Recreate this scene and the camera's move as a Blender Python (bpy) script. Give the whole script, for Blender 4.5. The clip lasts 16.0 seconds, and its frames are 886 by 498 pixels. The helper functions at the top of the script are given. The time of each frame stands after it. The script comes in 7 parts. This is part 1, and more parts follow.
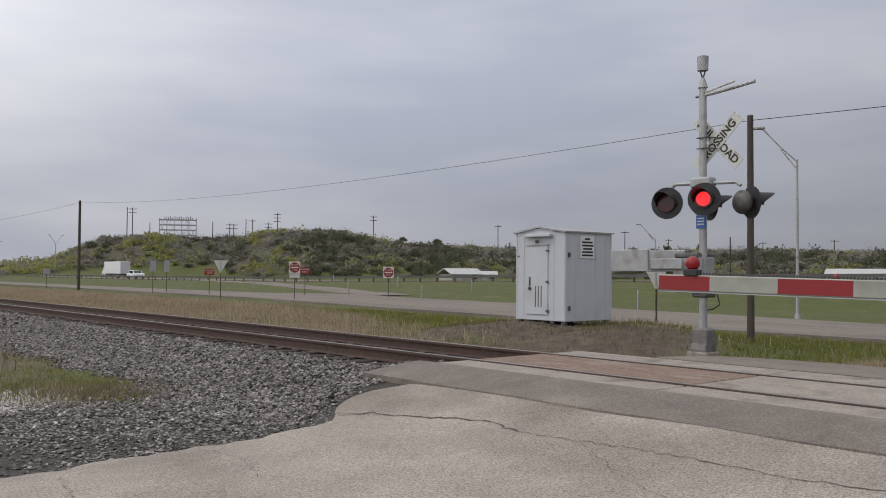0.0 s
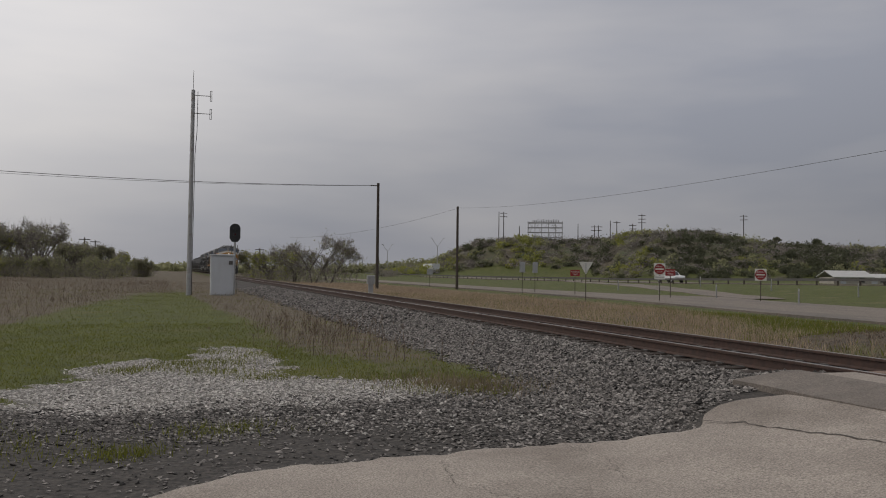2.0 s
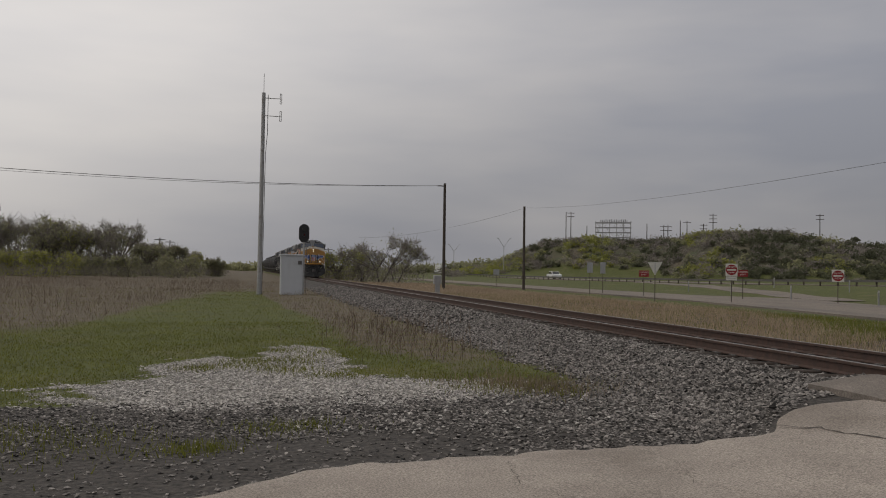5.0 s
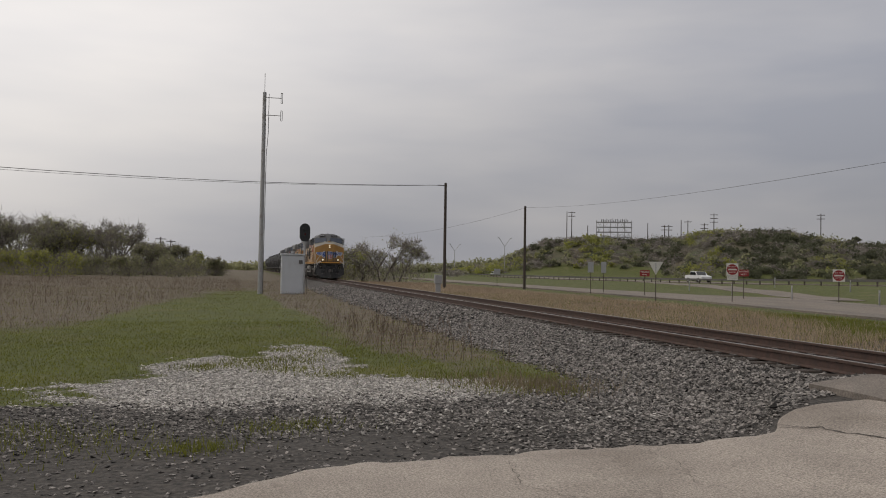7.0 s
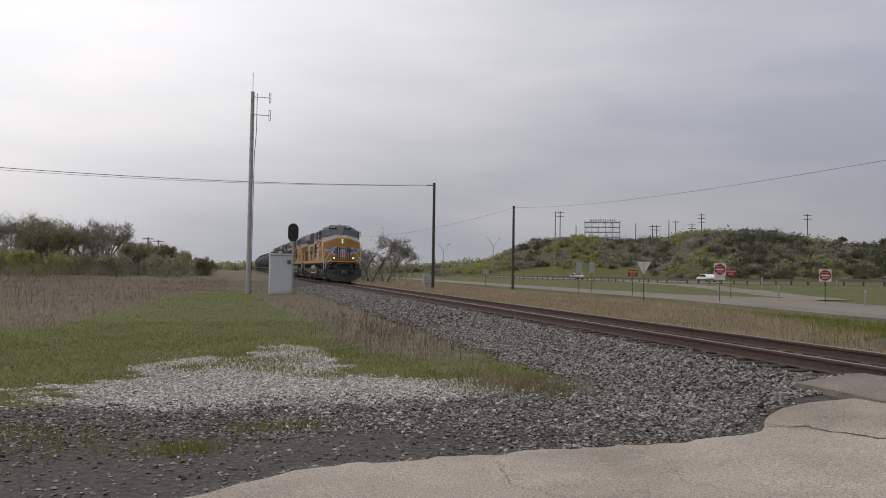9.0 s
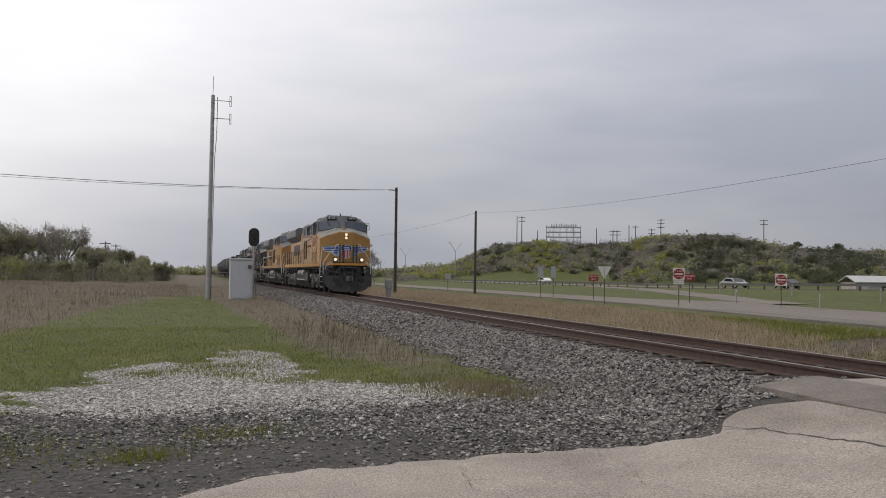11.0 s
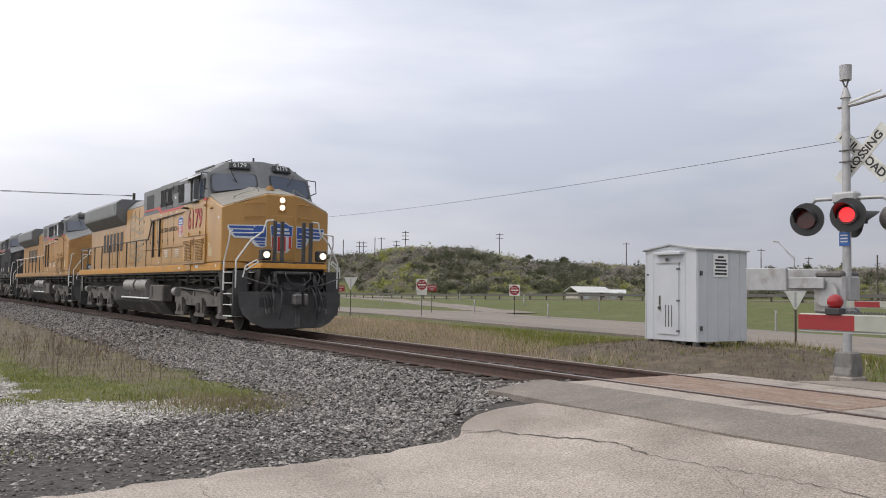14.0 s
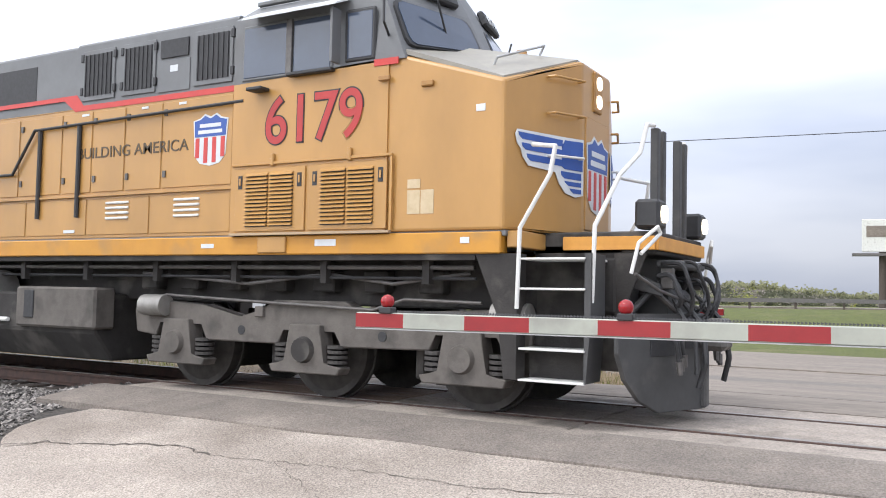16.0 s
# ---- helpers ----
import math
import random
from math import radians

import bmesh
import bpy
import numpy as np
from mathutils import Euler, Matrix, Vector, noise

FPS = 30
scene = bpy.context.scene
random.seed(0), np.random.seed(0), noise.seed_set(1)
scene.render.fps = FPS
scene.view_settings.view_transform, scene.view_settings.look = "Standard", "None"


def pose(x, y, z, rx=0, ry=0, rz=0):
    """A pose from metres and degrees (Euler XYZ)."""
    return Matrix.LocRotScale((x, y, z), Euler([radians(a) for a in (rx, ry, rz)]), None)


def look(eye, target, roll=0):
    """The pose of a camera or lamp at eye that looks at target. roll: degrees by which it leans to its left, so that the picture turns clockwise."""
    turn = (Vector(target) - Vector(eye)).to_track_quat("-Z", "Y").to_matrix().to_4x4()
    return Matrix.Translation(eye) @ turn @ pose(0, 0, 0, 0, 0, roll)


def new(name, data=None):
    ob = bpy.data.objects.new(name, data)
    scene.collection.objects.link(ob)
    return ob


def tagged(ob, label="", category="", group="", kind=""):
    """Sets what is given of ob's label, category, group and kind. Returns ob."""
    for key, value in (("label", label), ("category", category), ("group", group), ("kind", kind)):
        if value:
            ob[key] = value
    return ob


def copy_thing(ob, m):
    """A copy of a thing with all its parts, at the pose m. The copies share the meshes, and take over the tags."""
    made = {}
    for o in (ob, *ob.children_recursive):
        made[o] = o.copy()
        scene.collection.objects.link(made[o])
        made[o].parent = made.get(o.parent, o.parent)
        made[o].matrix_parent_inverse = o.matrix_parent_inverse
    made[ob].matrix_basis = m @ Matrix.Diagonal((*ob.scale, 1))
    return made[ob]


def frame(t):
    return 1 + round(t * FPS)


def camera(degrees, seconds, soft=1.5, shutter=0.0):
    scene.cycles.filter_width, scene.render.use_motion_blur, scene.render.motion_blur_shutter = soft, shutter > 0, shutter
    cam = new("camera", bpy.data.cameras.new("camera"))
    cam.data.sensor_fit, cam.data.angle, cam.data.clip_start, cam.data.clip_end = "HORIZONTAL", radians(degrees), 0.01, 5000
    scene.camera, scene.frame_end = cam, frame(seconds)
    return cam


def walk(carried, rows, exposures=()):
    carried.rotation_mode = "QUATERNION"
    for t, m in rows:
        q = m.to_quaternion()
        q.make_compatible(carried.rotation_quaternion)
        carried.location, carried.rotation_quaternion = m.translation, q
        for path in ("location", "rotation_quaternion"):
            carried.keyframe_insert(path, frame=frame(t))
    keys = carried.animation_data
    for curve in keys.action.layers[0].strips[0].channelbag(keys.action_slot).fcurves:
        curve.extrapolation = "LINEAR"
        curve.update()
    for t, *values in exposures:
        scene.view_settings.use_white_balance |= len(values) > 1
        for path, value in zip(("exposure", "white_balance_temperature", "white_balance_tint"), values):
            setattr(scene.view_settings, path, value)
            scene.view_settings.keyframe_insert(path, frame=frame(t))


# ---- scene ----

# ------------------------------------------------------------------ camera
# z = 0 is the top of the rails; the track runs along y, its centre line at x = TRACK.
EYE = 1.19
TRACK = 9.0
cam = camera(53.4, 16.0, soft=1.0)
PATH = [  # seconds, yaw, pitch, roll
    (0.0, -40.64, 1.52, -0.38), (0.5, -28.78, 1.53, -0.68), (1.0, -22.08, 1.46, -0.72),
    (1.5, -19.45, 1.42, -0.80), (2.0, -17.27, 1.40, -0.67), (2.5, -15.95, 1.43, -0.75),
    (3.0, -14.81, 1.45, -0.69), (3.5, -14.00, 1.46, -0.65), (4.0, -13.16, 1.40, -0.74),
    (6.5, -12.89, 1.33, -0.82), (7.0, -12.90, 1.32, -0.84), (7.5, -12.90, 1.28, -0.83),
    (8.0, -12.95, 1.33, -0.75), (8.5, -13.01, 1.30, -0.85), (9.0, -13.64, 1.33, -0.82),
    (11.5, -18.13, 2.00, -0.82), (12.0, -21.08, 2.56, -0.82), (12.5, -23.76, 2.59, -0.82),
    (13.0, -26.02, 2.56, -0.81), (13.5, -28.20, 2.57, -0.83), (14.0, -32.46, 2.59, -0.75),
    (14.5, -36.62, 2.59, -0.69), (15.0, -42.71, 2.62, -0.67), (15.5, -52.57, 2.67, -0.62),
    (16.0, -60.01, 3.02, -1.20)]
walk(cam, [(t, pose(0, 0, EYE, 90 + p, r, y)) for t, y, p, r in PATH],
     exposures=[(0, -0.38, 6400, 10), (1.5, -0.88, 6550, 10), (3.5, -1.12, 6850, 10), (6.5, -0.9, 6850, 10), (7.5, -0.7, 6800, 10), (9, -0.55, 6600, 10), (12.5, -0.28, 6500, 10), (13.5, 0.02, 6480, 10), (14.5, 0.22, 6450, 10), (15.5, 0.8, 6100, 10), (16, 0.82, 6100, 10)])

# ------------------------------------------------------------------ light
world = bpy.data.worlds.new("overcast_sky")
scene.world = world
world.use_nodes = True
wn, wl = world.node_tree.nodes, world.node_tree.links
wn.clear()
w_out = wn.new("ShaderNodeOutputWorld")
w_bg = wn.new("ShaderNodeBackground")
w_sky = wn.new("ShaderNodeTexSky")
w_sky.sky_type = "NISHITA"
w_sky.sun_disc = False
SUN_EL, SUN_AZ = radians(56), radians(-58)      # azimuth from +y towards +x
w_sky.sun_elevation, w_sky.sun_rotation = SUN_EL, SUN_AZ
w_sky.dust_density, w_sky.air_density = 3.0, 1.0
# a thin, uneven deck of cloud over the sky
w_co = wn.new("ShaderNodeTexCoord")
w_map = wn.new("ShaderNodeMapping")
w_map.inputs["Scale"].default_value = (1.0, 1.0, 4.5)
w_n = wn.new("ShaderNodeTexNoise")
w_n.inputs["Scale"].default_value, w_n.inputs["Detail"].default_value, w_n.inputs["Roughness"].default_value = 2.2, 4.0, 0.5
w_r = wn.new("ShaderNodeValToRGB")
w_r.color_ramp.elements[0].position, w_r.color_ramp.elements[0].color = 0.34, (5.6, 5.9, 6.9, 1)
w_r.color_ramp.elements[1].position, w_r.color_ramp.elements[1].color = 0.68, (8.0, 8.0, 8.5, 1)
# the sun's glow behind the cloud
w_dot = wn.new("ShaderNodeVectorMath")
w_dot.operation = "DOT_PRODUCT"
w_dot.inputs[1].default_value = (math.sin(SUN_AZ) * math.cos(SUN_EL), math.cos(SUN_AZ) * math.cos(SUN_EL), math.sin(SUN_EL))
w_glow = wn.new("ShaderNodeMapRange")
w_glow.interpolation_type = "SMOOTHSTEP"
w_glow.inputs[1].default_value, w_glow.inputs[2].default_value = 0.2, 0.65
w_glow.inputs[3].default_value, w_glow.inputs[4].default_value = 0.0, 1.0
w_add = wn.new("ShaderNodeMix")
w_add.data_type, w_add.blend_type = "RGBA", "ADD"
w_add.inputs["B"].default_value = (8.6, 8.2, 7.6, 1)
w_mix = wn.new("ShaderNodeMix")
w_mix.data_type = "RGBA"
w_mix.inputs["Factor"].default_value = 0.9
wl.new(w_co.outputs["Generated"], w_map.inputs["Vector"])
wl.new(w_map.outputs["Vector"], w_n.inputs["Vector"])
wl.new(w_n.outputs["Fac"], w_r.inputs["Fac"])
wl.new(w_co.outputs["Generated"], w_dot.inputs[0])
wl.new(w_dot.outputs["Value"], w_glow.inputs[0])
wl.new(w_glow.outputs["Result"], w_add.inputs["Factor"])
# the deck is thicker and duller away from the sun
w_dull = wn.new("ShaderNodeMapRange")
w_dull.interpolation_type = "SMOOTHSTEP"
w_dull.inputs[1].default_value, w_dull.inputs[2].default_value = -0.75, 0.25
w_dull.inputs[3].default_value, w_dull.inputs[4].default_value = 0.4, 1.0
w_mul = wn.new("ShaderNodeVectorMath")
w_mul.operation = "SCALE"
wl.new(w_dot.outputs["Value"], w_dull.inputs[0])
wl.new(w_r.outputs["Color"], w_mul.inputs[0])
wl.new(w_dull.outputs["Result"], w_mul.inputs["Scale"])
# hazy and brighter towards the horizon
w_sep = wn.new("ShaderNodeSeparateXYZ")
w_haze = wn.new("ShaderNodeValToRGB")
for at, v in ((0.0, 0.95), (0.08, 1.0), (0.24, 1.25), (0.7, 1.0)):
    e = w_haze.color_ramp.elements[0] if at == 0.0 else w_haze.color_ramp.elements.new(at)
    e.position, e.color = at, (v, v, v, 1)
w_haze.color_ramp.elements[-1].color = (1, 1, 1, 1)
w_mul2 = wn.new("ShaderNodeVectorMath")
w_mul2.operation = "SCALE"
wl.new(w_co.outputs["Generated"], w_sep.inputs[0])
wl.new(w_sep.outputs["Z"], w_haze.inputs[0])
wl.new(w_mul.outputs["Vector"], w_mul2.inputs[0])
wl.new(w_haze.outputs["Color"], w_mul2.inputs["Scale"])
wl.new(w_mul2.outputs["Vector"], w_add.inputs["A"])
wl.new(w_sky.outputs["Color"], w_mix.inputs["A"])
wl.new(w_add.outputs["Result"], w_mix.inputs["B"])
wl.new(w_mix.outputs["Result"], w_bg.inputs["Color"])
w_bg.inputs["Strength"].default_value = 0.096
wl.new(w_bg.outputs["Background"], w_out.inputs["Surface"])

sun = new("sun", bpy.data.lights.new("sun", "SUN"))
sun.data.energy, sun.data.angle, sun.data.color = 0.95, radians(12), (1.0, 0.95, 0.87)
sun.matrix_world = look((0, 0, 60), (-math.sin(SUN_AZ) * math.cos(SUN_EL) * 40, -math.cos(SUN_AZ) * math.cos(SUN_EL) * 40, 60 - math.sin(SUN_EL) * 40))


# ------------------------------------------------------------------ materials
def material(name, a, b=None, rough=0.7, metal=0.0, scale=3.0, bump=0.0, bump_scale=40.0, c=None, c_scale=0.6, c_from=0.55, c_to=0.7, vary=0.0, stretch=None, spec=0.5, coord="Object", grain=None):
    """Two tones a, b by noise, a third tone c in stains; bump: depth in metres of fine relief; vary: spread of value from piece to piece."""
    m = bpy.data.materials.new(name)
    m.use_nodes = True
    n, l = m.node_tree.nodes, m.node_tree.links
    p = n["Principled BSDF"]
    p.inputs["Roughness"].default_value, p.inputs["Metallic"].default_value = rough, metal
    p.inputs["Specular IOR Level"].default_value = spec
    b = b or tuple(v * 0.8 for v in a)
    co = n.new("ShaderNodeTexCoord")
    src = co.outputs["Object"]
    if coord == "World":
        src = n.new("ShaderNodeNewGeometry").outputs["Position"]
    if stretch:
        mp = n.new("ShaderNodeMapping")
        mp.inputs["Scale"].default_value = stretch
        l.new(src, mp.inputs["Vector"])
        src = mp.outputs["Vector"]
    t = n.new("ShaderNodeTexNoise")
    t.inputs["Scale"].default_value, t.inputs["Detail"].default_value, t.inputs["Roughness"].default_value = scale, 6, 0.65
    l.new(src, t.inputs["Vector"])
    mr = n.new("ShaderNodeMapRange")
    mr.inputs[1].default_value, mr.inputs[2].default_value = 0.35, 0.65
    l.new(t.outputs["Fac"], mr.inputs[0])
    mix = n.new("ShaderNodeMix")
    mix.data_type = "RGBA"
    mix.inputs["A"].default_value, mix.inputs["B"].default_value = (*a, 1), (*b, 1)
    l.new(mr.outputs[0], mix.inputs["Factor"])
    col = mix.outputs["Result"]
    if c:
        t2 = n.new("ShaderNodeTexNoise")
        t2.inputs["Scale"].default_value, t2.inputs["Detail"].default_value = c_scale, 5
        l.new(src, t2.inputs["Vector"])
        r2 = n.new("ShaderNodeMapRange")
        r2.inputs[1].default_value, r2.inputs[2].default_value = c_from, c_to
        l.new(t2.outputs["Fac"], r2.inputs[0])
        m2 = n.new("ShaderNodeMix")
        m2.data_type = "RGBA"
        m2.inputs["B"].default_value = (*c, 1)
        l.new(r2.outputs[0], m2.inputs["Factor"])
        l.new(col, m2.inputs["A"])
        col = m2.outputs["Result"]
    if grain:
        t4 = n.new("ShaderNodeTexNoise")
        t4.inputs["Scale"].default_value, t4.inputs["Detail"].default_value, t4.inputs["Roughness"].default_value = grain[0], 3, 0.7
        l.new(src, t4.inputs["Vector"])
        r4 = n.new("ShaderNodeMapRange")
        r4.inputs[1].default_value, r4.inputs[2].default_value = 0.36, 0.64
        r4.inputs[3].default_value, r4.inputs[4].default_value = 1 - grain[1], 1 + grain[1]
        l.new(t4.outputs["Fac"], r4.inputs[0])
        h4 = n.new("ShaderNodeHueSaturation")
        l.new(r4.outputs[0], h4.inputs["Value"])
        l.new(col, h4.inputs["Color"])
        col = h4.outputs["Color"]
    if vary:
        g = n.new("ShaderNodeNewGeometry")
        oi = n.new("ShaderNodeObjectInfo")
        ad = n.new("ShaderNodeMath")
        ad.operation = "ADD"
        l.new(g.outputs["Random Per Island"], ad.inputs[0])
        l.new(oi.outputs["Random"], ad.inputs[1])
        fr = n.new("ShaderNodeMath")
        fr.operation = "FRACT"
        l.new(ad.outputs[0], fr.inputs[0])
        vr = n.new("ShaderNodeMapRange")
        vr.inputs[3].default_value, vr.inputs[4].default_value = 1 - vary, 1 + vary
        l.new(fr.outputs[0], vr.inputs[0])
        hs = n.new("ShaderNodeHueSaturation")
        l.new(vr.outputs[0], hs.inputs["Value"])
        l.new(col, hs.inputs["Color"])
        col = hs.outputs["Color"]
    l.new(col, p.inputs["Base Color"])
    if bump:
        t3 = n.new("ShaderNodeTexNoise")
        t3.inputs["Scale"].default_value, t3.inputs["Detail"].default_value = bump_scale, 4
        l.new(src, t3.inputs["Vector"])
        bp = n.new("ShaderNodeBump")
        bp.inputs["Distance"].default_value = bump
        l.new(t3.outputs["Fac"], bp.inputs["Height"])
        l.new(bp.outputs["Normal"], p.inputs["Normal"])
    return m


def glow(name, colour, strength):
    m = material(name, colour, rough=0.3)
    p = m.node_tree.nodes["Principled BSDF"]
    p.inputs["Emission Color"].default_value, p.inputs["Emission Strength"].default_value = (*colour, 1), strength
    return m


def thin(m, share=0.55, gain=1.7):
    """Lets light through a leaf or a blade."""
    n, l = m.node_tree.nodes, m.node_tree.links
    p = n["Principled BSDF"]
    out = n["Material Output"]
    tr = n.new("ShaderNodeBsdfTranslucent")
    hs = n.new("ShaderNodeHueSaturation")
    hs.inputs["Value"].default_value = gain
    l.new(p.inputs["Base Color"].links[0].from_socket, hs.inputs["Color"])
    l.new(hs.outputs["Color"], tr.inputs["Color"])
    mx = n.new("ShaderNodeMixShader")
    mx.inputs[0].default_value = share
    l.new(p.outputs["BSDF"], mx.inputs[1])
    l.new(tr.outputs["BSDF"], mx.inputs[2])
    l.new(mx.outputs["Shader"], out.inputs["Surface"])
    return m


def glass(name, tint, rough=0.05):
    return material(name, tint, tuple(v * 0.9 for v in tint), rough=rough, spec=0.8)


M_CONCRETE = material("worn_concrete", (0.374, 0.328, 0.286), (0.3, 0.262, 0.227), 0.9, scale=1.3, bump=0.012, bump_scale=55, c=(0.205, 0.174, 0.147), c_scale=0.55, c_from=0.48, c_to=0.72, coord="World", grain=(55, 0.42))
M_ASPHALT = material("old_asphalt", (0.205, 0.177, 0.153), (0.148, 0.128, 0.112), 0.92, scale=2.2, bump=0.012, bump_scale=70, c=(0.25, 0.217, 0.187), c_scale=1.1, coord="World", grain=(45, 0.3))
M_PANEL = material("crossing_panel_concrete", (0.33, 0.287, 0.248), (0.25, 0.218, 0.19), 0.9, scale=2.5, bump=0.006, c=(0.16, 0.135, 0.115), c_scale=1.7, coord="World", grain=(40, 0.25))
M_RUSTY_PANEL = material("rust_stained_panel", (0.25, 0.185, 0.145), (0.18, 0.115, 0.08), 0.9, scale=3.5, bump=0.006, c=(0.26, 0.22, 0.185), c_scale=2.1, coord="World", stretch=(2.5, 0.6, 1), grain=(30, 0.3))
M_CRACK = material("crack_dark", (0.1, 0.087, 0.075), rough=1.0)
M_ROAD = material("frontage_road", (0.205, 0.175, 0.147), (0.158, 0.135, 0.114), 0.9, scale=0.7, bump=0.006, c=(0.14, 0.125, 0.112), c_scale=0.35, coord="World", grain=(12, 0.2), stretch=(1.0, 0.25, 1.0))
M_RAIL_SIDE = material("rusty_rail_side", (0.085, 0.048, 0.036), (0.05, 0.032, 0.027), 0.8, scale=9, bump=0.002)
M_RAIL_TOP = material("polished_rail_head", (0.36, 0.33, 0.31), (0.25, 0.22, 0.2), 0.38, 0.8, scale=14)
M_TIE = material("creosoted_tie", (0.06, 0.045, 0.036), (0.035, 0.028, 0.024), 0.95, scale=6, bump=0.006, vary=0.25, stretch=(1, 6, 6))
M_STEEL = material("dull_steel", (0.16, 0.15, 0.145), (0.11, 0.105, 0.1), 0.55, 0.6, scale=10)
# darker copy of the steel: shade under the deck put into the colour
M_WHEEL = material("shaded_wheel_steel", (0.06, 0.055, 0.05), (0.035, 0.032, 0.03), 0.7, 0.3, scale=8)
M_GALV = material("galvanised_steel", (0.42, 0.42, 0.42), (0.34, 0.34, 0.345), 0.5, 0.35, scale=8, c=(0.27, 0.25, 0.23), c_scale=3)
M_WOOD_POLE = material("weathered_wood_pole", (0.09, 0.072, 0.06), (0.06, 0.05, 0.042), 0.95, scale=5, bump=0.006, stretch=(6, 6, 0.6))
M_WIRE = material("black_wire", (0.03, 0.03, 0.03), rough=0.6)
M_WHITE = material("white_painted_steel", (0.53, 0.55, 0.58), (0.5, 0.52, 0.55), 0.5, scale=2.2, c=(0.42, 0.43, 0.44), c_scale=1.2, c_from=0.58, c_to=0.9)
M_NOTICE = material("white_notice", (0.78, 0.78, 0.77), (0.72, 0.72, 0.71), 0.5, scale=5)
M_BLACK = material("black_paint", (0.022, 0.022, 0.024), (0.03, 0.03, 0.032), 0.55, scale=6)
M_RED = material("red_sheeting", (0.27, 0.016, 0.018), (0.22, 0.014, 0.017), 0.45, scale=6)
M_SHEET = material("white_sheeting", (0.62, 0.62, 0.58), (0.55, 0.55, 0.51), 0.45, scale=6, c=(0.42, 0.41, 0.38), c_scale=4)
M_ARM_WHITE = material("grey_white_reflective_tape", (0.35, 0.36, 0.31), (0.3, 0.31, 0.27), 0.4, scale=5, c=(0.25, 0.25, 0.22), c_scale=3)
M_SIGN_BACK = material("aluminium_sign_back", (0.4, 0.41, 0.42), (0.34, 0.35, 0.36), 0.45, 0.5, scale=4)
M_CASTING = material("weathered_casting", (0.2, 0.19, 0.178), (0.14, 0.132, 0.124), 0.7, scale=7, bump=0.002, c=(0.1, 0.09, 0.08), c_scale=4)
M_SIGN_BLUE = material("blue_sign", (0.03, 0.12, 0.38), rough=0.5)
M_LAMP_ON = glow("lit_red_lamp", (1.0, 0.02, 0.025), 1.5)
M_LAMP_OFF = material("dark_red_lens", (0.09, 0.008, 0.008), rough=0.2)
M_RED_LENS = material("red_globe_lens", (0.27, 0.008, 0.012), rough=0.15)
# wide tones and spread: bright facets and dark gaps are put into the colour
M_BALLAST = material("ballast_facet_light_and_dark", (0.25, 0.23, 0.213), (0.05, 0.046, 0.043), 0.85, scale=22, vary=0.95)
M_LIME = material("white_limestone_gravel", (0.5, 0.475, 0.445), (0.29, 0.275, 0.255), 0.9, scale=30, vary=0.5)
M_GRASS = thin(material("green_grass_blades", (0.148, 0.155, 0.026), (0.1, 0.108, 0.02), 0.75, scale=0.8, vary=0.22, coord="World"), 0.4)
M_DRY = material("dry_grass_blades", (0.275, 0.217, 0.148), (0.175, 0.136, 0.093), 0.85, scale=0.6, vary=0.35, coord="World")
M_STRAW = thin(material("pale_straw_blades", (0.4, 0.315, 0.22), (0.27, 0.205, 0.145), 0.85, scale=0.5, vary=0.3, coord="World"), 0.3)
M_WEED = material("dead_weed_stems", (0.19, 0.138, 0.1), (0.125, 0.092, 0.068), 0.9, scale=2, vary=0.3)
M_BARK = material("grey_bark", (0.17, 0.15, 0.135), (0.12, 0.105, 0.094), 0.95, scale=4, bump=0.01)


# ------------------------------------------------------------------ mesh helpers
def mesh_object(name, verts, faces, mat, parent=None, smooth=False):
    me = bpy.data.meshes.new(name)
    me.from_pydata([tuple(v) for v in verts], [], [tuple(q) for q in faces])
    for m in (mat if isinstance(mat, (list, tuple)) else [mat]):
        me.materials.append(m)
    if smooth:
        me.shade_smooth()
    ob = new(name, me)
    ob.parent = parent
    return ob


def part(name, bm, mat, parent=None, label="", smooth=False):
    """Links a bmesh as one mesh object under a thing or a part."""
    me = bpy.data.meshes.new(name)
    bmesh.ops.recalc_face_normals(bm, faces=bm.faces)
    bm.to_mesh(me)
    bm.free()
    me.materials.append(mat)
    if smooth:
        me.shade_smooth()
        me.set_sharp_from_angle(angle=radians(40))
    ob = new(name, me)
    ob.parent = parent
    if label:
        tagged(ob, label)
    return ob


def empty(name, m, label, category, group=""):
    ob = new(name)
    ob.empty_display_size = 0.2
    ob.matrix_basis = m
    return tagged(ob, label, category, group)


def box(bm, x0, y0, z0, x1, y1, z1, bevel=0.0, m=None):
    r = bmesh.ops.create_cube(bm, size=1.0)
    vs = r["verts"]
    for v in vs:
        v.co = Vector(((x0 + x1) / 2 + v.co.x * (x1 - x0), (y0 + y1) / 2 + v.co.y * (y1 - y0), (z0 + z1) / 2 + v.co.z * (z1 - z0)))
    if m is not None:
        bmesh.ops.transform(bm, matrix=m, verts=vs)
    if bevel:
        es = list({e for v in vs for e in v.link_edges})
        bmesh.ops.bevel(bm, geom=es, offset=bevel, segments=1, affect="EDGES", profile=0.5)
    return bm


def rod(bm, a, b, r, r2=None, n=10):
    """A cylinder or cone from a to b."""
    a, b = Vector(a), Vector(b)
    d = b - a
    m = Matrix.Translation((a + b) / 2) @ d.to_track_quat("Z", "Y").to_matrix().to_4x4()
    bmesh.ops.create_cone(bm, cap_ends=True, segments=n, radius1=r, radius2=r if r2 is None else r2, depth=d.length, matrix=m)
    return bm


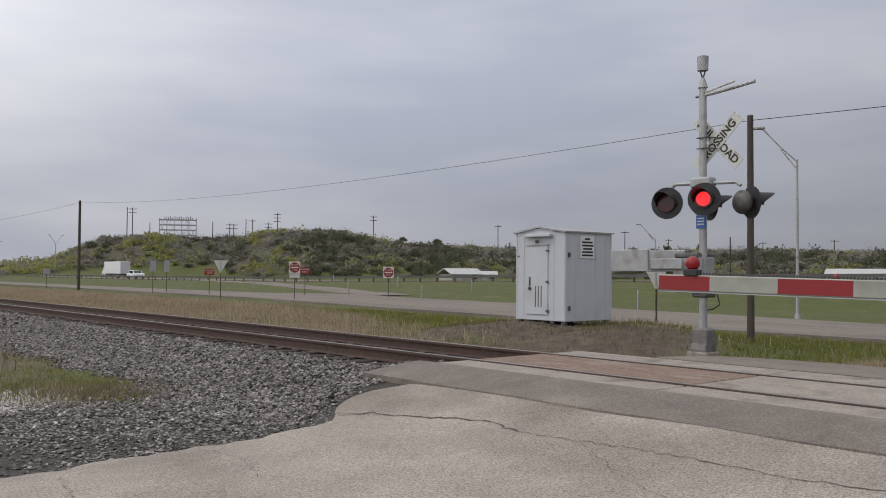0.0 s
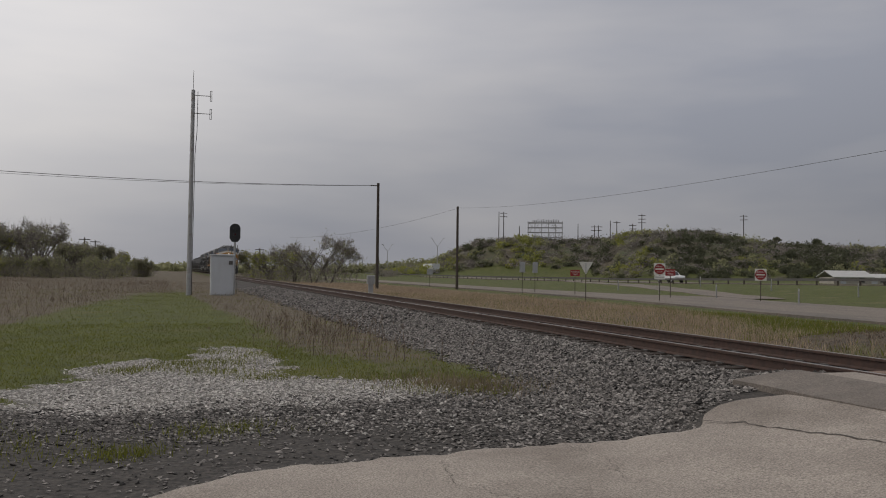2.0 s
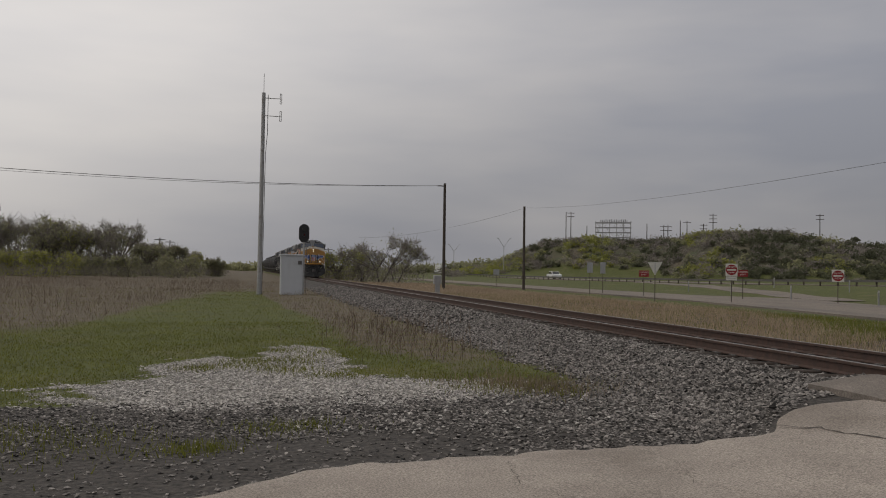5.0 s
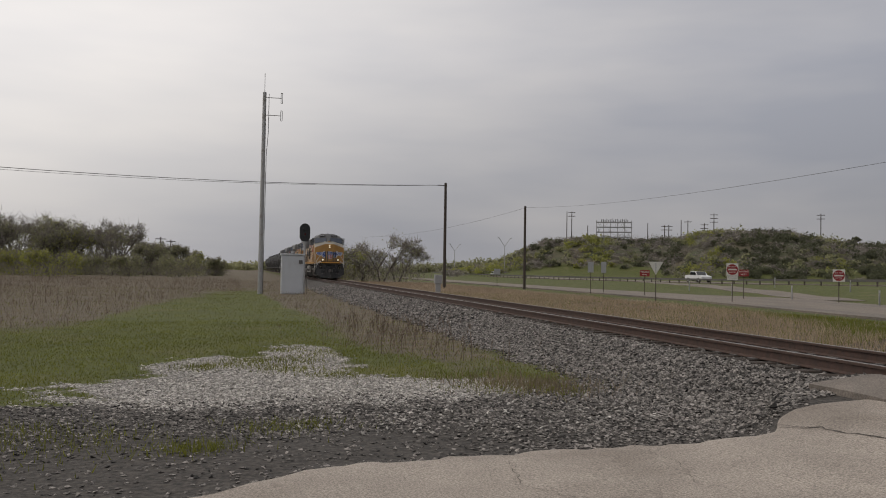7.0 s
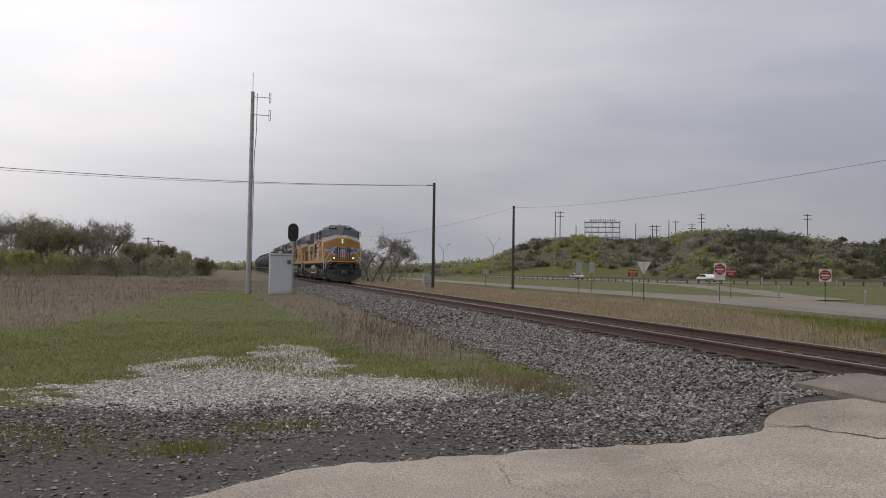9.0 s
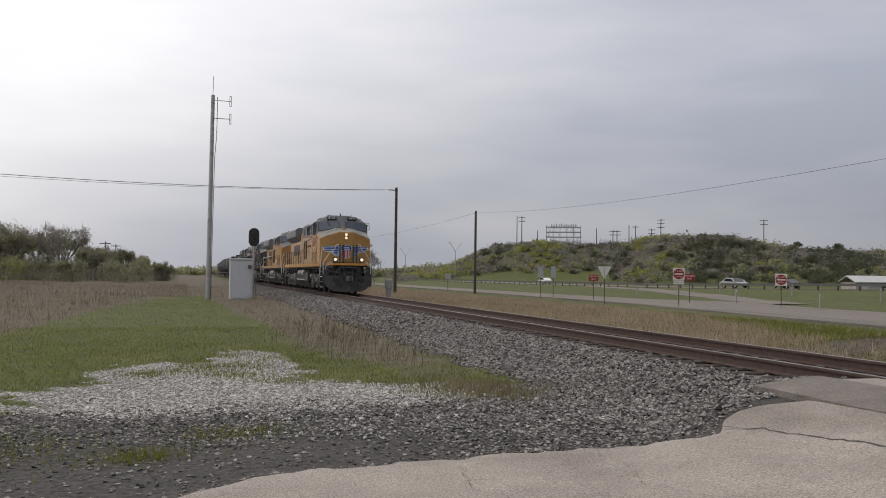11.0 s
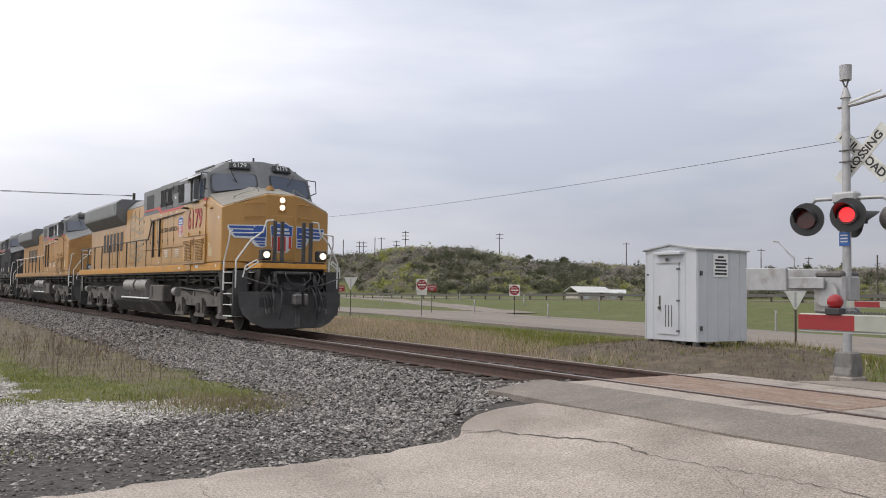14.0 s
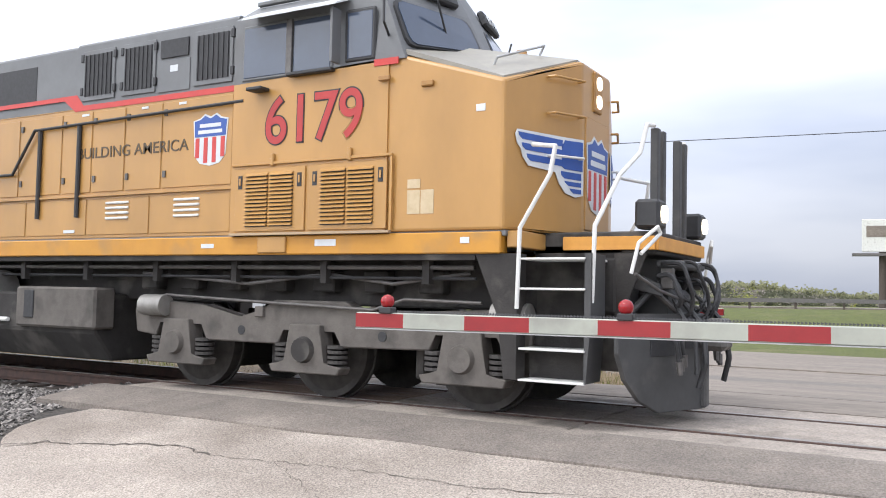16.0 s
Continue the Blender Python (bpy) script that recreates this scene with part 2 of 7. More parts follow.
def tube(bm, points, r, n=8):
    """A bent pipe through the points."""
    pts = [Vector(p) for p in points]
    for a, b in zip(pts, pts[1:]):
        rod(bm, a, b, r, n=n)
    for p in pts[1:-1]:
        bmesh.ops.create_uvsphere(bm, u_segments=n, v_segments=5, radius=r * 1.02, matrix=Matrix.Translation(p))
    return bm


def bend(points, k=3):
    """Rounds a line of points by cutting its corners."""
    pts = [Vector(p) for p in points]
    for _ in range(k - 1):
        out = [pts[0]]
        for a, b in zip(pts, pts[1:]):
            out += [a.lerp(b, 0.25), a.lerp(b, 0.75)]
        pts = out + [pts[-1]]
    return pts


def ball(bm, c, r, n=12, scale=(1, 1, 1)):
    bmesh.ops.create_uvsphere(bm, u_segments=n, v_segments=max(5, n // 2 + 1), radius=r, matrix=Matrix.Translation(c) @ Matrix.Diagonal((*scale, 1)))
    return bm


def prism(bm, outline, axis, lo, hi, bevel=0.0):
    """Extrudes a closed outline of 2D points along an axis: the two coordinates are the others, in order."""
    def at(p, h):
        return {"x": (h, p[0], p[1]), "y": (p[0], h, p[1]), "z": (p[0], p[1], h)}[axis]
    a = [bm.verts.new(at(p, lo)) for p in outline]
    b = [bm.verts.new(at(p, hi)) for p in outline]
    k = len(outline)
    fs = [bm.faces.new(a[::-1]), bm.faces.new(b)]
    for i in range(k):
        fs.append(bm.faces.new((a[i], a[(i + 1) % k], b[(i + 1) % k], b[i])))
    if bevel:
        bmesh.ops.bevel(bm, geom=list({e for q in fs for e in q.edges}), offset=bevel, segments=1, affect="EDGES", profile=0.5)
    return bm


def BM():
    return bmesh.new()


def text(name, words, size, m, mat, parent, label="", depth=0.004, bold=0.0):
    cu = bpy.data.curves.new(name, "FONT")
    cu.body, cu.size, cu.extrude, cu.align_x, cu.align_y, cu.offset = words, size, depth, "CENTER", "CENTER", bold
    ob = bpy.data.objects.new(name, cu)
    scene.collection.objects.link(ob)
    me = bpy.data.meshes.new_from_object(ob)
    bpy.data.objects.remove(ob)
    me.materials.clear()
    me.materials.append(mat)
    out = new(name, me)
    out.parent, out.matrix_basis = parent, m
    if label:
        tagged(out, label)
    return out


# ------------------------------------------------------------------ ground
def smooth(a, b, v):
    u = np.clip((v - a) / (b - a), 0, 1)
    return u * u * (3 - 2 * u)


def bumps(x, y, scale, seed=0.0):
    """Soft uneven ground, -1 to 1."""
    u, v = x / scale + seed, y / scale + seed * 1.7
    return (np.sin(u * 1.7 + np.sin(v * 1.3)) + np.sin(v * 2.1 + 1.7 * np.sin(u * 0.9 + 1)) + 0.6 * np.sin(u * 3.7 + v * 2.9) + 0.5 * np.sin(u * 5.1 - v * 4.3)) / 3.1


EDGE_X = [-30, -6, -0.6, -0.1, 0.4, 0.6, 1.4, 2.3, 3.0, 3.72, 4.43, 5.15, 5.42, 5.78, 6.1, 6.6, 7.1]
EDGE_Y = [1.5, 4.4, 6.65, 7.0, 7.35, 7.66, 7.76, 7.84, 7.86, 7.8, 7.7, 7.7, 8.12, 8.42, 8.47, 8.3, 8.6]


def road_edge(x):
    """The broken edge of the concrete towards the gravel."""
    return np.interp(x, EDGE_X, EDGE_Y)


def road_z(x):
    return np.interp(x, [-30, 0, 2, 4, 5.4, 6.7, 7.4, 10.6, 12.5, 16, 22, 28, 200], [-0.62, -0.5, -0.49, -0.43, -0.3, -0.1, -0.015, -0.015, -0.1, -0.4, -0.75, -0.9, -0.9])


def track_z(x):
    return np.interp(x, [-300, 3.4, 5.3, 6.2, 7.3, 7.62, 10.38, 10.7, 12.2, 14, 24, 28, 400], [-0.66, -0.64, -0.6, -0.5, -0.27, -0.215, -0.215, -0.27, -0.62, -0.72, -0.85, -0.95, -0.95])


def hill_z(x, y):
    d = np.hypot(x, y)
    az = np.degrees(np.arctan2(x, y))
    ridge = np.interp(az, [11, 14, 16.8, 18.3, 19.4, 22, 26, 30, 34, 36.8, 40, 45, 52, 60, 70, 78, 86, 110], [0, 1.5, 3.5, 9.0, 12.0, 13.8, 13.2, 14.4, 14.0, 11.0, 10.2, 8.6, 7.6, 8.4, 7.6, 5.5, 1.5, 0])
    foot = np.interp(az, [16, 26, 30], [262, 262, 228])
    return ridge * smooth(foot, foot + 72, d) + 0.1 * ridge * bumps(x, y, 22) * smooth(265, 335, d)


def highway_z(y):
    return np.interp(y, [-300, -20, 10, 40, 60, 90, 125, 200], [1.0, 0.9, 0.8, 0.5, 0.35, 0.0, -0.4, -0.75])


def ground_z(x, y):
    x, y = np.asarray(x, float), np.asarray(y, float)
    t = track_z(x)
    near = smooth(0, 0.9 + 0.7 * smooth(5.2, 6.4, x), y - road_edge(np.minimum(x, 7.1)) + 0.3 - 0.7 * smooth(5.4, 6.6, x))
    far = smooth(5.2, 8.4, y)
    k = np.where(x < 8.5, near, np.maximum(far, smooth(1.2, 0.2, 0 * y + 1)))
    z = road_z(x) * (1 - k) + t * k
    z = np.where((x < 8.5) & (k < 0.98), np.minimum(z, road_z(x) - 0.06), z)
    z = np.where((x >= 7.0) & (x < 12.6) & (y < 9.2), z - 0.16, z)
    # the low mound on which the equipment house stands
    mound = np.exp(-(((x - 18.6) / 3.6) ** 4 + ((y - 16.2) / 4.2) ** 4))
    z = z + mound * (-0.17 + 0.1 * bumps(x, y, 1.1, 7) - z)
    z = z + 0.5 * smooth(55, 160, y) * smooth(10, -30, x)
    z = z + 0.05 * bumps(x, y, 3.1) * smooth(7.2, 3.5, x) * smooth(0, 1.0, y - road_edge(x)) + 0.08 * bumps(x, y, 5.0) * smooth(12, 14, x) * smooth(8, 12, y)
    # the bank of the highway
    z = z + smooth(46, 71, x) * (highway_z(y) + 0.87) * smooth(300, 180, np.hypot(x, y))
    return z + hill_z(x, y)


def axis_steps(spans):
    out = []
    for a, b, d in spans:
        out.extend(np.arange(a, b, d))
    out.append(spans[-1][1])
    return np.array(out)


GX = axis_steps([(-3000, -400, 200), (-400, -60, 20), (-60, -10, 2.0), (-10, -4, 0.5), (-4, 14, 0.2), (14, 30, 0.6), (30, 120, 3), (120, 420, 10), (420, 3000, 200)])
GY = axis_steps([(-3000, -300, 200), (-300, -20, 20), (-20, 5, 1.0), (5, 24, 0.2), (24, 60, 0.8), (60, 160, 4), (160, 420, 10), (420, 3000, 200)])


def blob(x, y, cx, cy, rx, ry, soft=0.35):
    d = np.sqrt(((x - cx) / rx) ** 2 + ((y - cy) / ry) ** 2) + 0.26 * bumps(x, y, 0.7, cx) + 0.17 * bumps(x, y, 0.25, cy)
    return smooth(1 + soft, 1 - soft, d)


def lime_mask(x, y):
    m = np.maximum(blob(x, y, 0.2, 13.7, 2.9, 1.9, 0.2), blob(x, y, 2.9, 13.3, 1.5, 1.2, 0.3))
    m = np.maximum(m, blob(x, y, 0.1, 15.9, 1.7, 2.1, 0.25))
    return np.maximum(m, blob(x, y, 1.3, 18.2, 0.8, 2.3, 0.3))


def stone_mask(x, y):
    """Grey stone: the track's shoulder and the strip along the concrete."""
    shoulder = smooth(5.15, 5.75, x + 0.25 * bumps(x, y, 0.9)) * smooth(12.6, 12.0, x) * smooth(140, 110, y)
    lot = smooth(12.9, 12.1, y + 0.3 * bumps(x, y, 0.8) - 0.12 * x) * smooth(-7, -2.0, x)
    return np.maximum(shoulder, lot * smooth(16, 12, x))


def dry_mask(x, y):
    limit = np.interp(x, [-30, -12, -8, -5.6, -4.9, -4.4, -3.1, -1, 1.1, 2.1, 3, 4.2], [14, 17, 20, 24, 27, 34, 52, 64, 68, 38, 28, 19])
    left = smooth(-7, 7, y - limit + 5 * bumps(x, y, 4.5) + 2 * bumps(x, y, 1.3, 2)) * smooth(8, 6, x) * (0.82 + 0.18 * bumps(x, y, 7, 3))
    left = np.maximum(left, blob(x, y, 4.4, 24, 2.0, 7.5) * 0.8)
    left = np.maximum(left, blob(x, y, 4.2, 13.3, 0.9, 0.9) * 0.5)
    wide = np.interp(y, [8, 15, 22, 30, 40, 55], [13.4, 14.5, 17.5, 22, 26, 29])
    right = smooth(10.6, 11.6, x) * smooth(1.6, -1.6, x - wide + 1.2 * bumps(x, y, 3)) * (0.8 + 0.2 * bumps(x, y, 4, 2))
    mound = blob(x, y, 17.5, 15.6, 4.0, 4.0) * 0.6
    return np.clip(np.maximum(np.maximum(left, right), mound), 0, 1)


def soil_mask(x, y):
    """Bare brown earth round the equipment house's mound."""
    m = np.maximum(blob(x, y, 16.4, 13.6, 3.4, 2.2), blob(x, y, 17.0, 17.0, 1.9, 3.0) * 0.8)
    m = np.maximum(m, blob(x, y, -1.9, 10.0, 1.7, 0.6) * 0.8)
    return np.maximum(m, blob(x, y, -3.0, 8.8, 4.5, 0.9) * 0.75)


def build_ground():
    xx, yy = np.meshgrid(GX, GY)
    zz = ground_z(xx, yy)
    zz = np.where(np.hypot(xx, yy) > 700, zz - 1.0, zz)
    ny, nx = xx.shape
    verts = np.stack([xx.ravel(), yy.ravel(), zz.ravel()], 1)
    i = np.arange(ny * nx).reshape(ny, nx)
    faces = np.stack([i[:-1, :-1].ravel(), i[:-1, 1:].ravel(), i[1:, 1:].ravel(), i[1:, :-1].ravel()], 1)
    ob = mesh_object("ground", verts.tolist(), faces.tolist(), M_GROUND, smooth=True)
    for name, mask in (("dry", dry_mask), ("soil", soil_mask), ("stone", stone_mask), ("lime", lime_mask), ("woods", lambda x, y: smooth(3, 6, hill_z(x, y)))):
        at = ob.data.attributes.new(name, "FLOAT", "POINT")
        at.data.foreach_set("value", np.asarray(mask(xx, yy), float).ravel().astype(np.float32))
    return tagged(ob, "green and dry grassy ground with gravel patches and a scrubby hill", "ground", kind="structure")


def ground_material():
    m = material("grass_and_soil", (0.086, 0.099, 0.016), (0.058, 0.068, 0.013), 0.95, scale=1.2, bump=0.03, bump_scale=14, coord="World", c=(0.115, 0.108, 0.04), c_scale=0.35, c_from=0.55, c_to=0.75, grain=(9, 0.3))
    n, l = m.node_tree.nodes, m.node_tree.links
    p = n["Principled BSDF"]
    col = p.inputs["Base Color"].links[0].from_socket
    pos = n.new("ShaderNodeNewGeometry").outputs["Position"]
    # the stone tones are sunk to stand for shade in gaps between stones
    for name, a, b, sc in (("dry", (0.145, 0.118, 0.08), (0.088, 0.072, 0.05), 1.7), ("soil", (0.12, 0.093, 0.062), (0.068, 0.054, 0.038), 3.0), ("woods", (0.06, 0.07, 0.03), (0.1, 0.085, 0.055), 0.15), ("stone", (0.078, 0.069, 0.061), (0.03, 0.027, 0.025), 18.0), ("lime", (0.27, 0.25, 0.225), (0.16, 0.147, 0.132), 14.0)):
        at = n.new("ShaderNodeAttribute")
        at.attribute_name = name
        t = n.new("ShaderNodeTexNoise")
        t.inputs["Scale"].default_value, t.inputs["Detail"].default_value = sc, 6
        l.new(pos, t.inputs["Vector"])
        two = n.new("ShaderNodeMix")
        two.data_type = "RGBA"
        two.inputs["A"].default_value, two.inputs["B"].default_value = (*a, 1), (*b, 1)
        r = n.new("ShaderNodeMapRange")
        r.inputs[1].default_value, r.inputs[2].default_value = 0.36, 0.62
        l.new(t.outputs["Fac"], r.inputs[0])
        l.new(r.outputs[0], two.inputs["Factor"])
        # ragged limits of each cover
        ad = n.new("ShaderNodeMath")
        ad.operation = "MULTIPLY_ADD"
        ad.inputs[1].default_value = 0.5
        l.new(t.outputs["Fac"], ad.inputs[0])
        l.new(at.outputs["Fac"], ad.inputs[2])
        e = n.new("ShaderNodeMapRange")
        e.inputs[1].default_value, e.inputs[2].default_value = 0.5, 0.95
        l.new(ad.outputs[0], e.inputs[0])
        mx = n.new("ShaderNodeMix")
        mx.data_type = "RGBA"
        l.new(e.outputs[0], mx.inputs["Factor"])
        l.new(col, mx.inputs["A"])
        l.new(two.outputs["Result"], mx.inputs["B"])
        col = mx.outputs["Result"]
    l.new(col, p.inputs["Base Color"])
    return m


M_GROUND = ground_material()
build_ground()


# ------------------------------------------------------------------ roads
def strip(name, left, right, ys, mat, z_of, label, category, lift=0.0, skirt=0.3, nx=None):
    """A paved sheet between two limits x = left(y), right(y), with its edges turned down."""
    ys = np.asarray(ys, float)
    k = nx or 14
    verts, faces = [], []
    for y in ys:
        a, b = left(y), right(y)
        xs = np.linspace(a, b, k)
        verts.append((a, y, float(z_of(a, y)) + lift - skirt))
        verts.extend((x, y, float(z_of(x, y)) + lift) for x in xs)
        verts.append((b, y, float(z_of(b, y)) + lift - skirt))
    w = k + 2
    for j in range(len(ys) - 1):
        for i in range(w - 1):
            q = j * w + i
            faces.append((q, q + 1, q + w + 1, q + w))
    ob = mesh_object(name, verts, faces, mat)
    return tagged(ob, label, category, kind="structure")


def build_roads():
    rnd = random.Random(4)
    # the concrete approach, built in columns of x from its broken edge towards the camera and beyond
    xs = axis_steps([(-30, -4, 1.0), (-4, 6.62, 0.12)])
    verts, faces, k = [], [], 46
    for x in xs:
        top = float(road_edge(x)) + (0.04 * math.sin(x * 7.3) + 0.025 * math.sin(x * 17.1 + 1) + rnd.uniform(-0.03, 0.03)) * (1 if x < 5.0 else 0.25)
        ys = np.concatenate([top - (np.linspace(0, 1, k - 8) ** 1.6) * 10, np.linspace(top - 13, -45, 8)])
        z0 = float(road_z(x))
        verts.append((x, top + 0.02, z0 - 0.25))
        for j, y in enumerate(ys):
            lip = 0.03 * math.exp(-(top - y) / 0.25)
            verts.append((x, y, z0 - lip + 0.012 * float(bumps(np.float64(x), np.float64(y), 1.1))))
    w = k + 1
    for i in range(len(xs) - 1):
        for j in range(w - 1):
            q = i * w + j
            faces.append((q, q + 1, q + w + 1, q + w))
    road = mesh_object("road", verts, faces, M_CONCRETE, smooth=True)
    tagged(road, "worn and cracked pale concrete road before the level crossing", "road", kind="structure")

    # each crack is a thin dark strip laid just above the slab
    def crack(points, width):
        vs, fs = [], []
        pts = [Vector((x, y, 0)) for x, y in points]
        fine = []
        for a, b in zip(pts, pts[1:]):
            n = max(2, int((b - a).length / 0.07))
            fine += [a.lerp(b, i / n) for i in range(n)]
        for i, p in enumerate(fine):
            d = (fine[min(i + 1, len(fine) - 1)] - fine[max(i - 1, 0)]).normalized()
            s = Vector((-d.y, d.x, 0))
            off = s * rnd.uniform(-0.03, 0.03)
            h = width * rnd.uniform(0.15, 0.8) * 0.5
            for e in (-1, 1):
                q = p + off + s * h * e
                vs.append((q.x, q.y, float(road_z(q.x)) + 0.012 * float(bumps(np.float64(q.x), np.float64(q.y), 1.1)) + 0.005))
        for i in range(len(fine) - 1):
            fs.append((2 * i, 2 * i + 1, 2 * i + 3, 2 * i + 2))
        mesh_object("crack", vs, fs, M_CRACK, road)
    crack([(5.2, 7.8), (5.48, 7.5), (5.57, 7.04), (5.76, 6.56), (5.85, 6.09), (5.8, 5.92), (5.71, 5.4)], 0.045)
    crack([(5.71, 5.4), (5.78, 4.91), (5.84, 4.4), (5.88, 3.6), (5.85, 3.2), (5.9, 2.8), (5.97, 2.4), (6.1, 1.2), (6.2, -2.0)], 0.017)
    crack([(5.78, 4.9), (5.52, 4.52), (5.23, 4.07), (5.1, 3.7), (4.8, 3.0), (4.7, 2.0)], 0.006)
    crack([(5.85, 3.1), (5.54, 2.96), (5.2, 2.9), (4.9, 2.5)], 0.006)
    crack([(2.3, 7.4), (2.2, 6.6), (2.5, 6.0), (2.3, 5.2)], 0.008)
    crack([(3.6, 7.7), (3.7, 7.0), (3.5, 6.3), (3.9, 5.6)], 0.008)
    crack([(0.3, 6.5), (0.8, 5.9), (0.9, 5.2)], 0.008)
    # tarred approach along the track
    strip("asphalt_apron", lambda y: 6.6 + 0.015 * math.sin(y * 3.1), lambda y: 7.56, np.concatenate([np.linspace(9.25, 8.6, 4), np.arange(8.4, -45, -0.6)]), M_ASPHALT,
          lambda x, y: road_z(x) + 0.004, "dark patched asphalt beside the crossing panels", "road", lift=0.01)
    strip("asphalt_apron", lambda y: 10.52, lambda y: 15.6 if y < 3.7 else float(np.interp(y, [3.7, 5.9, 7.6], [15.2, 13.4, 12.0])), np.concatenate([np.linspace(7.6, 3.8, 8), np.arange(3.4, -45, -0.8)]), M_ROAD,
          lambda x, y: road_z(x) + 0.004, "dusty grey asphalt beyond the crossing panels", "road", lift=0.01, nx=20)
    # the street beyond the crossing, out to the frontage road
    strip("street", lambda y: 15.5 if y < 3.7 else min(15.3 + (y - 3.7) * 1.75, 28.7), lambda y: 29.2, np.concatenate([np.linspace(11.2, 3.8, 12), np.arange(3.4, -45, -1.2)]), M_ROAD, lambda x, y: road_z(x), "worn grey street beyond the tracks", "road", lift=0.02, nx=24)
    strip("frontage_road", lambda y: float(np.interp(y, [-260, 20, 40, 60, 100, 300], [28.5, 28.8, 30.5, 33, 33.5, 34])), lambda y: float(np.interp(y, [-260, 15, 31, 57, 66, 75, 100, 300], [37.5, 37.6, 41, 44, 46.5, 41.5, 40, 40])), np.arange(-260, 300, 2.0), M_ROAD,
          lambda x, y: -0.9 + 0 * x, "worn grey concrete frontage road", "road", lift=0.06)
    strip("highway", lambda y: 74.0, lambda y: 88.0, np.arange(-700, 900, 10.0), M_ROAD, lambda x, y: highway_z(y), "distant pale grey highway lanes", "road", lift=0.06)
    strip("ramp_road", lambda y: 46.0 + 0.3 * (y - 62) ** 0.98, lambda y: 49.5 + 0.3 * (y - 62) ** 0.98, np.arange(62, 150, 3.0), M_ROAD, lambda x, y: ground_z(x, y), "narrow grey slip road across the grass", "road", lift=0.05)


def build_crossing():
    cross = empty("level_crossing", pose(0, 0, 0), "concrete and rusty panels of a level crossing between the rails", "level crossing")
    tagged(cross, kind="structure")
    ys = [9.0, 5.5, 3.07, 0.2, -2.7, -5.6, -8.5, -11.4, -14.3]
    for y1, y0 in zip(ys, ys[1:]):
        for x0, x1 in ((7.58, 8.18), (8.33, 8.98), (9.0, 9.67), (9.82, 10.5)):
            part("panel", box(BM(), x0, y0 + 0.02, -0.2, x1, y1 - 0.015, -0.012 + (0.004 if x0 > 8.2 else 0.0), 0.012), M_RUSTY_PANEL if (y0 > 5 and 8.2 < x0 < 9.7) else M_PANEL, cross)


def build_track():
    track = empty("railway_track", pose(0, 0, 0), "single railway track with rusty rails on wooden ties", "railway track")
    tagged(track, kind="structure")
    prof = [(-0.07, -0.185), (0.07, -0.185), (0.07, -0.172), (0.012, -0.15), (0.010, -0.045), (0.037, -0.038), (0.037, -0.008), (0.03, 0.0), (-0.03, 0.0), (-0.037, -0.008), (-0.037, -0.038), (-0.010, -0.045), (-0.012, -0.15), (-0.07, -0.172)]
    for s in (-0.7525, 0.7525):
        rail = part("rail", prism(BM(), [(TRACK + s + a, b) for a, b in prof], "y", -260, 900), M_RAIL_SIDE, track, "rust-brown steel rail")
        part("rail_head", box(BM(), TRACK + s - 0.031, -260, -0.004, TRACK + s + 0.031, 900, 0.003, 0.0), M_RAIL_TOP, rail, "polished running surface")
    tie = box(BM(), -1.3, -0.115, -0.36, 1.3, 0.115, -0.19, 0.012)
    first = part("tie", tie, M_TIE, track)
    first.matrix_basis = pose(TRACK, 9.6, 0)
    plate = part("tie_plate", box(BM(), -0.85, -0.09, -0.19, -0.65, 0.09, -0.172, 0.004), M_STEEL, first)
    plate2 = part("tie_plate", box(BM(), 0.65, -0.09, -0.19, 0.85, 0.09, -0.172, 0.004), M_STEEL, first)
    rnd = random.Random(2)
    for i in range(1, 190):
        t = first.copy()
        scene.collection.objects.link(t)
        t.matrix_basis = pose(TRACK + rnd.uniform(-0.06, 0.06), 9.6 + i * 0.55 + rnd.uniform(-0.03, 0.03), rnd.uniform(-0.01, 0.006), 0, 0, rnd.uniform(-1.2, 1.2))
        if i < 60:
            for q in (plate, plate2):
                c = q.copy()
                scene.collection.objects.link(c)
                c.parent = t


build_roads()
build_crossing()
build_track()


# ------------------------------------------------------------------ the train
M_YELLOW = material("armour_yellow_paint", (0.43, 0.236, 0.07), (0.375, 0.205, 0.061), 0.33, scale=1.4, c=(0.3, 0.165, 0.05), c_scale=1.1, c_from=0.5, c_to=0.85, stretch=(1, 1, 0.45))
M_GREY = material("harbour_grey_paint", (0.15, 0.155, 0.16), (0.12, 0.123, 0.128), 0.5, scale=1.6, c=(0.12, 0.12, 0.12), c_scale=1.4)
M_DARK_YELLOW = material("sun_bleached_yellow", (0.38, 0.2, 0.055), (0.31, 0.165, 0.05), 0.55, scale=1.4, c=(0.25, 0.13, 0.05), c_scale=1.2)
# base tones of both lowered for the shade beneath; M_FRAME's paler stains are dust
M_FRAME = material("shaded_dusty_underframe", (0.036, 0.033, 0.031), (0.022, 0.02, 0.019), 0.85, scale=3, bump=0.003, c=(0.085, 0.078, 0.07), c_scale=2.0)
M_TRUCK = material("shaded_dusty_bogie_steel", (0.125, 0.112, 0.1), (0.085, 0.076, 0.068), 0.8, scale=3.5, bump=0.003, c=(0.055, 0.05, 0.045), c_scale=2.4)
M_PLOW = material("sooty_plow_paint", (0.06, 0.06, 0.06), (0.04, 0.04, 0.041), 0.6, scale=2.5, c=(0.1, 0.095, 0.09), c_scale=2)
M_TANK = material("silver_air_tank", (0.3, 0.29, 0.27), (0.21, 0.2, 0.19), 0.5, 0.3, scale=4)
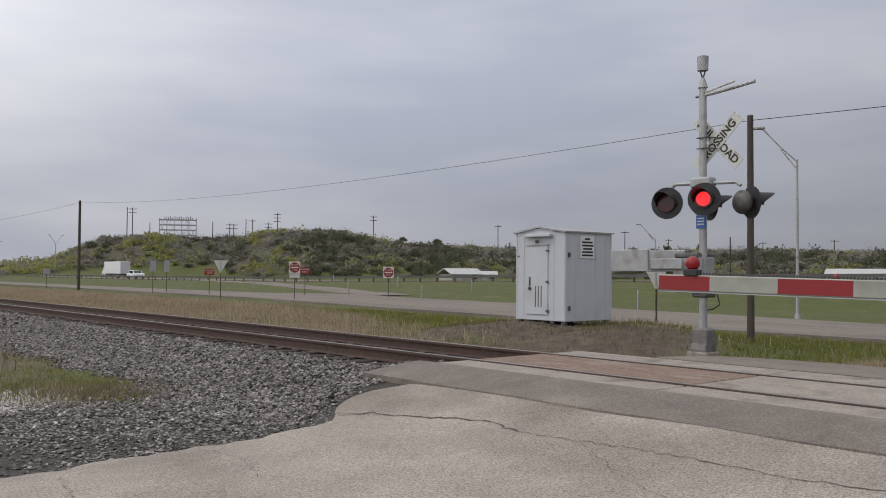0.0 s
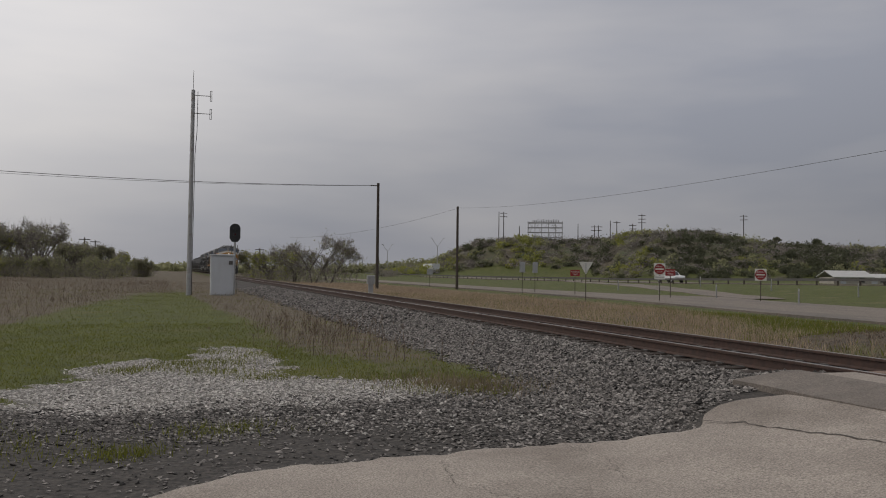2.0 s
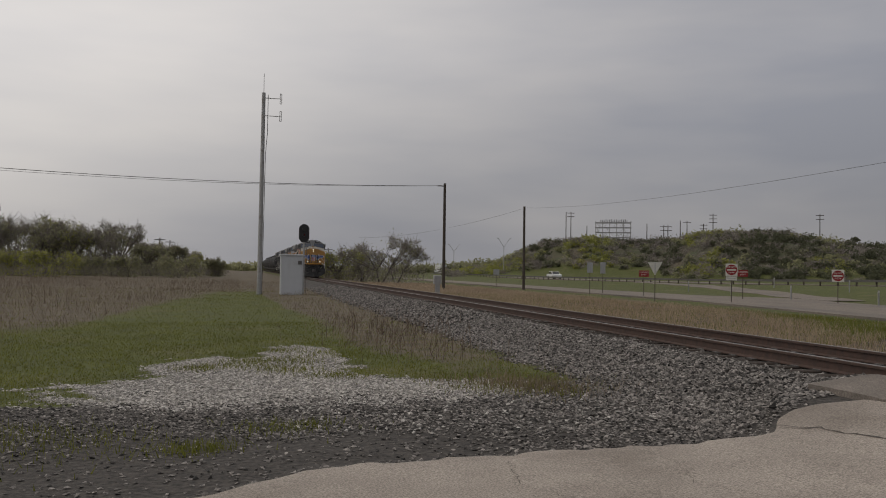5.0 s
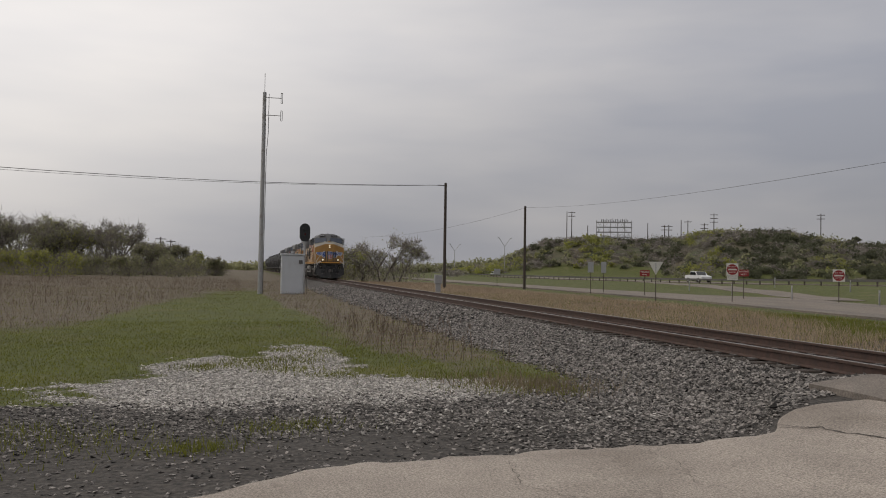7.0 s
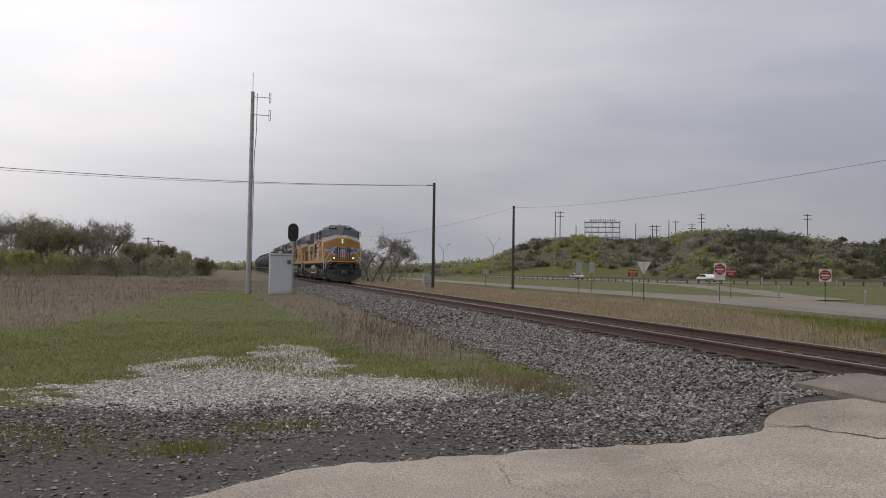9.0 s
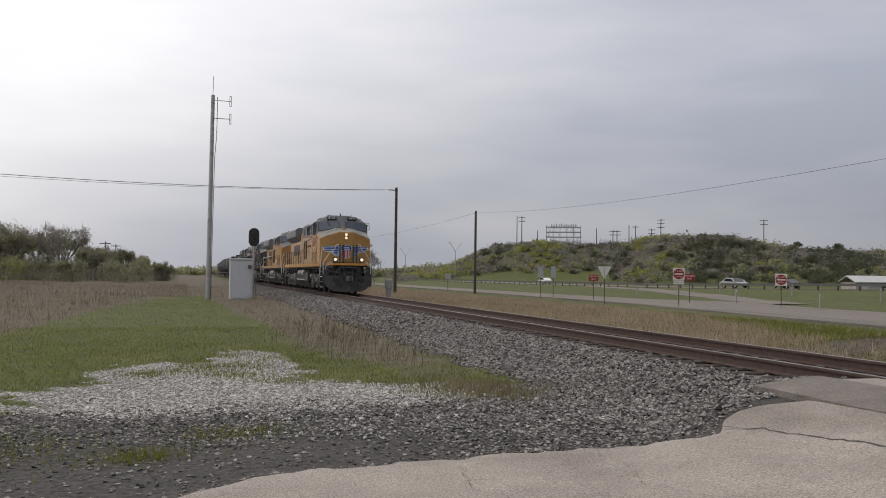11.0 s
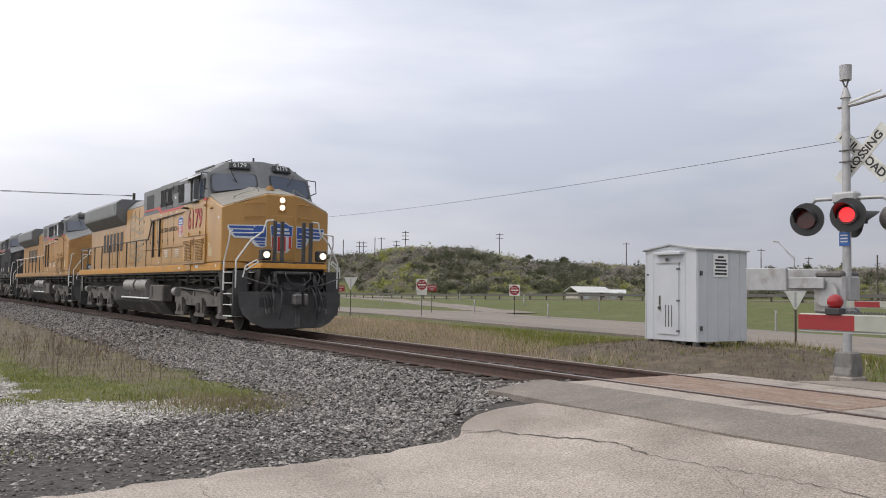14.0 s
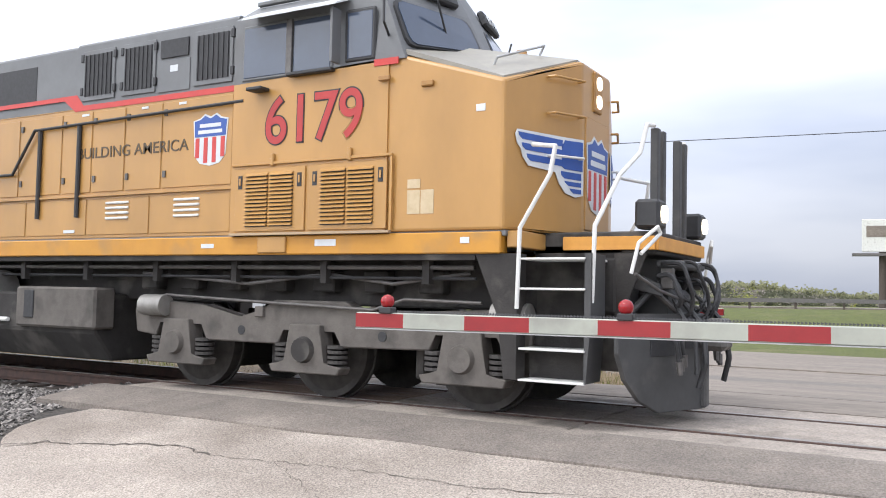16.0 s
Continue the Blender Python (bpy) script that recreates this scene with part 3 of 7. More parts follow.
# for real grilles, and for dark plates that stand for shaded recesses
M_GRILLE = material("dark_grille_and_recess_shade", (0.03, 0.03, 0.033), (0.02, 0.02, 0.022), 0.6, scale=20)
M_WINDOW = glass("tinted_cab_glass", (0.05, 0.066, 0.1), 0.08)
M_HANDRAIL = material("white_handrail_paint", (0.66, 0.66, 0.64), (0.58, 0.58, 0.56), 0.5, scale=8)
M_STRIPE = material("red_stripe", (0.5, 0.04, 0.03), (0.44, 0.035, 0.03), 0.45, scale=4)
M_BLUE = material("blue_paint", (0.03, 0.085, 0.33), (0.025, 0.07, 0.28), 0.45, scale=4)
M_PALE = material("pale_grey_paint", (0.6, 0.62, 0.64), (0.52, 0.54, 0.56), 0.45, scale=4)
M_ORANGE = material("orange_reflective_stripe", (0.62, 0.3, 0.05), (0.5, 0.23, 0.04), 0.5, scale=3)
M_HEAD = glow("lit_headlamp", (1.0, 0.86, 0.66), 1.2)
M_SILL = material("bright_sill_yellow", (0.5, 0.238, 0.028), (0.43, 0.2, 0.026), 0.5, scale=2.5, c=(0.36, 0.19, 0.05), c_scale=2)
M_SLOGAN = material("faded_dark_lettering", (0.07, 0.05, 0.03), (0.1, 0.07, 0.04), 0.6, scale=9)
M_NOSE_TOP = material("anti_glare_paint", (0.27, 0.25, 0.21), (0.21, 0.2, 0.175), 0.5, scale=3)
# faded paint of the flag, and the painted highlight of the cab ledge
M_FLAG_LEDGE_LIGHT = material("faded_flag_and_ledge_highlight", (0.4, 0.29, 0.17), (0.34, 0.25, 0.16), 0.5, scale=3)
M_FADED_GREY = material("faded_flag_grey", (0.27, 0.22, 0.16), (0.3, 0.22, 0.13), 0.5, scale=3)
M_NUMBER = material("number_red", (0.4, 0.03, 0.025), (0.34, 0.025, 0.025), 0.45, scale=6)
M_FADED_NOTICE = material("yellowed_notice", (0.52, 0.42, 0.27), (0.46, 0.36, 0.22), 0.6, scale=12)
M_SPRING = material("grimy_spring", (0.05, 0.046, 0.043), rough=0.7)


def shell(name, sections, mat, parent, label="", cap=True):
    """A closed skin over sections: lists of points with the same count, one behind the other."""
    bm = BM()
    rows = [[bm.verts.new(p) for p in s] for s in sections]
    k = len(rows[0])
    for a, b in zip(rows, rows[1:]):
        for i in range(k):
            bm.faces.new((a[i], a[(i + 1) % k], b[(i + 1) % k], b[i]))
    if cap:
        bm.faces.new(rows[0])
        bm.faces.new(rows[-1][::-1])
    return part(name, bm, mat, parent, label)


def louvre_door(parent, y0, y1, z0, z1, x, n, mat, slat_mat, name="louvre_door", frame_w=0.05):
    """A door on the side at x (x < 0: the near side) with n raised slats in two columns."""
    s = -1 if x < 0 else 1
    d = part(name, box(BM(), min(x, x + s * 0.02), y0, z0, max(x, x + s * 0.02), y1, z1, 0.004), mat, parent)
    edge, mid = 0.16, 0.03
    w = (y1 - y0 - 2 * edge - mid) / 2
    for c in range(2):
        a = y0 + edge + c * (w + mid)
        # flat dark plate in place of the shade between the slats
        part("louvre_backing", box(BM(), min(x + s * 0.021, x + s * 0.024), a, z0 + frame_w, max(x + s * 0.021, x + s * 0.024), a + w, z1 - frame_w), M_GRILLE, d)
        h = (z1 - z0 - 2 * frame_w) / n
        for i in range(n):
            z = z0 + frame_w + i * h
            bm = prism(BM(), [(x + s * 0.02, z + h * 1.1), (x + s * 0.05, z + h * 0.45), (x + s * 0.05, z + h * 0.2), (x + s * 0.02, z + h * 0.5)], "y", a, a + w)
            part("slat", bm, slat_mat, d)
    for y in (y0 + 0.045, y1 - 0.105):
        # dark plate on the door imitates a shaded recess round the latch
        k = part("latch_pocket", box(BM(), min(x + s * 0.02, x + s * 0.024), y, z1 - 0.22, max(x + s * 0.02, x + s * 0.024), y + 0.06, z1 - 0.07), M_GRILLE, d)
        part("latch", box(BM(), min(x + s * 0.024, x + s * 0.034), y + 0.018, z1 - 0.18, max(x + s * 0.024, x + s * 0.034), y + 0.042, z1 - 0.1, 0.003), slat_mat, k)
    return d


def shield(name, parent, m, w, h):
    """A striped shield badge, flat in its own x-z plane, facing -y."""
    out = [(-0.5, 0.38), (-0.3, 0.42), (-0.17, 0.5), (0.0, 0.44), (0.17, 0.5), (0.3, 0.42), (0.5, 0.38), (0.46, 0.0), (0.44, -0.3), (0.28, -0.45), (0.0, -0.5), (-0.28, -0.45), (-0.44, -0.3), (-0.46, 0.0)]
    b = part(name, prism(BM(), [(x * w, z * h) for x, z in out], "y", -0.006, 0.0), M_PALE, parent, "red, white and blue striped shield badge")
    b.matrix_basis = m
    top = [(-0.46, 0.36), (-0.28, 0.39), (-0.16, 0.46), (0.0, 0.4), (0.16, 0.46), (0.28, 0.39), (0.46, 0.36), (0.435, 0.06), (-0.435, 0.06)]
    part("shield_field", prism(BM(), [(x * w, z * h) for x, z in top], "y", -0.01, -0.006), M_BLUE, b)
    for k in range(4):
        x = -0.36 + 0.24 * k
        lo = -0.44 if abs(x) < 0.25 else -0.34
        part("shield_stripe", prism(BM(), [((x - 0.055) * w, lo * h), ((x + 0.055) * w, lo * h), ((x + 0.055) * w, 0.04 * h), ((x - 0.055) * w, 0.04 * h)], "y", -0.01, -0.006), M_STRIPE, b)
    for z, ww in ((0.27, 0.3), (0.15, 0.34)):
        part("lettering_bar", prism(BM(), [(-ww * w, (z - 0.035) * h), (ww * w, (z - 0.035) * h), (ww * w, (z + 0.035) * h), (-ww * w, (z + 0.035) * h)], "y", -0.013, -0.01), M_PALE, b)
    return b


def wheelset(parent, y):
    bm = rod(BM(), (-0.95, 0, 0), (0.95, 0, 0), 0.09, n=12)
    for s in (-1, 1):
        rod(bm, (s * 0.69, 0, 0), (s * 0.83, 0, 0), 0.533, n=36)
        rod(bm, (s * 0.66, 0, 0), (s * 0.69, 0, 0), 0.56, n=36)
        rod(bm, (s * 0.83, 0, 0), (s * 0.86, 0, 0), 0.46, 0.4, n=30)
    w = part("wheelset", bm, M_WHEEL, parent, smooth=True)
    w.matrix_basis = pose(0, y, 0.533)
    return w


def bogie(parent, y0, wheels):
    """A three-axle bogie whose first axle stands at y0; side frames with boxes, springs and brake gear."""
    b = part("bogie", box(BM(), -0.6, y0 - 0.1, 0.62, 0.6, y0 + 4.1, 0.86, 0.03), M_FRAME, parent, "dusty grey three-axle bogie")
    for s in (-1, 1):
        xo, xi = s * 1.22, s * 1.04
        lo, hi = min(xo, xi), max(xo, xi)
        prof = [(-0.75, 0.98), (-0.7, 0.66), (-0.42, 0.62), (-0.36, 0.8), (0.36, 0.8), (0.42, 0.62), (1.55, 0.6), (1.62, 0.78), (2.36, 0.78), (2.43, 0.6), (3.55, 0.6), (3.62, 0.8), (4.34, 0.8), (4.4, 0.62), (4.75, 0.66), (4.8, 0.95), (4.3, 1.06), (3.6, 1.02), (3.0, 0.88), (2.65, 0.98), (2.5, 1.1), (1.5, 1.1), (1.3, 0.98), (0.95, 0.88), (0.5, 1.02), (-0.3, 1.06)]
        part("side_frame", prism(BM(), [(y0 + a, z) for a, z in prof], "x", lo, hi, 0.015), M_TRUCK, b, "cast steel bogie side frame")
        for k in range(3):
            yc = y0 + 1.99 * k
            # axle box with its pedestal, cover and tie bar
            o = [(-0.46, 0.3), (0.46, 0.3), (0.5, 0.38), (0.27, 0.42), (0.21, 0.84), (-0.21, 0.84), (-0.27, 0.42), (-0.5, 0.38)]
            bx = part("axle_box", prism(BM(), [(yc + a, z) for a, z in o], "x", min(s * 1.08, s * 1.3), max(s * 1.08, s * 1.3), 0.012), M_TRUCK, b)
            part("axle_cover", rod(BM(), (s * 1.3, yc, 0.56), (s * 1.36, yc, 0.56), 0.15, 0.13, 18), M_FRAME if k == 1 else M_TRUCK, bx, smooth=True)
            for e in (-1, 1):
                bm = BM()
                for i in range(4):
                    rod(bm, (s * 1.17, yc + e * 0.37, 0.42 + 0.055 * i), (s * 1.17, yc + e * 0.37, 0.455 + 0.055 * i), 0.115, n=14)
                part("spring", bm, M_SPRING, b)
        for yc in (y0 - 0.55, y0 + 4.35):
            part("brake_cylinder", rod(BM(), (s * 1.28, yc - 0.18, 1.0), (s * 1.28, yc + 0.2, 1.0), 0.13, n=16), M_TANK, b, smooth=True)
        part("brake_pipe", tube(BM(), [(s * 1.26, y0 - 0.2, 1.12), (s * 1.26, y0 + 0.7, 1.14), (s * 1.26, y0 + 1.1, 1.02), (s * 1.26, y0 + 2.9, 1.08), (s * 1.26, y0 + 4.2, 1.13)], 0.018), M_STEEL, b)
        for yc in (y0 + 1.0, y0 + 2.98):
            # dark disc on the solid frame, drawn as the shade inside a hole
            part("frame_hole", rod(BM(), (s * 1.2, yc, 0.74), (s * 1.226, yc, 0.74), 0.055, n=14), M_GRILLE, b)
            part("brake_hanger", box(BM(), min(s * 1.2, s * 1.26), yc - 0.35, 0.9, max(s * 1.2, s * 1.26), yc - 0.22, 1.02, 0.01), M_TRUCK, b)
    for k in range(3):
        part("traction_motor", box(BM(), -0.62, y0 + 1.99 * k - 0.1 + (0.0 if k else 0.2), 0.2, 0.62, y0 + 1.99 * k + 0.8, 0.8, 0.08), M_FRAME, b)
        for s in (-1, 1):
            part("brake_beam", box(BM(), min(s * 0.75, s * 1.0), y0 + 1.99 * k + 0.6, 0.3, max(s * 0.75, s * 1.0), y0 + 1.99 * k + 0.72, 0.95, 0.02), M_FRAME, b)
    for k in range(3):
        wheels.append(wheelset(parent, y0 + 1.99 * k))


def build_locomotive(label, yellow, upper, number=True, badge=True):
    """Origin on the track's centre line below the front of the nose's corner; its length runs towards +y."""
    loco = empty("locomotive", pose(TRACK, 0, 0), label, "locomotive", "train")
    wheels = []
    # underframe and side sills
    part("underframe", box(BM(), -0.9, -0.9, 1.05, 0.9, 19.9, 1.58, 0.02), M_FRAME, loco, "dark dusty underframe")
    for s in (-1, 1):
        part("side_sill", box(BM(), min(s * 1.36, s * 1.53), 0.02, 1.6, max(s * 1.36, s * 1.53), 19.7, 1.81, 0.012), M_SILL if number else yellow, loco, "yellow side sill")
        part("sill_flange", box(BM(), min(s * 1.3, s * 1.5), 0.3, 1.54, max(s * 1.3, s * 1.5), 19.5, 1.6), M_FRAME, loco)
    part("deck", box(BM(), -1.5, -0.02, 1.77, 1.5, 19.7, 1.825, 0.004), M_GREY, loco)
    # nose: a bluff wedge with a door panel in the middle
    def nose_row(z_side, z_mid, y_side, y_mid, low):
        return [(-1.53, y_side, low), (-1.53, y_side, z_side), (-0.42, y_mid, z_mid), (0.42, y_mid, z_mid), (1.53, y_side, z_side), (1.53, y_side, low), (0.42, y_mid, low), (-0.42, y_mid, low)]
    bm = BM()
    f0 = nose_row(3.27, 3.66, 0.0, -0.36, 1.825)
    f1 = [(x, 1.35, 1.825) if i in (0, 5, 6, 7) else (x, 1.35, z + (0.42 if i in (1, 4) else 0.3)) for i, (x, y, z) in enumerate(f0)]
    rows = [[bm.verts.new(p) for p in f0], [bm.verts.new(p) for p in f1]]
    for i in range(8):
        bm.faces.new((rows[0][i], rows[0][(i + 1) % 8], rows[1][(i + 1) % 8], rows[1][i]))
    bm.faces.new((rows[0][0], rows[0][1], rows[0][2], rows[0][7]))
    bm.faces.new((rows[0][7], rows[0][2], rows[0][3], rows[0][6]))
    bm.faces.new((rows[0][6], rows[0][3], rows[0][4], rows[0][5]))
    bm.faces.new(rows[1])
    bmesh.ops.bevel(bm, geom=list(bm.edges), offset=0.03, segments=2, affect="EDGES", profile=0.5)
    nose = part("nose", bm, yellow, loco, "yellow bluff nose")
    lid = BM()
    quad = [(-1.5, 0.03, 3.26), (-0.43, -0.3, 3.635), (0.43, -0.3, 3.635), (1.5, 0.03, 3.26), (1.5, 1.3, 3.705), (0.43, 1.3, 3.985), (-0.43, 1.3, 3.985), (-1.5, 1.3, 3.705)]
    vs = [lid.verts.new(p) for p in quad]
    for q in ((0, 1, 6, 7), (1, 2, 5, 6), (2, 3, 4, 5)):
        lid.faces.new([vs[i] for i in q])
    r = bmesh.ops.extrude_face_region(lid, geom=list(lid.faces))
    bmesh.ops.translate(lid, verts=[v for v in r["geom"] if isinstance(v, bmesh.types.BMVert)], vec=(0, 0, 0.05))
    part("nose_top", lid, M_NOSE_TOP if number else upper, nose, "greyish anti-glare nose top")
    part("headlight_housing", box(BM(), -0.115, -0.385, 3.19, 0.115, -0.34, 3.63, 0.015), M_DARK_YELLOW, nose)
    for z in (3.31, 3.51):
        part("headlight", rod(BM(), (0, -0.4, z), (0, -0.37, z), 0.075, n=20), M_HEAD if number else M_PALE, nose, "lit round headlight" if number else "")
    part("beacon", rod(rod(BM(), (0.0, 0.55, 3.86), (0.0, 0.55, 3.93), 0.13, 0.11, 14), (0.0, 0.55, 3.93), (0.0, 0.55, 3.99), 0.08, 0.06, 12), M_DARK_YELLOW, nose, "brass-coloured bell on the nose")
    for s in (-1, 1):
        part("nose_rail", tube(BM(), [(s * 1.1, 0.35, 3.52), (s * 1.1, 0.3, 3.62), (s * 0.5, 0.05, 3.86), (s * 0.5, 0.1, 3.76)], 0.013), M_GALV, nose)
        part("side_lamp", box(BM(), min(s * 1.53, s * 1.57), 0.78, 3.28, max(s * 1.53, s * 1.57), 0.92, 3.34, 0.01), M_DARK_YELLOW, nose)
    part("nose_door", box(BM(), -0.34, -0.372, 1.9, 0.34, -0.355, 3.1, 0.01), yellow, nose)
    for s in (-1, 1):
        for z in (3.05, 3.42, 2.62):
            m = Matrix.Rotation(s * -math.atan2(0.36, 1.11), 4, "Z")
            part("grab_iron", tube(BM(), [(s * 0.5, -0.345, z), (s * 0.52, -0.42, z), (s * 0.95, -0.28, z - 0.02), (s * 0.95, -0.2, z - 0.02)], 0.014), yellow if z > 2.7 else M_HANDRAIL, nose)
    if badge:
        # winged badge: feathers on a pale ground, each side bent back with the nose
        for s in (-1, 1):
            turn = Matrix.Translation((s * 0.42, -0.372, 2.62)) @ Matrix.Rotation(s * math.atan2(0.36, 1.11), 4, "Z")
            g = [(0.0, 0.21), (0.3, 0.2), (1.0, 0.19), (1.03, 0.14), (1.0, 0.05), (0.95, 0.01), (0.92, -0.07), (0.84, -0.15), (0.44, -0.17), (0.38, -0.28), (0.28, -0.37), (0.12, -0.4), (0.0, -0.37)]
            w = part("wing_badge", prism(BM(), [(s * x, z) for x, z in g], "y", -0.008, 0.0), M_PALE, nose, "blue and white wing badge")
            w.matrix_basis = turn
            for a, b, z0, z1 in ((0.34, 0.99, 0.1, 0.165), (0.34, 0.94, 0.0, 0.065), (0.34, 0.87, -0.1, -0.035), (0.04, 0.36, -0.22, -0.15), (0.04, 0.3, -0.29, -0.245), (0.04, 0.22, -0.36, -0.315)):
                part("feather", prism(BM(), [(s * a, z0), (s * (b - 0.06), z0), (s * (b - 0.01), z0 + 0.03), (s * b, z1), (s * a, z1)], "y", -0.013, -0.008), M_BLUE, w)
            part("wing_arm", prism(BM(), [(s * x, z) for x, z in ((0.02, 0.18), (0.3, 0.17), (0.345, 0.1), (0.345, -0.1), (0.3, -0.125), (0.02, -0.125))], "y", -0.0135, -0.008), M_BLUE, w)
        shield("shield_badge", nose, pose(0, -0.374, 2.5), 0.66, 0.84)
    # cab
    cab = shell("cab_lower", [[(-1.55, 1.32, 1.825), (-1.55, 1.32, 3.62), (1.55, 1.32, 3.62), (1.55, 1.32, 1.825)], [(-1.55, 3.45, 1.825), (-1.55, 3.45, 3.55), (1.55, 3.45, 3.55), (1.55, 3.45, 1.825)]], yellow, loco, "yellow cab side below the windows")
    def cab_row(y, top=4.72, eave=4.3, lean=0.0):
        return [(-1.55, y - lean, 3.55), (-1.55, y, eave), (-0.95, y + lean * 0.4, top), (0.95, y + lean * 0.4, top), (1.55, y, eave), (1.55, y - lean, 3.55)]
    front = [(-1.55, 1.12, 3.6), (-1.5, 1.42, 4.32), (-0.9, 1.55, 4.7), (0.9, 1.55, 4.7), (1.5, 1.42, 4.32), (1.55, 1.12, 3.6)]
    mid = [(-0.12, 0.92, 3.9), (-0.12, 1.17, 4.42), (-0.12, 1.36, 4.75), (0.12, 1.36, 4.75), (0.12, 1.17, 4.42), (0.12, 0.92, 3.9)]
    bm = BM()
    A = [bm.verts.new(p) for p in front]
    B = [bm.verts.new(p) for p in cab_row(3.45)]
    C = [bm.verts.new(p) for p in mid]
    for i in range(5):
        bm.faces.new((A[i], A[i + 1], B[i + 1], B[i])) if i not in (2,) else bm.faces.new((A[2], C[2], C[3], A[3], B[3], B[2]))
    bm.faces.new(B)
    bm.faces.new((A[0], A[1], C[1], C[0]))
    bm.faces.new((A[1], A[2], C[2], C[1]))
    bm.faces.new((C[0], C[1], C[4], C[5]))
    bm.faces.new((C[1], C[2], C[3], C[4]))
    bm.faces.new((A[5], A[4], C[4], C[5]))
    bm.faces.new((A[4], A[3], C[3], C[4]))
    upper_cab = part("cab_upper", bm, upper, loco, "grey upper cab and roof")
    for s in (-1, 1):
        # windscreen pane set on the slanted front, with its rubber frame
        a, b, c, d = [Vector(p) for p in ((s * 1.48, 1.135, 3.74), (s * 1.45, 1.385, 4.29), (s * 0.17, 1.17, 4.37), (s * 0.17, 0.95, 3.94))]
        n = (b - a).cross(d - a).normalized()
        if n.y > 0:
            n = -n
        mid_p = (a + b + c + d) / 4
        for nm, k, off, mt in (("windscreen_frame", 0.99, 0.012, M_BLACK), ("windscreen", 0.92, 0.024, M_WINDOW)):
            w = BM()
            q = [mid_p + (p - mid_p) * k for p in (a, b, c, d)]
            ring = []
            for e in range(4):   # rounded corners
                p0, p1, p2 = q[e - 1], q[e], q[(e + 1) % 4]
                u, v = (p0 - p1).normalized() * 0.1, (p2 - p1).normalized() * 0.1
                ring += [p1 + u, p1 + (u + v) * 0.3, p1 + v]
            lo = [w.verts.new(p - n * 0.03) for p in ring]
            hi = [w.verts.new(p + n * off) for p in ring]
            w.faces.new(hi)
            for e in range(12):
                w.faces.new((lo[e], lo[(e + 1) % 12], hi[(e + 1) % 12], hi[e]))
            part(nm, w, mt, upper_cab)
        part("wiper", tube(BM(), [mid_p + n * 0.04 + Vector((s * 0.1, 0, 0.28)), mid_p + n * 0.05 + Vector((-s * 0.12, 0.0, -0.1))], 0.012), M_BLACK, upper_cab)
        # number boards over the windscreen
        nb = part("number_board", box(BM(), -0.3, -0.05, -0.1, 0.3, 0.03, 0.1, 0.02), M_BLACK, upper_cab, "black number board")
        nb.matrix_basis = pose(s * 0.62, 1.31, 4.56, -24, 0, s * 11)
        if number:
            text("number_text", "6179", 0.19, pose(0, -0.058, 0, 90, 0, 0), M_PALE, nb)
        # side windows, frames and sunshade
        for y0, y1, z0, z1 in ((2.66, 3.3, 3.6, 4.18), (2.06, 2.58, 3.6, 4.18), (1.52, 1.85, 3.66, 4.16)):
            fr = part("window_frame", box(BM(), min(s * 1.53, s * 1.565), y0 - 0.035, z0 - 0.035, max(s * 1.53, s * 1.565), y1 + 0.035, z1 + 0.035, 0.02), M_GREY if y0 > 1.9 else M_BLACK, upper_cab)
            part("pane", box(BM(), min(s * 1.55, s * 1.572), y0, z0, max(s * 1.55, s * 1.572), y1, z1, 0.01), M_WINDOW, fr)
        part("window_post", box(BM(), min(s * 1.55, s * 1.6), 2.58, 3.58, max(s * 1.55, s * 1.6), 2.66, 4.2, 0.006), M_STEEL, upper_cab)
        part("arm_rest", box(BM(), min(s * 1.55, s * 1.64), 2.0, 3.55, max(s * 1.55, s * 1.64), 2.62, 3.59, 0.01), M_BLACK, upper_cab)
        part("wind_deflector", box(BM(), min(s * 1.57, s * 1.72), 1.93, 3.62, max(s * 1.57, s * 1.72), 1.96, 4.2), M_GREY, upper_cab)
        sh = BM()
        prism(sh, [(s * 1.5, 4.36), (s * 1.78, 4.22), (s * 1.78, 4.2), (s * 1.5, 4.33)], "y", 1.85, 3.15)
        part("sunshade", sh, M_PALE, upper_cab, "pale hinged sunshade")
        part("red_stripe", box(BM(), min(s * 1.552, s * 1.56), 1.2, 3.55, max(s * 1.552, s * 1.56), 1.5, 3.62), M_STRIPE, cab)
    part("roof_hatch", box(BM(), -0.5, 1.75, 4.71, 0.5, 2.6, 4.77, 0.02), upper, upper_cab)
    part("air_conditioner", box(BM(), -0.7, 2.7, 4.7, 0.7, 3.4, 4.84, 0.04), upper, upper_cab)
    for s in (-1, 1):
        part("mirror_arm", tube(BM(), [(s * 1.45, 1.5, 4.35), (s * 1.7, 1.3, 4.3), (s * 1.72, 1.28, 3.95), (s * 1.5, 1.35, 3.85)], 0.014), M_BLACK, upper_cab)
        part("roof_rail", tube(BM(), [(s * 0.7, 1.75, 4.74), (s * 0.7, 1.75, 4.8), (s * 0.7, 2.5, 4.8), (s * 0.7, 2.5, 4.74)], 0.014), M_BLACK, upper_cab)
        part("eave_rib", box(BM(), min(s * 1.2, s * 1.26), 1.7, 4.55, max(s * 1.2, s * 1.26), 3.4, 4.6, 0.01), upper, upper_cab)
    part("roof_antenna", rod(BM(), (0.0, 1.9, 4.75), (0.0, 1.9, 4.92), 0.03, n=8), M_BLACK, upper_cab)
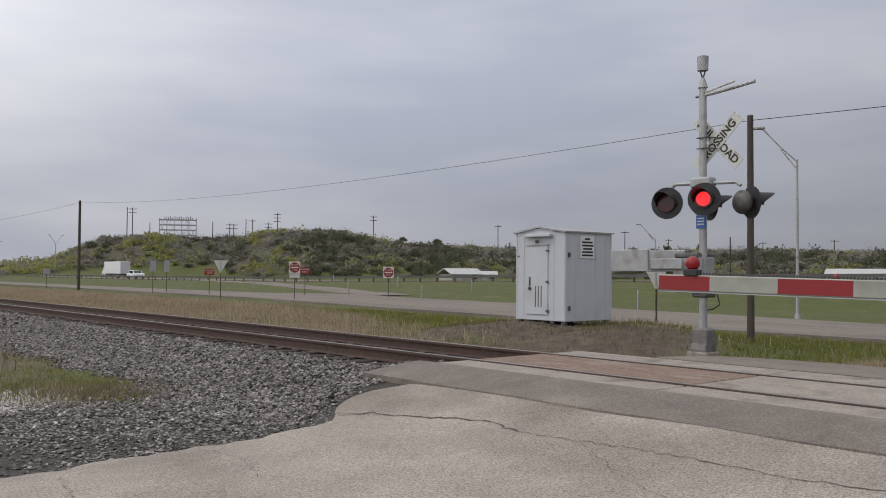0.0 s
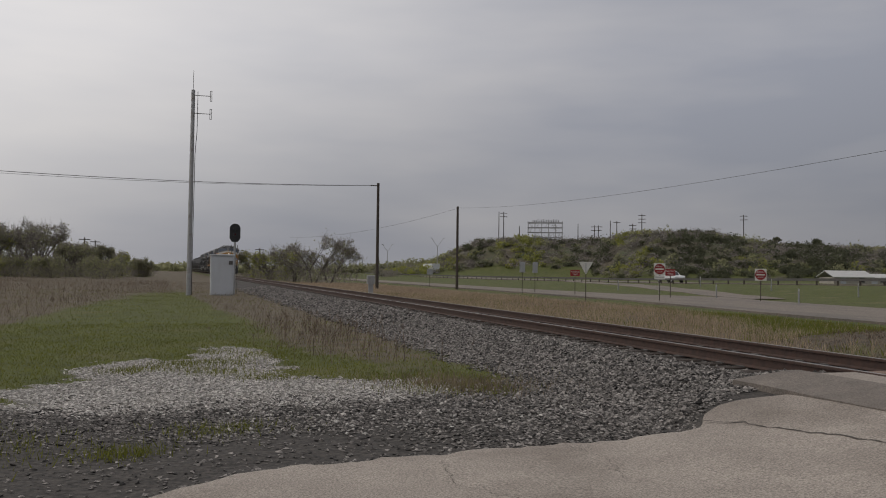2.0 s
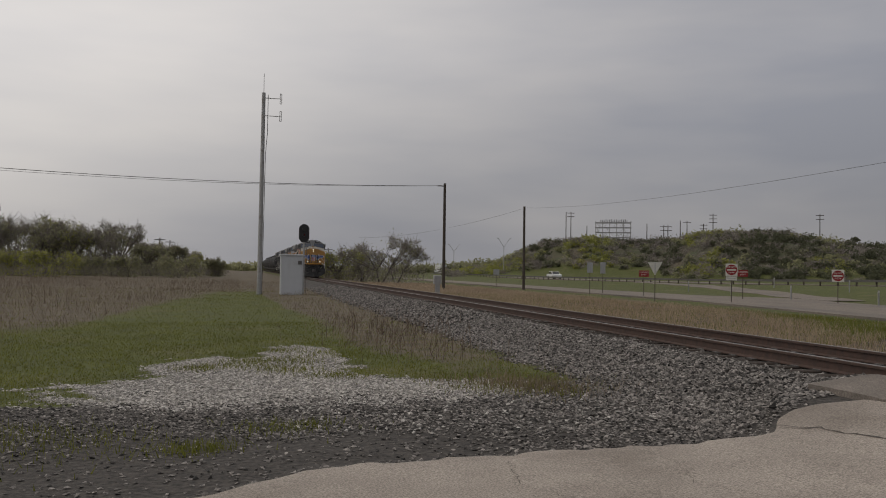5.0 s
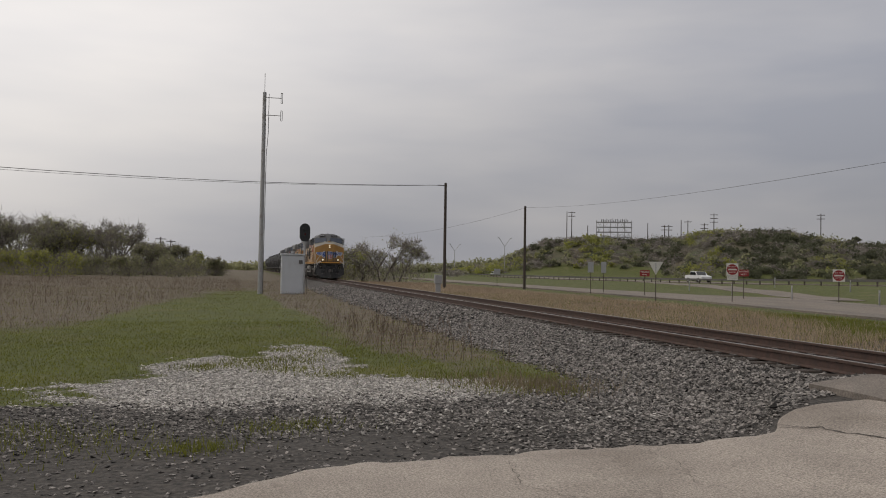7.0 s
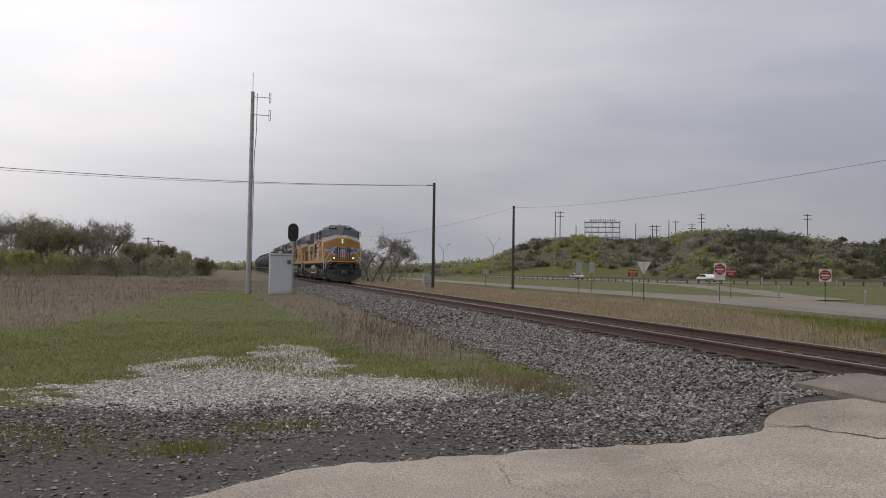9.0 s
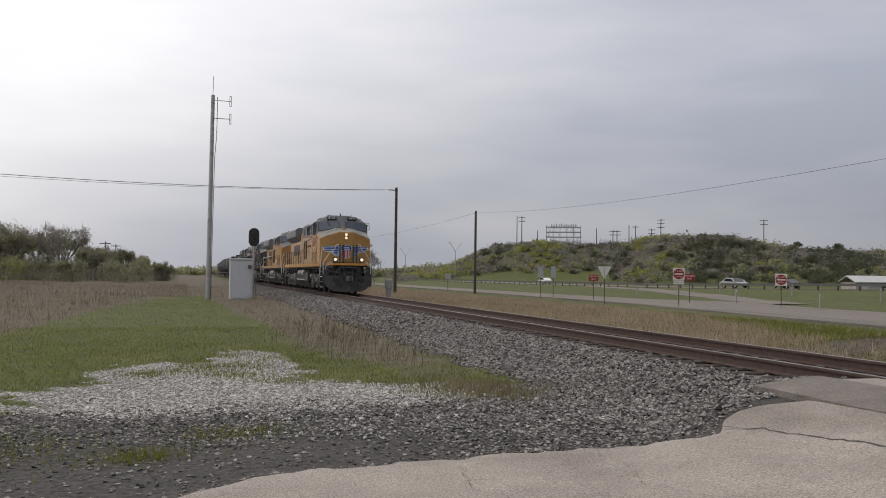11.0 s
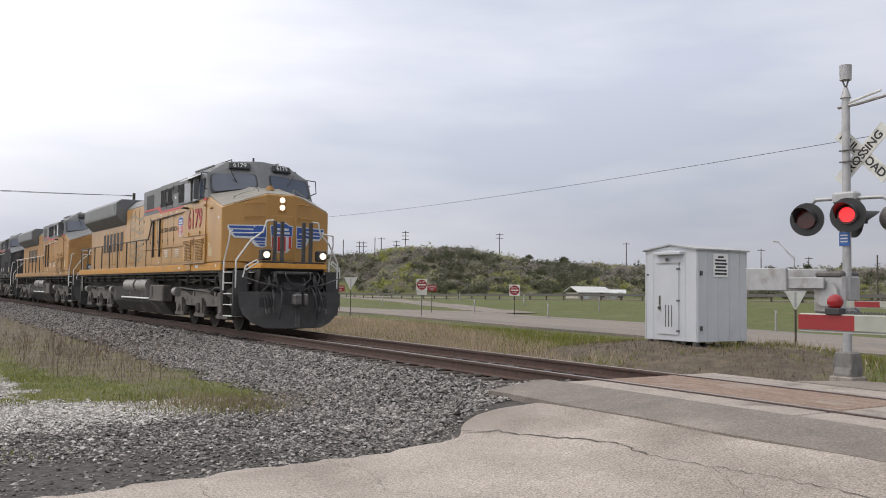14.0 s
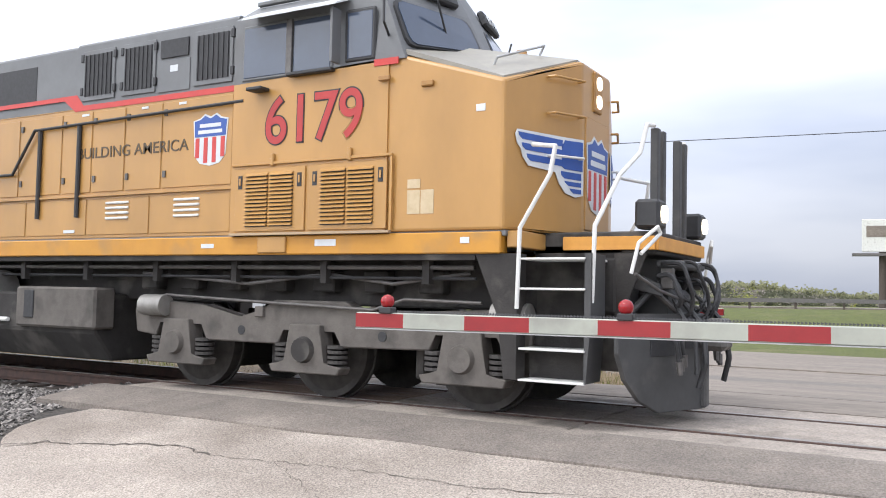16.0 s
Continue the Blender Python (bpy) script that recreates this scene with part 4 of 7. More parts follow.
    # equipment room behind the cab, full width
    def hood(name, y0, y1, half, z0, z1, chamfer, mat, label=""):
        o = [(-half, z0), (-half, z1 - chamfer), (-half + chamfer, z1), (half - chamfer, z1), (half, z1 - chamfer), (half, z0)]
        return part(name, prism(BM(), o, "y", y0, y1, 0.01), mat, loco, label)
    room = hood("equipment_room", 3.46, 8.4, 1.49, 1.825, 3.53, 0.001, yellow, "yellow equipment room doors")
    room_top = hood("equipment_room_top", 3.46, 6.3, 1.49, 3.53, 4.4, 0.03, upper, "grey grilled equipment room top")
    hood("equipment_room_top", 6.3, 8.5, 1.475, 3.53, 4.385, 0.03, upper)
    long_hood = hood("long_hood", 8.4, 12.6, 1.12, 1.825, 4.05, 0.02, yellow, "yellow long engine hood")
    hood("hood_top", 8.5, 12.6, 1.1, 4.05, 4.38, 0.3, upper, "grey hood roof")
    rad_low = hood("radiator_base", 12.6, 19.2, 1.12, 1.825, 3.5, 0.001, yellow)
    part("radiator", prism(BM(), [(-1.12, 3.5), (-1.5, 3.85), (-1.5, 4.35), (-1.3, 4.5), (1.3, 4.5), (1.5, 4.35), (1.5, 3.85), (1.12, 3.5)], "y", 12.7, 19.0, 0.02), upper, loco, "grey overhanging radiator cab")
    part("exhaust_stack", box(BM(), -0.45, 10.0, 4.3, 0.45, 11.4, 4.62, 0.05), upper, loco)
    for s in (-1, 1):
        x = s * 1.49
        for y0, y1 in ((3.58, 4.1), (4.86, 5.36), (5.6, 6.12)):
            g = part("grille_frame", box(BM(), min(x, x + s * 0.018), y0 - 0.05, 3.62, max(x, x + s * 0.018), y1 + 0.05, 4.28, 0.006), upper, room_top)
            part("grille", box(BM(), min(x, x + s * 0.022), y0, 3.68, max(x, x + s * 0.022), y1, 4.22), M_GRILLE, g)
            for i in range(7):
                yb = y0 + 0.02 + i * (y1 - y0 - 0.04) / 6
                part("bar", box(BM(), min(x + s * 0.02, x + s * 0.032), yb - 0.008, 3.68, max(x + s * 0.02, x + s * 0.032), yb + 0.008, 4.22), M_BLACK, g)
        part("vent", box(BM(), min(x, x + s * 0.02), 4.25, 4.02, max(x, x + s * 0.02), 4.72, 4.24), M_GRILLE, room_top)
        part("rear_grille", box(BM(), min(x - s * 0.03, x - s * 0.01), 7.15, 3.66, max(x - s * 0.03, x + s * 0.0), 8.1, 4.2), M_GRILLE, room_top)
        part("red_stripe", box(BM(), min(x, x + s * 0.008), 3.47, 3.5, max(x, x + s * 0.008), 6.3, 3.57), M_STRIPE, room)
        part("red_stripe", prism(BM(), [(6.1, 3.5), (6.3, 3.5), (6.52, 3.66), (8.3, 3.66), (8.3, 3.72), (6.28, 3.72), (6.36, 3.57), (6.12, 3.57)][:6] + [(6.14, 3.57)], "x", min(x, x + s * 0.006), max(x, x + s * 0.006)), M_STRIPE, room)
        door = part("grey_door", box(BM(), min(x, x + s * 0.012), 4.22, 3.6, max(x, x + s * 0.012), 4.76, 3.99, 0.004), upper, room_top)
        part("label_plate", box(BM(), min(x + s * 0.012, x + s * 0.016), 4.42, 3.84, max(x + s * 0.012, x + s * 0.016), 4.55, 3.92), M_PALE, door)
        for y in (3.53, 4.81, 5.41, 5.55, 6.17):
            for z in (3.7, 4.14):
                part("latch", box(BM(), min(x, x + s * 0.03), y - 0.025, z, max(x, x + s * 0.03), y + 0.025, z + 0.1, 0.004), M_BLACK, room_top)
        # doors of the equipment room, with hinges, ledge and small vents
        for y0, y1 in ((3.5, 4.62), (4.66, 5.28), (5.32, 5.9), (5.94, 6.5), (6.54, 7.4), (7.44, 8.32)):
            d = part("equipment_door", box(BM(), min(x, x + s * 0.012), y0, 2.42, max(x, x + s * 0.012), y1, 3.47, 0.005), yellow, room)
            for z in (2.55, 3.3):
                part("hinge", box(BM(), min(x, x + s * 0.03), y1 - 0.06, z, max(x, x + s * 0.03), y1 - 0.01, z + 0.08), M_STEEL, d)
        part("door_ledge", box(BM(), min(x, x + s * 0.04), 3.47, 2.36, max(x, x + s * 0.03), 8.3, 2.385), yellow, room)
        for y0, y1 in ((3.5, 4.8), (4.84, 5.95), (6.0, 7.2), (7.24, 8.32)):
            part("lower_panel", box(BM(), min(x, x + s * 0.012), y0, 1.87, max(x, x + s * 0.012), y1, 2.33, 0.005), yellow, room)
        for y0 in (3.98, 5.19):
            for i in range(4):
                part("small_vent", box(BM(), min(x, x + s * 0.035), y0, 2.06 + i * 0.065, max(x, x + s * 0.035), y0 + 0.42, 2.09 + i * 0.065, 0.008), M_HANDRAIL, room)
        louvre_door(cab, 2.36, 3.36, 1.86, 2.56, s * 1.55, 14, yellow, yellow)
        louvre_door(cab, 1.3, 2.3, 1.86, 2.56, s * 1.55, 14, yellow, yellow)
        part("louvre_lintel", box(BM(), min(s * 1.55, s * 1.58), 1.24, 2.6, max(s * 1.55, s * 1.58), 3.42, 2.63, 0.004), yellow, cab)
        part("louvre_jamb", box(BM(), min(s * 1.55, s * 1.575), 1.235, 1.84, max(s * 1.55, s * 1.575), 1.262, 2.6), yellow, cab)
        for y in (1.75, 2.8):
            part("lifting_eye", box(BM(), min(s * 1.55, s * 1.59), y, 2.58, max(s * 1.55, s * 1.59), y + 0.05, 2.72, 0.01), yellow, cab)
        # ledge paler than the cab side: its highlight is put into the colour
        part("cab_ledge", box(BM(), min(s * 1.55, s * 1.59), 1.25, 1.815, max(s * 1.55, s * 1.59), 3.42, 1.84), M_FLAG_LEDGE_LIGHT, cab)
        for y, z, h in ((0.76, 2.0, 0.24), (0.92, 2.0, 0.24), (0.92, 2.26, 0.09)):
            part("notice", box(BM(), min(s * 1.528, s * 1.535), y, z, max(s * 1.528, s * 1.535), y + 0.15, z + h), M_FADED_NOTICE, nose)
        # long hood doors and radiator grilles
        for i in range(6):
            y0 = 8.55 + i * 0.66
            part("hood_door", box(BM(), min(s * 1.12, s * 1.135), y0, 2.0, max(s * 1.12, s * 1.135), y0 + 0.58, 3.95, 0.006), yellow, long_hood)
        for i in range(6):
            y0 = 13.0 + i * 0.62
            part("radiator_door", box(BM(), min(s * 1.12, s * 1.135), y0, 2.0, max(s * 1.12, s * 1.135), y0 + 0.56, 3.35, 0.006), yellow, rad_low)
            part("radiator_screen", box(BM(), min(s * 1.13, s * 1.142), y0 + 0.08, 2.5, max(s * 1.13, s * 1.142), y0 + 0.46, 3.25), M_GRILLE, rad_low)
        part("radiator_screen", box(BM(), min(s * 1.5, s * 1.512), 13.0, 3.92, max(s * 1.5, s * 1.512), 18.6, 4.3), M_GREY, rad_low)
        # walkway handrails
        rail = part("handrail", tube(BM(), [(s * 1.545, 3.3, 3.36), (s * 1.545, 7.05, 3.3), (s * 1.545, 7.5, 2.72), (s * 1.53, 19.4, 2.72)], 0.02), M_BLACK if number else M_HANDRAIL, loco, "walkway handrail")
        for y, z in ((6.15, 3.31), (6.95, 3.3)):
            part("stanchion", rod(BM(), (s * 1.53, y, 2.1), (s * 1.53, y, z), 0.03, n=8), M_BLACK, rail)
        for i in range(9):
            y = 7.9 + i * 1.43
            part("stanchion", rod(BM(), (s * 1.5, y, 1.8), (s * 1.5, y, 2.72), 0.022, n=8), M_BLACK, rail)
        # front steps
        for i, (z, dy) in enumerate(((0.43, 0.0), (0.72, 0.0), (1.0, 0.0), (1.28, 0.0), (1.56, 0.0))):
            part("step", box(BM(), min(s * 1.5, s * (1.22 - i * 0.08)), -0.82, z - 0.02, max(s * 1.5, s * (1.22 - i * 0.08)), -0.17, z, 0.004), M_HANDRAIL, loco, "pale-edged step")
        part("step_side", prism(BM(), [(-0.15, 1.6), (-0.15, 0.42), (-0.02, 0.42), (0.05, 1.0), (0.3, 1.6)], "x", min(s * 1.3, s * 1.5), max(s * 1.3, s * 1.5)), M_FRAME, loco)
        for i, z in enumerate((0.43, 0.72, 1.0, 1.28)):
            part("riser", box(BM(), min(s * (1.2 - i * 0.08), s * (1.22 - i * 0.08)), -0.81, z, max(s * (1.2 - i * 0.08), s * (1.22 - i * 0.08)), -0.16, z + 0.26), M_FRAME, loco)
        part("step_side", prism(BM(), [(-0.87, 1.6), (-0.87, 0.95), (-0.83, 0.42), (-0.81, 0.42), (-0.81, 1.6)], "x", min(s * 1.1, s * 1.48), max(s * 1.1, s * 1.48)), M_PLOW, loco)
        part("step_back", box(BM(), min(s * 0.8, s * 0.86), -0.95, 0.5, max(s * 0.8, s * 0.86), -0.05, 1.7), M_FRAME, loco)
        part("front_handrail", tube(BM(), [(s * 1.5, -0.15, 1.08), (s * 1.5, -0.17, 1.84), (s * 1.48, -0.46, 2.34), (s * 1.46, -0.5, 2.6), (s * 1.3, -0.2, 2.66)], 0.022), M_HANDRAIL, loco, "white bent handrail")
        part("front_handrail", tube(BM(), [(s * 1.42, -0.86, 1.15), (s * 1.42, -0.88, 1.85), (s * 1.1, -1.0, 2.35), (s * 0.8, -1.1, 2.6), (s * 0.72, -1.14, 2.88), (s * 0.55, -1.16, 2.9)], 0.022), M_HANDRAIL, loco, "white bent handrail")
        part("uncoupling_lever", tube(BM(), [(s * 1.35, -1.2, 1.42), (s * 1.3, -1.25, 1.7), (s * 1.05, -1.35, 1.86), (s * 1.0, -1.36, 1.8), (s * 1.3, -1.27, 1.6)], 0.018), M_HANDRAIL, loco)
        # ditch lights
        dl = part("ditch_light", box(BM(), s * 0.78 - 0.13, -1.32, 1.86, s * 0.78 + 0.13, -1.08, 2.14, 0.03), M_BLACK, loco, "black ditch light box, lit")
        part("lens", rod(BM(), (s * 0.78, -1.35, 2.0), (s * 0.78, -1.315, 2.0), 0.085, n=18), M_HEAD if number else M_PALE, dl)
        for x in (s * 0.3, s * 0.5):
            part("gate_post", box(BM(), x - 0.045, -1.2, 1.84, x + 0.045, -1.12, 2.88, 0.01), M_PLOW, loco)
        part("hose", tube(BM(), [(s * 0.42, -1.4, 1.2), (s * 0.45, -1.62, 0.95), (s * 0.5, -1.66, 0.6), (s * 0.52, -1.6, 0.36)], 0.03), M_BLACK, loco)
        part("hose", tube(BM(), [(s * 0.62, -1.4, 1.15), (s * 0.66, -1.6, 0.85), (s * 0.68, -1.62, 0.5)], 0.022), M_BLACK, loco)
    # front platform, anticlimber, plow, coupler
    part("front_platform", box(BM(), -0.86, -1.28, 1.62, 0.86, -0.02, 1.84, 0.015), M_FRAME, loco)
    part("platform_stripe", box(BM(), -0.88, -1.31, 1.66, 0.88, -1.27, 1.79, 0.005), M_ORANGE, loco)
    for s in (-1, 1):
        part("platform_stripe", box(BM(), min(s * 0.88, s * 0.905), -1.28, 1.66, max(s * 0.88, s * 0.905), -0.36, 1.79, 0.003), M_ORANGE, loco)
        part("platform_wing", box(BM(), min(s * 0.86, s * 1.45), -0.16, 1.66, max(s * 0.86, s * 1.45), -0.01, 1.82, 0.01), yellow, loco)
    part("draft_gear_housing", box(BM(), -0.34, -1.3, 0.8, 0.34, -0.6, 1.3, 0.05), M_PLOW, loco)
    part("bulkhead", box(BM(), -0.8, -0.95, 0.75, 0.8, -0.88, 1.63, 0.01), M_PLOW, loco)
    part("anticlimber", prism(BM(), [(-0.62, -1.2), (-0.45, -1.42), (0.45, -1.42), (0.62, -1.2)], "z", 1.5, 1.58, 0.02), M_PLOW, loco)
    for s in (-1, 1):
        part("corner_plate", prism(BM(), [(-0.88, 1.63), (-1.2, 1.63), (-1.02, 1.2), (-1.0, 0.95), (-0.88, 0.95)], "x", min(s * 0.84, s * 0.88), max(s * 0.84, s * 0.88), 0.006), M_FRAME, loco)
        part("brace", prism(BM(), [(-0.9, 1.5), (-1.26, 1.34), (-1.28, 1.22), (-0.9, 1.32)], "x", min(s * 0.6, s * 0.68), max(s * 0.6, s * 0.68), 0.01), M_PLOW, loco)
        part("brace", rod(BM(), (s * 0.8, -0.95, 1.0), (s * 0.36, -1.3, 1.5), 0.035, n=8), M_PLOW, loco)
        part("brace", rod(BM(), (s * 0.78, -0.95, 1.52), (s * 0.36, -1.34, 1.08), 0.03, n=8), M_STEEL, loco)
        part("bracket_plate", box(BM(), min(s * 0.5, s * 0.58), -1.36, 1.3, max(s * 0.5, s * 0.58), -1.24, 1.5, 0.01), M_STEEL, loco)
        part("lever_rod", tube(BM(), [(s * 1.3, -1.22, 1.42), (s * 0.9, -1.32, 1.28), (s * 0.5, -1.42, 1.2), (s * 0.15, -1.5, 1.12)], 0.016), M_STEEL, loco)
        for k, (x0, z0, out, low) in enumerate(((0.7, 1.42, 1.46, 1.12), (0.58, 1.54, 1.52, 1.02), (0.47, 1.36, 1.44, 1.14), (0.31, 1.56, 1.58, 0.98), (0.2, 1.4, 1.48, 1.06))):
            part("hose", tube(BM(), bend([(s * x0, -1.25, z0), (s * (x0 + 0.02), -out + 0.06, z0 + 0.02), (s * (x0 + 0.04), -out, z0 - 0.16), (s * (x0 + 0.02 - 0.07 * k), -out - 0.03, (z0 + low) / 2 - 0.06), (s * (x0 - 0.04 - 0.05 * k), -out + 0.02, low), (s * (x0 - 0.1), -1.38, low + 0.08)]), 0.024 - 0.002 * k, 6), M_BLACK, loco)
        for k, x0 in enumerate((0.86, 0.79, 0.68)):
            h = part("hose", tube(BM(), [(s * x0, -1.3, 0.98), (s * x0, -1.44, 0.92), (s * (x0 - 0.01), -1.47, 0.78), (s * (x0 - 0.04), -1.49, 0.6 + 0.03 * k)], 0.018), M_BLACK, loco)
            part("hose_coupling", rod(BM(), (s * (x0 - 0.04), -1.49, 0.62 + 0.03 * k), (s * (x0 - 0.05), -1.5, 0.5 + 0.03 * k), 0.032, 0.026, 10), M_STEEL, h)
    for s in (-1, 1):
        o = [(s * 0.02, 0.12), (s * 0.8, 0.13), (s * 1.12, 0.26), (s * 1.34, 0.46), (s * 1.45, 0.7), (s * 1.46, 1.02), (s * 1.2, 1.06), (s * 0.02, 1.06)]
        pl = prism(BM(), o, "y", -0.05, 0.0, 0.008)
        w = part("plow", pl, M_PLOW, loco, "black snowplow pilot")
        w.matrix_basis = Matrix.Translation((0, -1.48, 0)) @ Matrix.Rotation(s * radians(17), 4, "Z")
        # dark plates on the plow's face stand for the shade in its pockets
        part("plow_pocket", box(BM(), min(s * 0.55, s * 0.95), -0.06, 0.66, max(s * 0.55, s * 0.95), -0.045, 0.9, 0.004), M_GRILLE, w)
        part("plow_pocket", box(BM(), min(s * 0.06, s * 0.36), -0.06, 0.72, max(s * 0.06, s * 0.36), -0.045, 1.05, 0.004), M_GRILLE, w)
    part("plow_nose", box(BM(), -0.07, -1.56, 0.13, 0.07, -1.44, 1.05, 0.02), M_PLOW, loco)
    cp = box(BM(), -0.12, -1.6, 0.74, 0.12, -1.2, 0.98, 0.03)
    box(cp, -0.2, -1.78, 0.7, 0.05, -1.55, 1.02, 0.05)
    box(cp, 0.1, -1.76, 0.7, 0.22, -1.57, 1.02, 0.04)
    part("coupler", cp, M_STEEL, loco, "steel knuckle coupler")
    # rear end
    part("rear_platform", box(BM(), -1.45, 19.2, 1.6, 1.45, 20.1, 1.84, 0.015), M_FRAME, loco)
    part("rear_plow", box(BM(), -1.4, 20.0, 0.3, 1.4, 20.06, 1.1, 0.02), M_PLOW, loco)
    part("rear_coupler", box(BM(), -0.14, 20.05, 0.74, 0.14, 20.75, 0.98, 0.04), M_STEEL, loco)
    for s in (-1, 1):
        part("rear_handrail", tube(BM(), [(s * 1.45, 19.3, 0.9), (s * 1.45, 19.5, 2.7), (s * 0.8, 20.05, 2.7), (s * 0.8, 20.05, 1.84)], 0.02), M_HANDRAIL, loco)
    # fuel tank, reservoirs, battery box
    part("fuel_tank", prism(BM(), [(-1.4, 0.62), (-1.4, 1.12), (1.4, 1.12), (1.4, 0.62), (1.1, 0.24), (-1.1, 0.24)], "y", 5.85, 13.2, 0.03), M_FRAME, loco, "dusty fuel tank")
    for s in (-1, 1):
        part("battery_box", box(BM(), min(s * 1.15, s * 1.48), 5.78, 0.66, max(s * 1.15, s * 1.48), 7.4, 1.2, 0.03), M_TRUCK, loco)
        part("sight_glass", box(BM(), min(s * 1.48, s * 1.495), 7.0, 0.78, max(s * 1.48, s * 1.495), 7.2, 1.15, 0.006), M_GRILLE, loco)
        for y0 in (8.0, 9.75):
            part("air_reservoir", rod(BM(), (s * 1.25, y0, 1.18), (s * 1.25, y0 + 1.5, 1.18), 0.24, n=22), M_TANK, loco, "silver air reservoir", smooth=True)
        part("tank_pipe", rod(BM(), (s * 1.44, 7.6, 0.74), (s * 1.44, 11.6, 0.74), 0.03, n=8), M_HANDRAIL, loco)
        part("sill_pipe", rod(BM(), (s * 1.32, 0.4, 1.47), (s * 1.32, 18.8, 1.47), 0.025, n=8), M_STEEL, loco)
        part("sill_pipe", rod(BM(), (s * 1.28, 0.4, 1.36), (s * 1.28, 18.8, 1.36), 0.018, n=8), M_BLACK, loco)
        for i in range(14):
            part("hanger", box(BM(), min(s * 1.27, s * 1.36), 0.9 + i * 1.3, 1.3, max(s * 1.27, s * 1.36), 0.98 + i * 1.3, 1.56), M_FRAME, loco)
    for s in (-1, 1):   # small pale stencil plates along the side
        for y, z, w, h in ((0.35, 1.7, 0.1, 0.06), (1.95, 1.69, 0.28, 0.07), (3.7, 1.68, 0.2, 0.05), (6.2, 1.9, 0.22, 0.04), (4.25, 3.42, 0.12, 0.03), (4.9, 3.42, 0.12, 0.03), (6.0, 3.42, 0.14, 0.03), (0.2, 2.98, 0.1, 0.07)):
            x = s * (1.532 if z < 1.8 or y < 1 else 1.505)
            part("stencil_plate", box(BM(), min(x, x + s * 0.004), y, z, max(x, x + s * 0.004), y + w, z + h), M_PALE, loco)
        part("jacking_pad", box(BM(), min(s * 1.5, s * 1.56), 2.62, 1.62, max(s * 1.5, s * 1.56), 3.02, 1.8, 0.01), yellow, loco)
        part("mirror", box(BM(), min(s * 1.56, s * 1.72), 2.9, 3.42, max(s * 1.56, s * 1.72), 3.12, 3.46, 0.01), M_BLACK, loco)
        part("marker_lamp", box(BM(), min(s * 1.56, s * 1.6), 1.28, 3.38, max(s * 1.56, s * 1.6), 1.42, 3.43, 0.008), M_DARK_YELLOW, loco)
        part("cab_valve", tube(BM(), [(s * 1.2, 0.5, 1.42), (s * 1.25, 1.4, 1.3), (s * 1.22, 2.3, 1.4), (s * 1.26, 3.4, 1.28), (s * 1.22, 5.2, 1.4)], 0.02), M_STEEL, loco)
        for k in range(7):
            part("cable_box", box(BM(), min(s * 0.9, s * 1.08), 0.9 + 0.7 * k, 1.2, max(s * 0.9, s * 1.08), 1.2 + 0.7 * k, 1.45, 0.02), M_FRAME, loco)
    bogie(loco, 0.54, wheels)
    bogie(loco, 14.4, wheels)
    if number:
        for s in (-1, 1):
            m = pose(s * 1.555, 2.29, 3.06, 90, 0, -90 if s < 0 else 90)
            text("number_outline", "6179", 0.74, m @ Matrix.Diagonal((0.92, 1, 1, 1)), M_BLACK, cab, depth=0.002, bold=0.022)
            text("number", "6179", 0.74, Matrix.Translation((s * 0.004, 0, 0)) @ m @ Matrix.Diagonal((0.92, 1, 1, 1)), M_NUMBER, cab, "red road number", depth=0.003, bold=0.006)
            text("slogan", "BUILDING AMERICA", 0.2, pose(s * 1.505, 5.2, 2.92, 90, 0, -90 if s < 0 else 90) @ Matrix.Diagonal((1.12, 1, 1, 1)), M_SLOGAN, room, "dark slogan lettering", depth=0.004, bold=0.001)
            shield("side_shield", room, pose(s * 1.502, 3.84, 2.96, 0, 0, -90 if s < 0 else 90), 0.56, 0.62)
            # faded flag painted on the long hood
            for i in range(7):
                bm = BM()
                pts = [(9.0 + 0.25 * k, 2.15 + 0.24 * i + 0.1 * math.sin(k * 0.7 + i * 0.2)) for k in range(12)]
                prism(bm, [(y, z) for y, z in pts] + [(y, z + 0.12) for y, z in pts[::-1]], "x", min(s * 1.137, s * 1.141), max(s * 1.137, s * 1.141))
                part("flag_stripe", bm, M_FLAG_LEDGE_LIGHT if i % 2 else M_FADED_GREY, long_hood)
    return loco, wheels


lead, lead_wheels = build_locomotive("yellow and grey diesel locomotive with lit headlights on the track", M_YELLOW, M_GREY)
second, second_wheels = build_locomotive("faded yellow diesel locomotive coupled behind the lead one", M_DARK_YELLOW, M_GREY, number=False, badge=False)
M_NAVY = material("grimy_black_paint", (0.035, 0.036, 0.04), (0.05, 0.05, 0.052), 0.8, spec=0.15, scale=1.4, c=(0.09, 0.085, 0.08), c_scale=1.3)


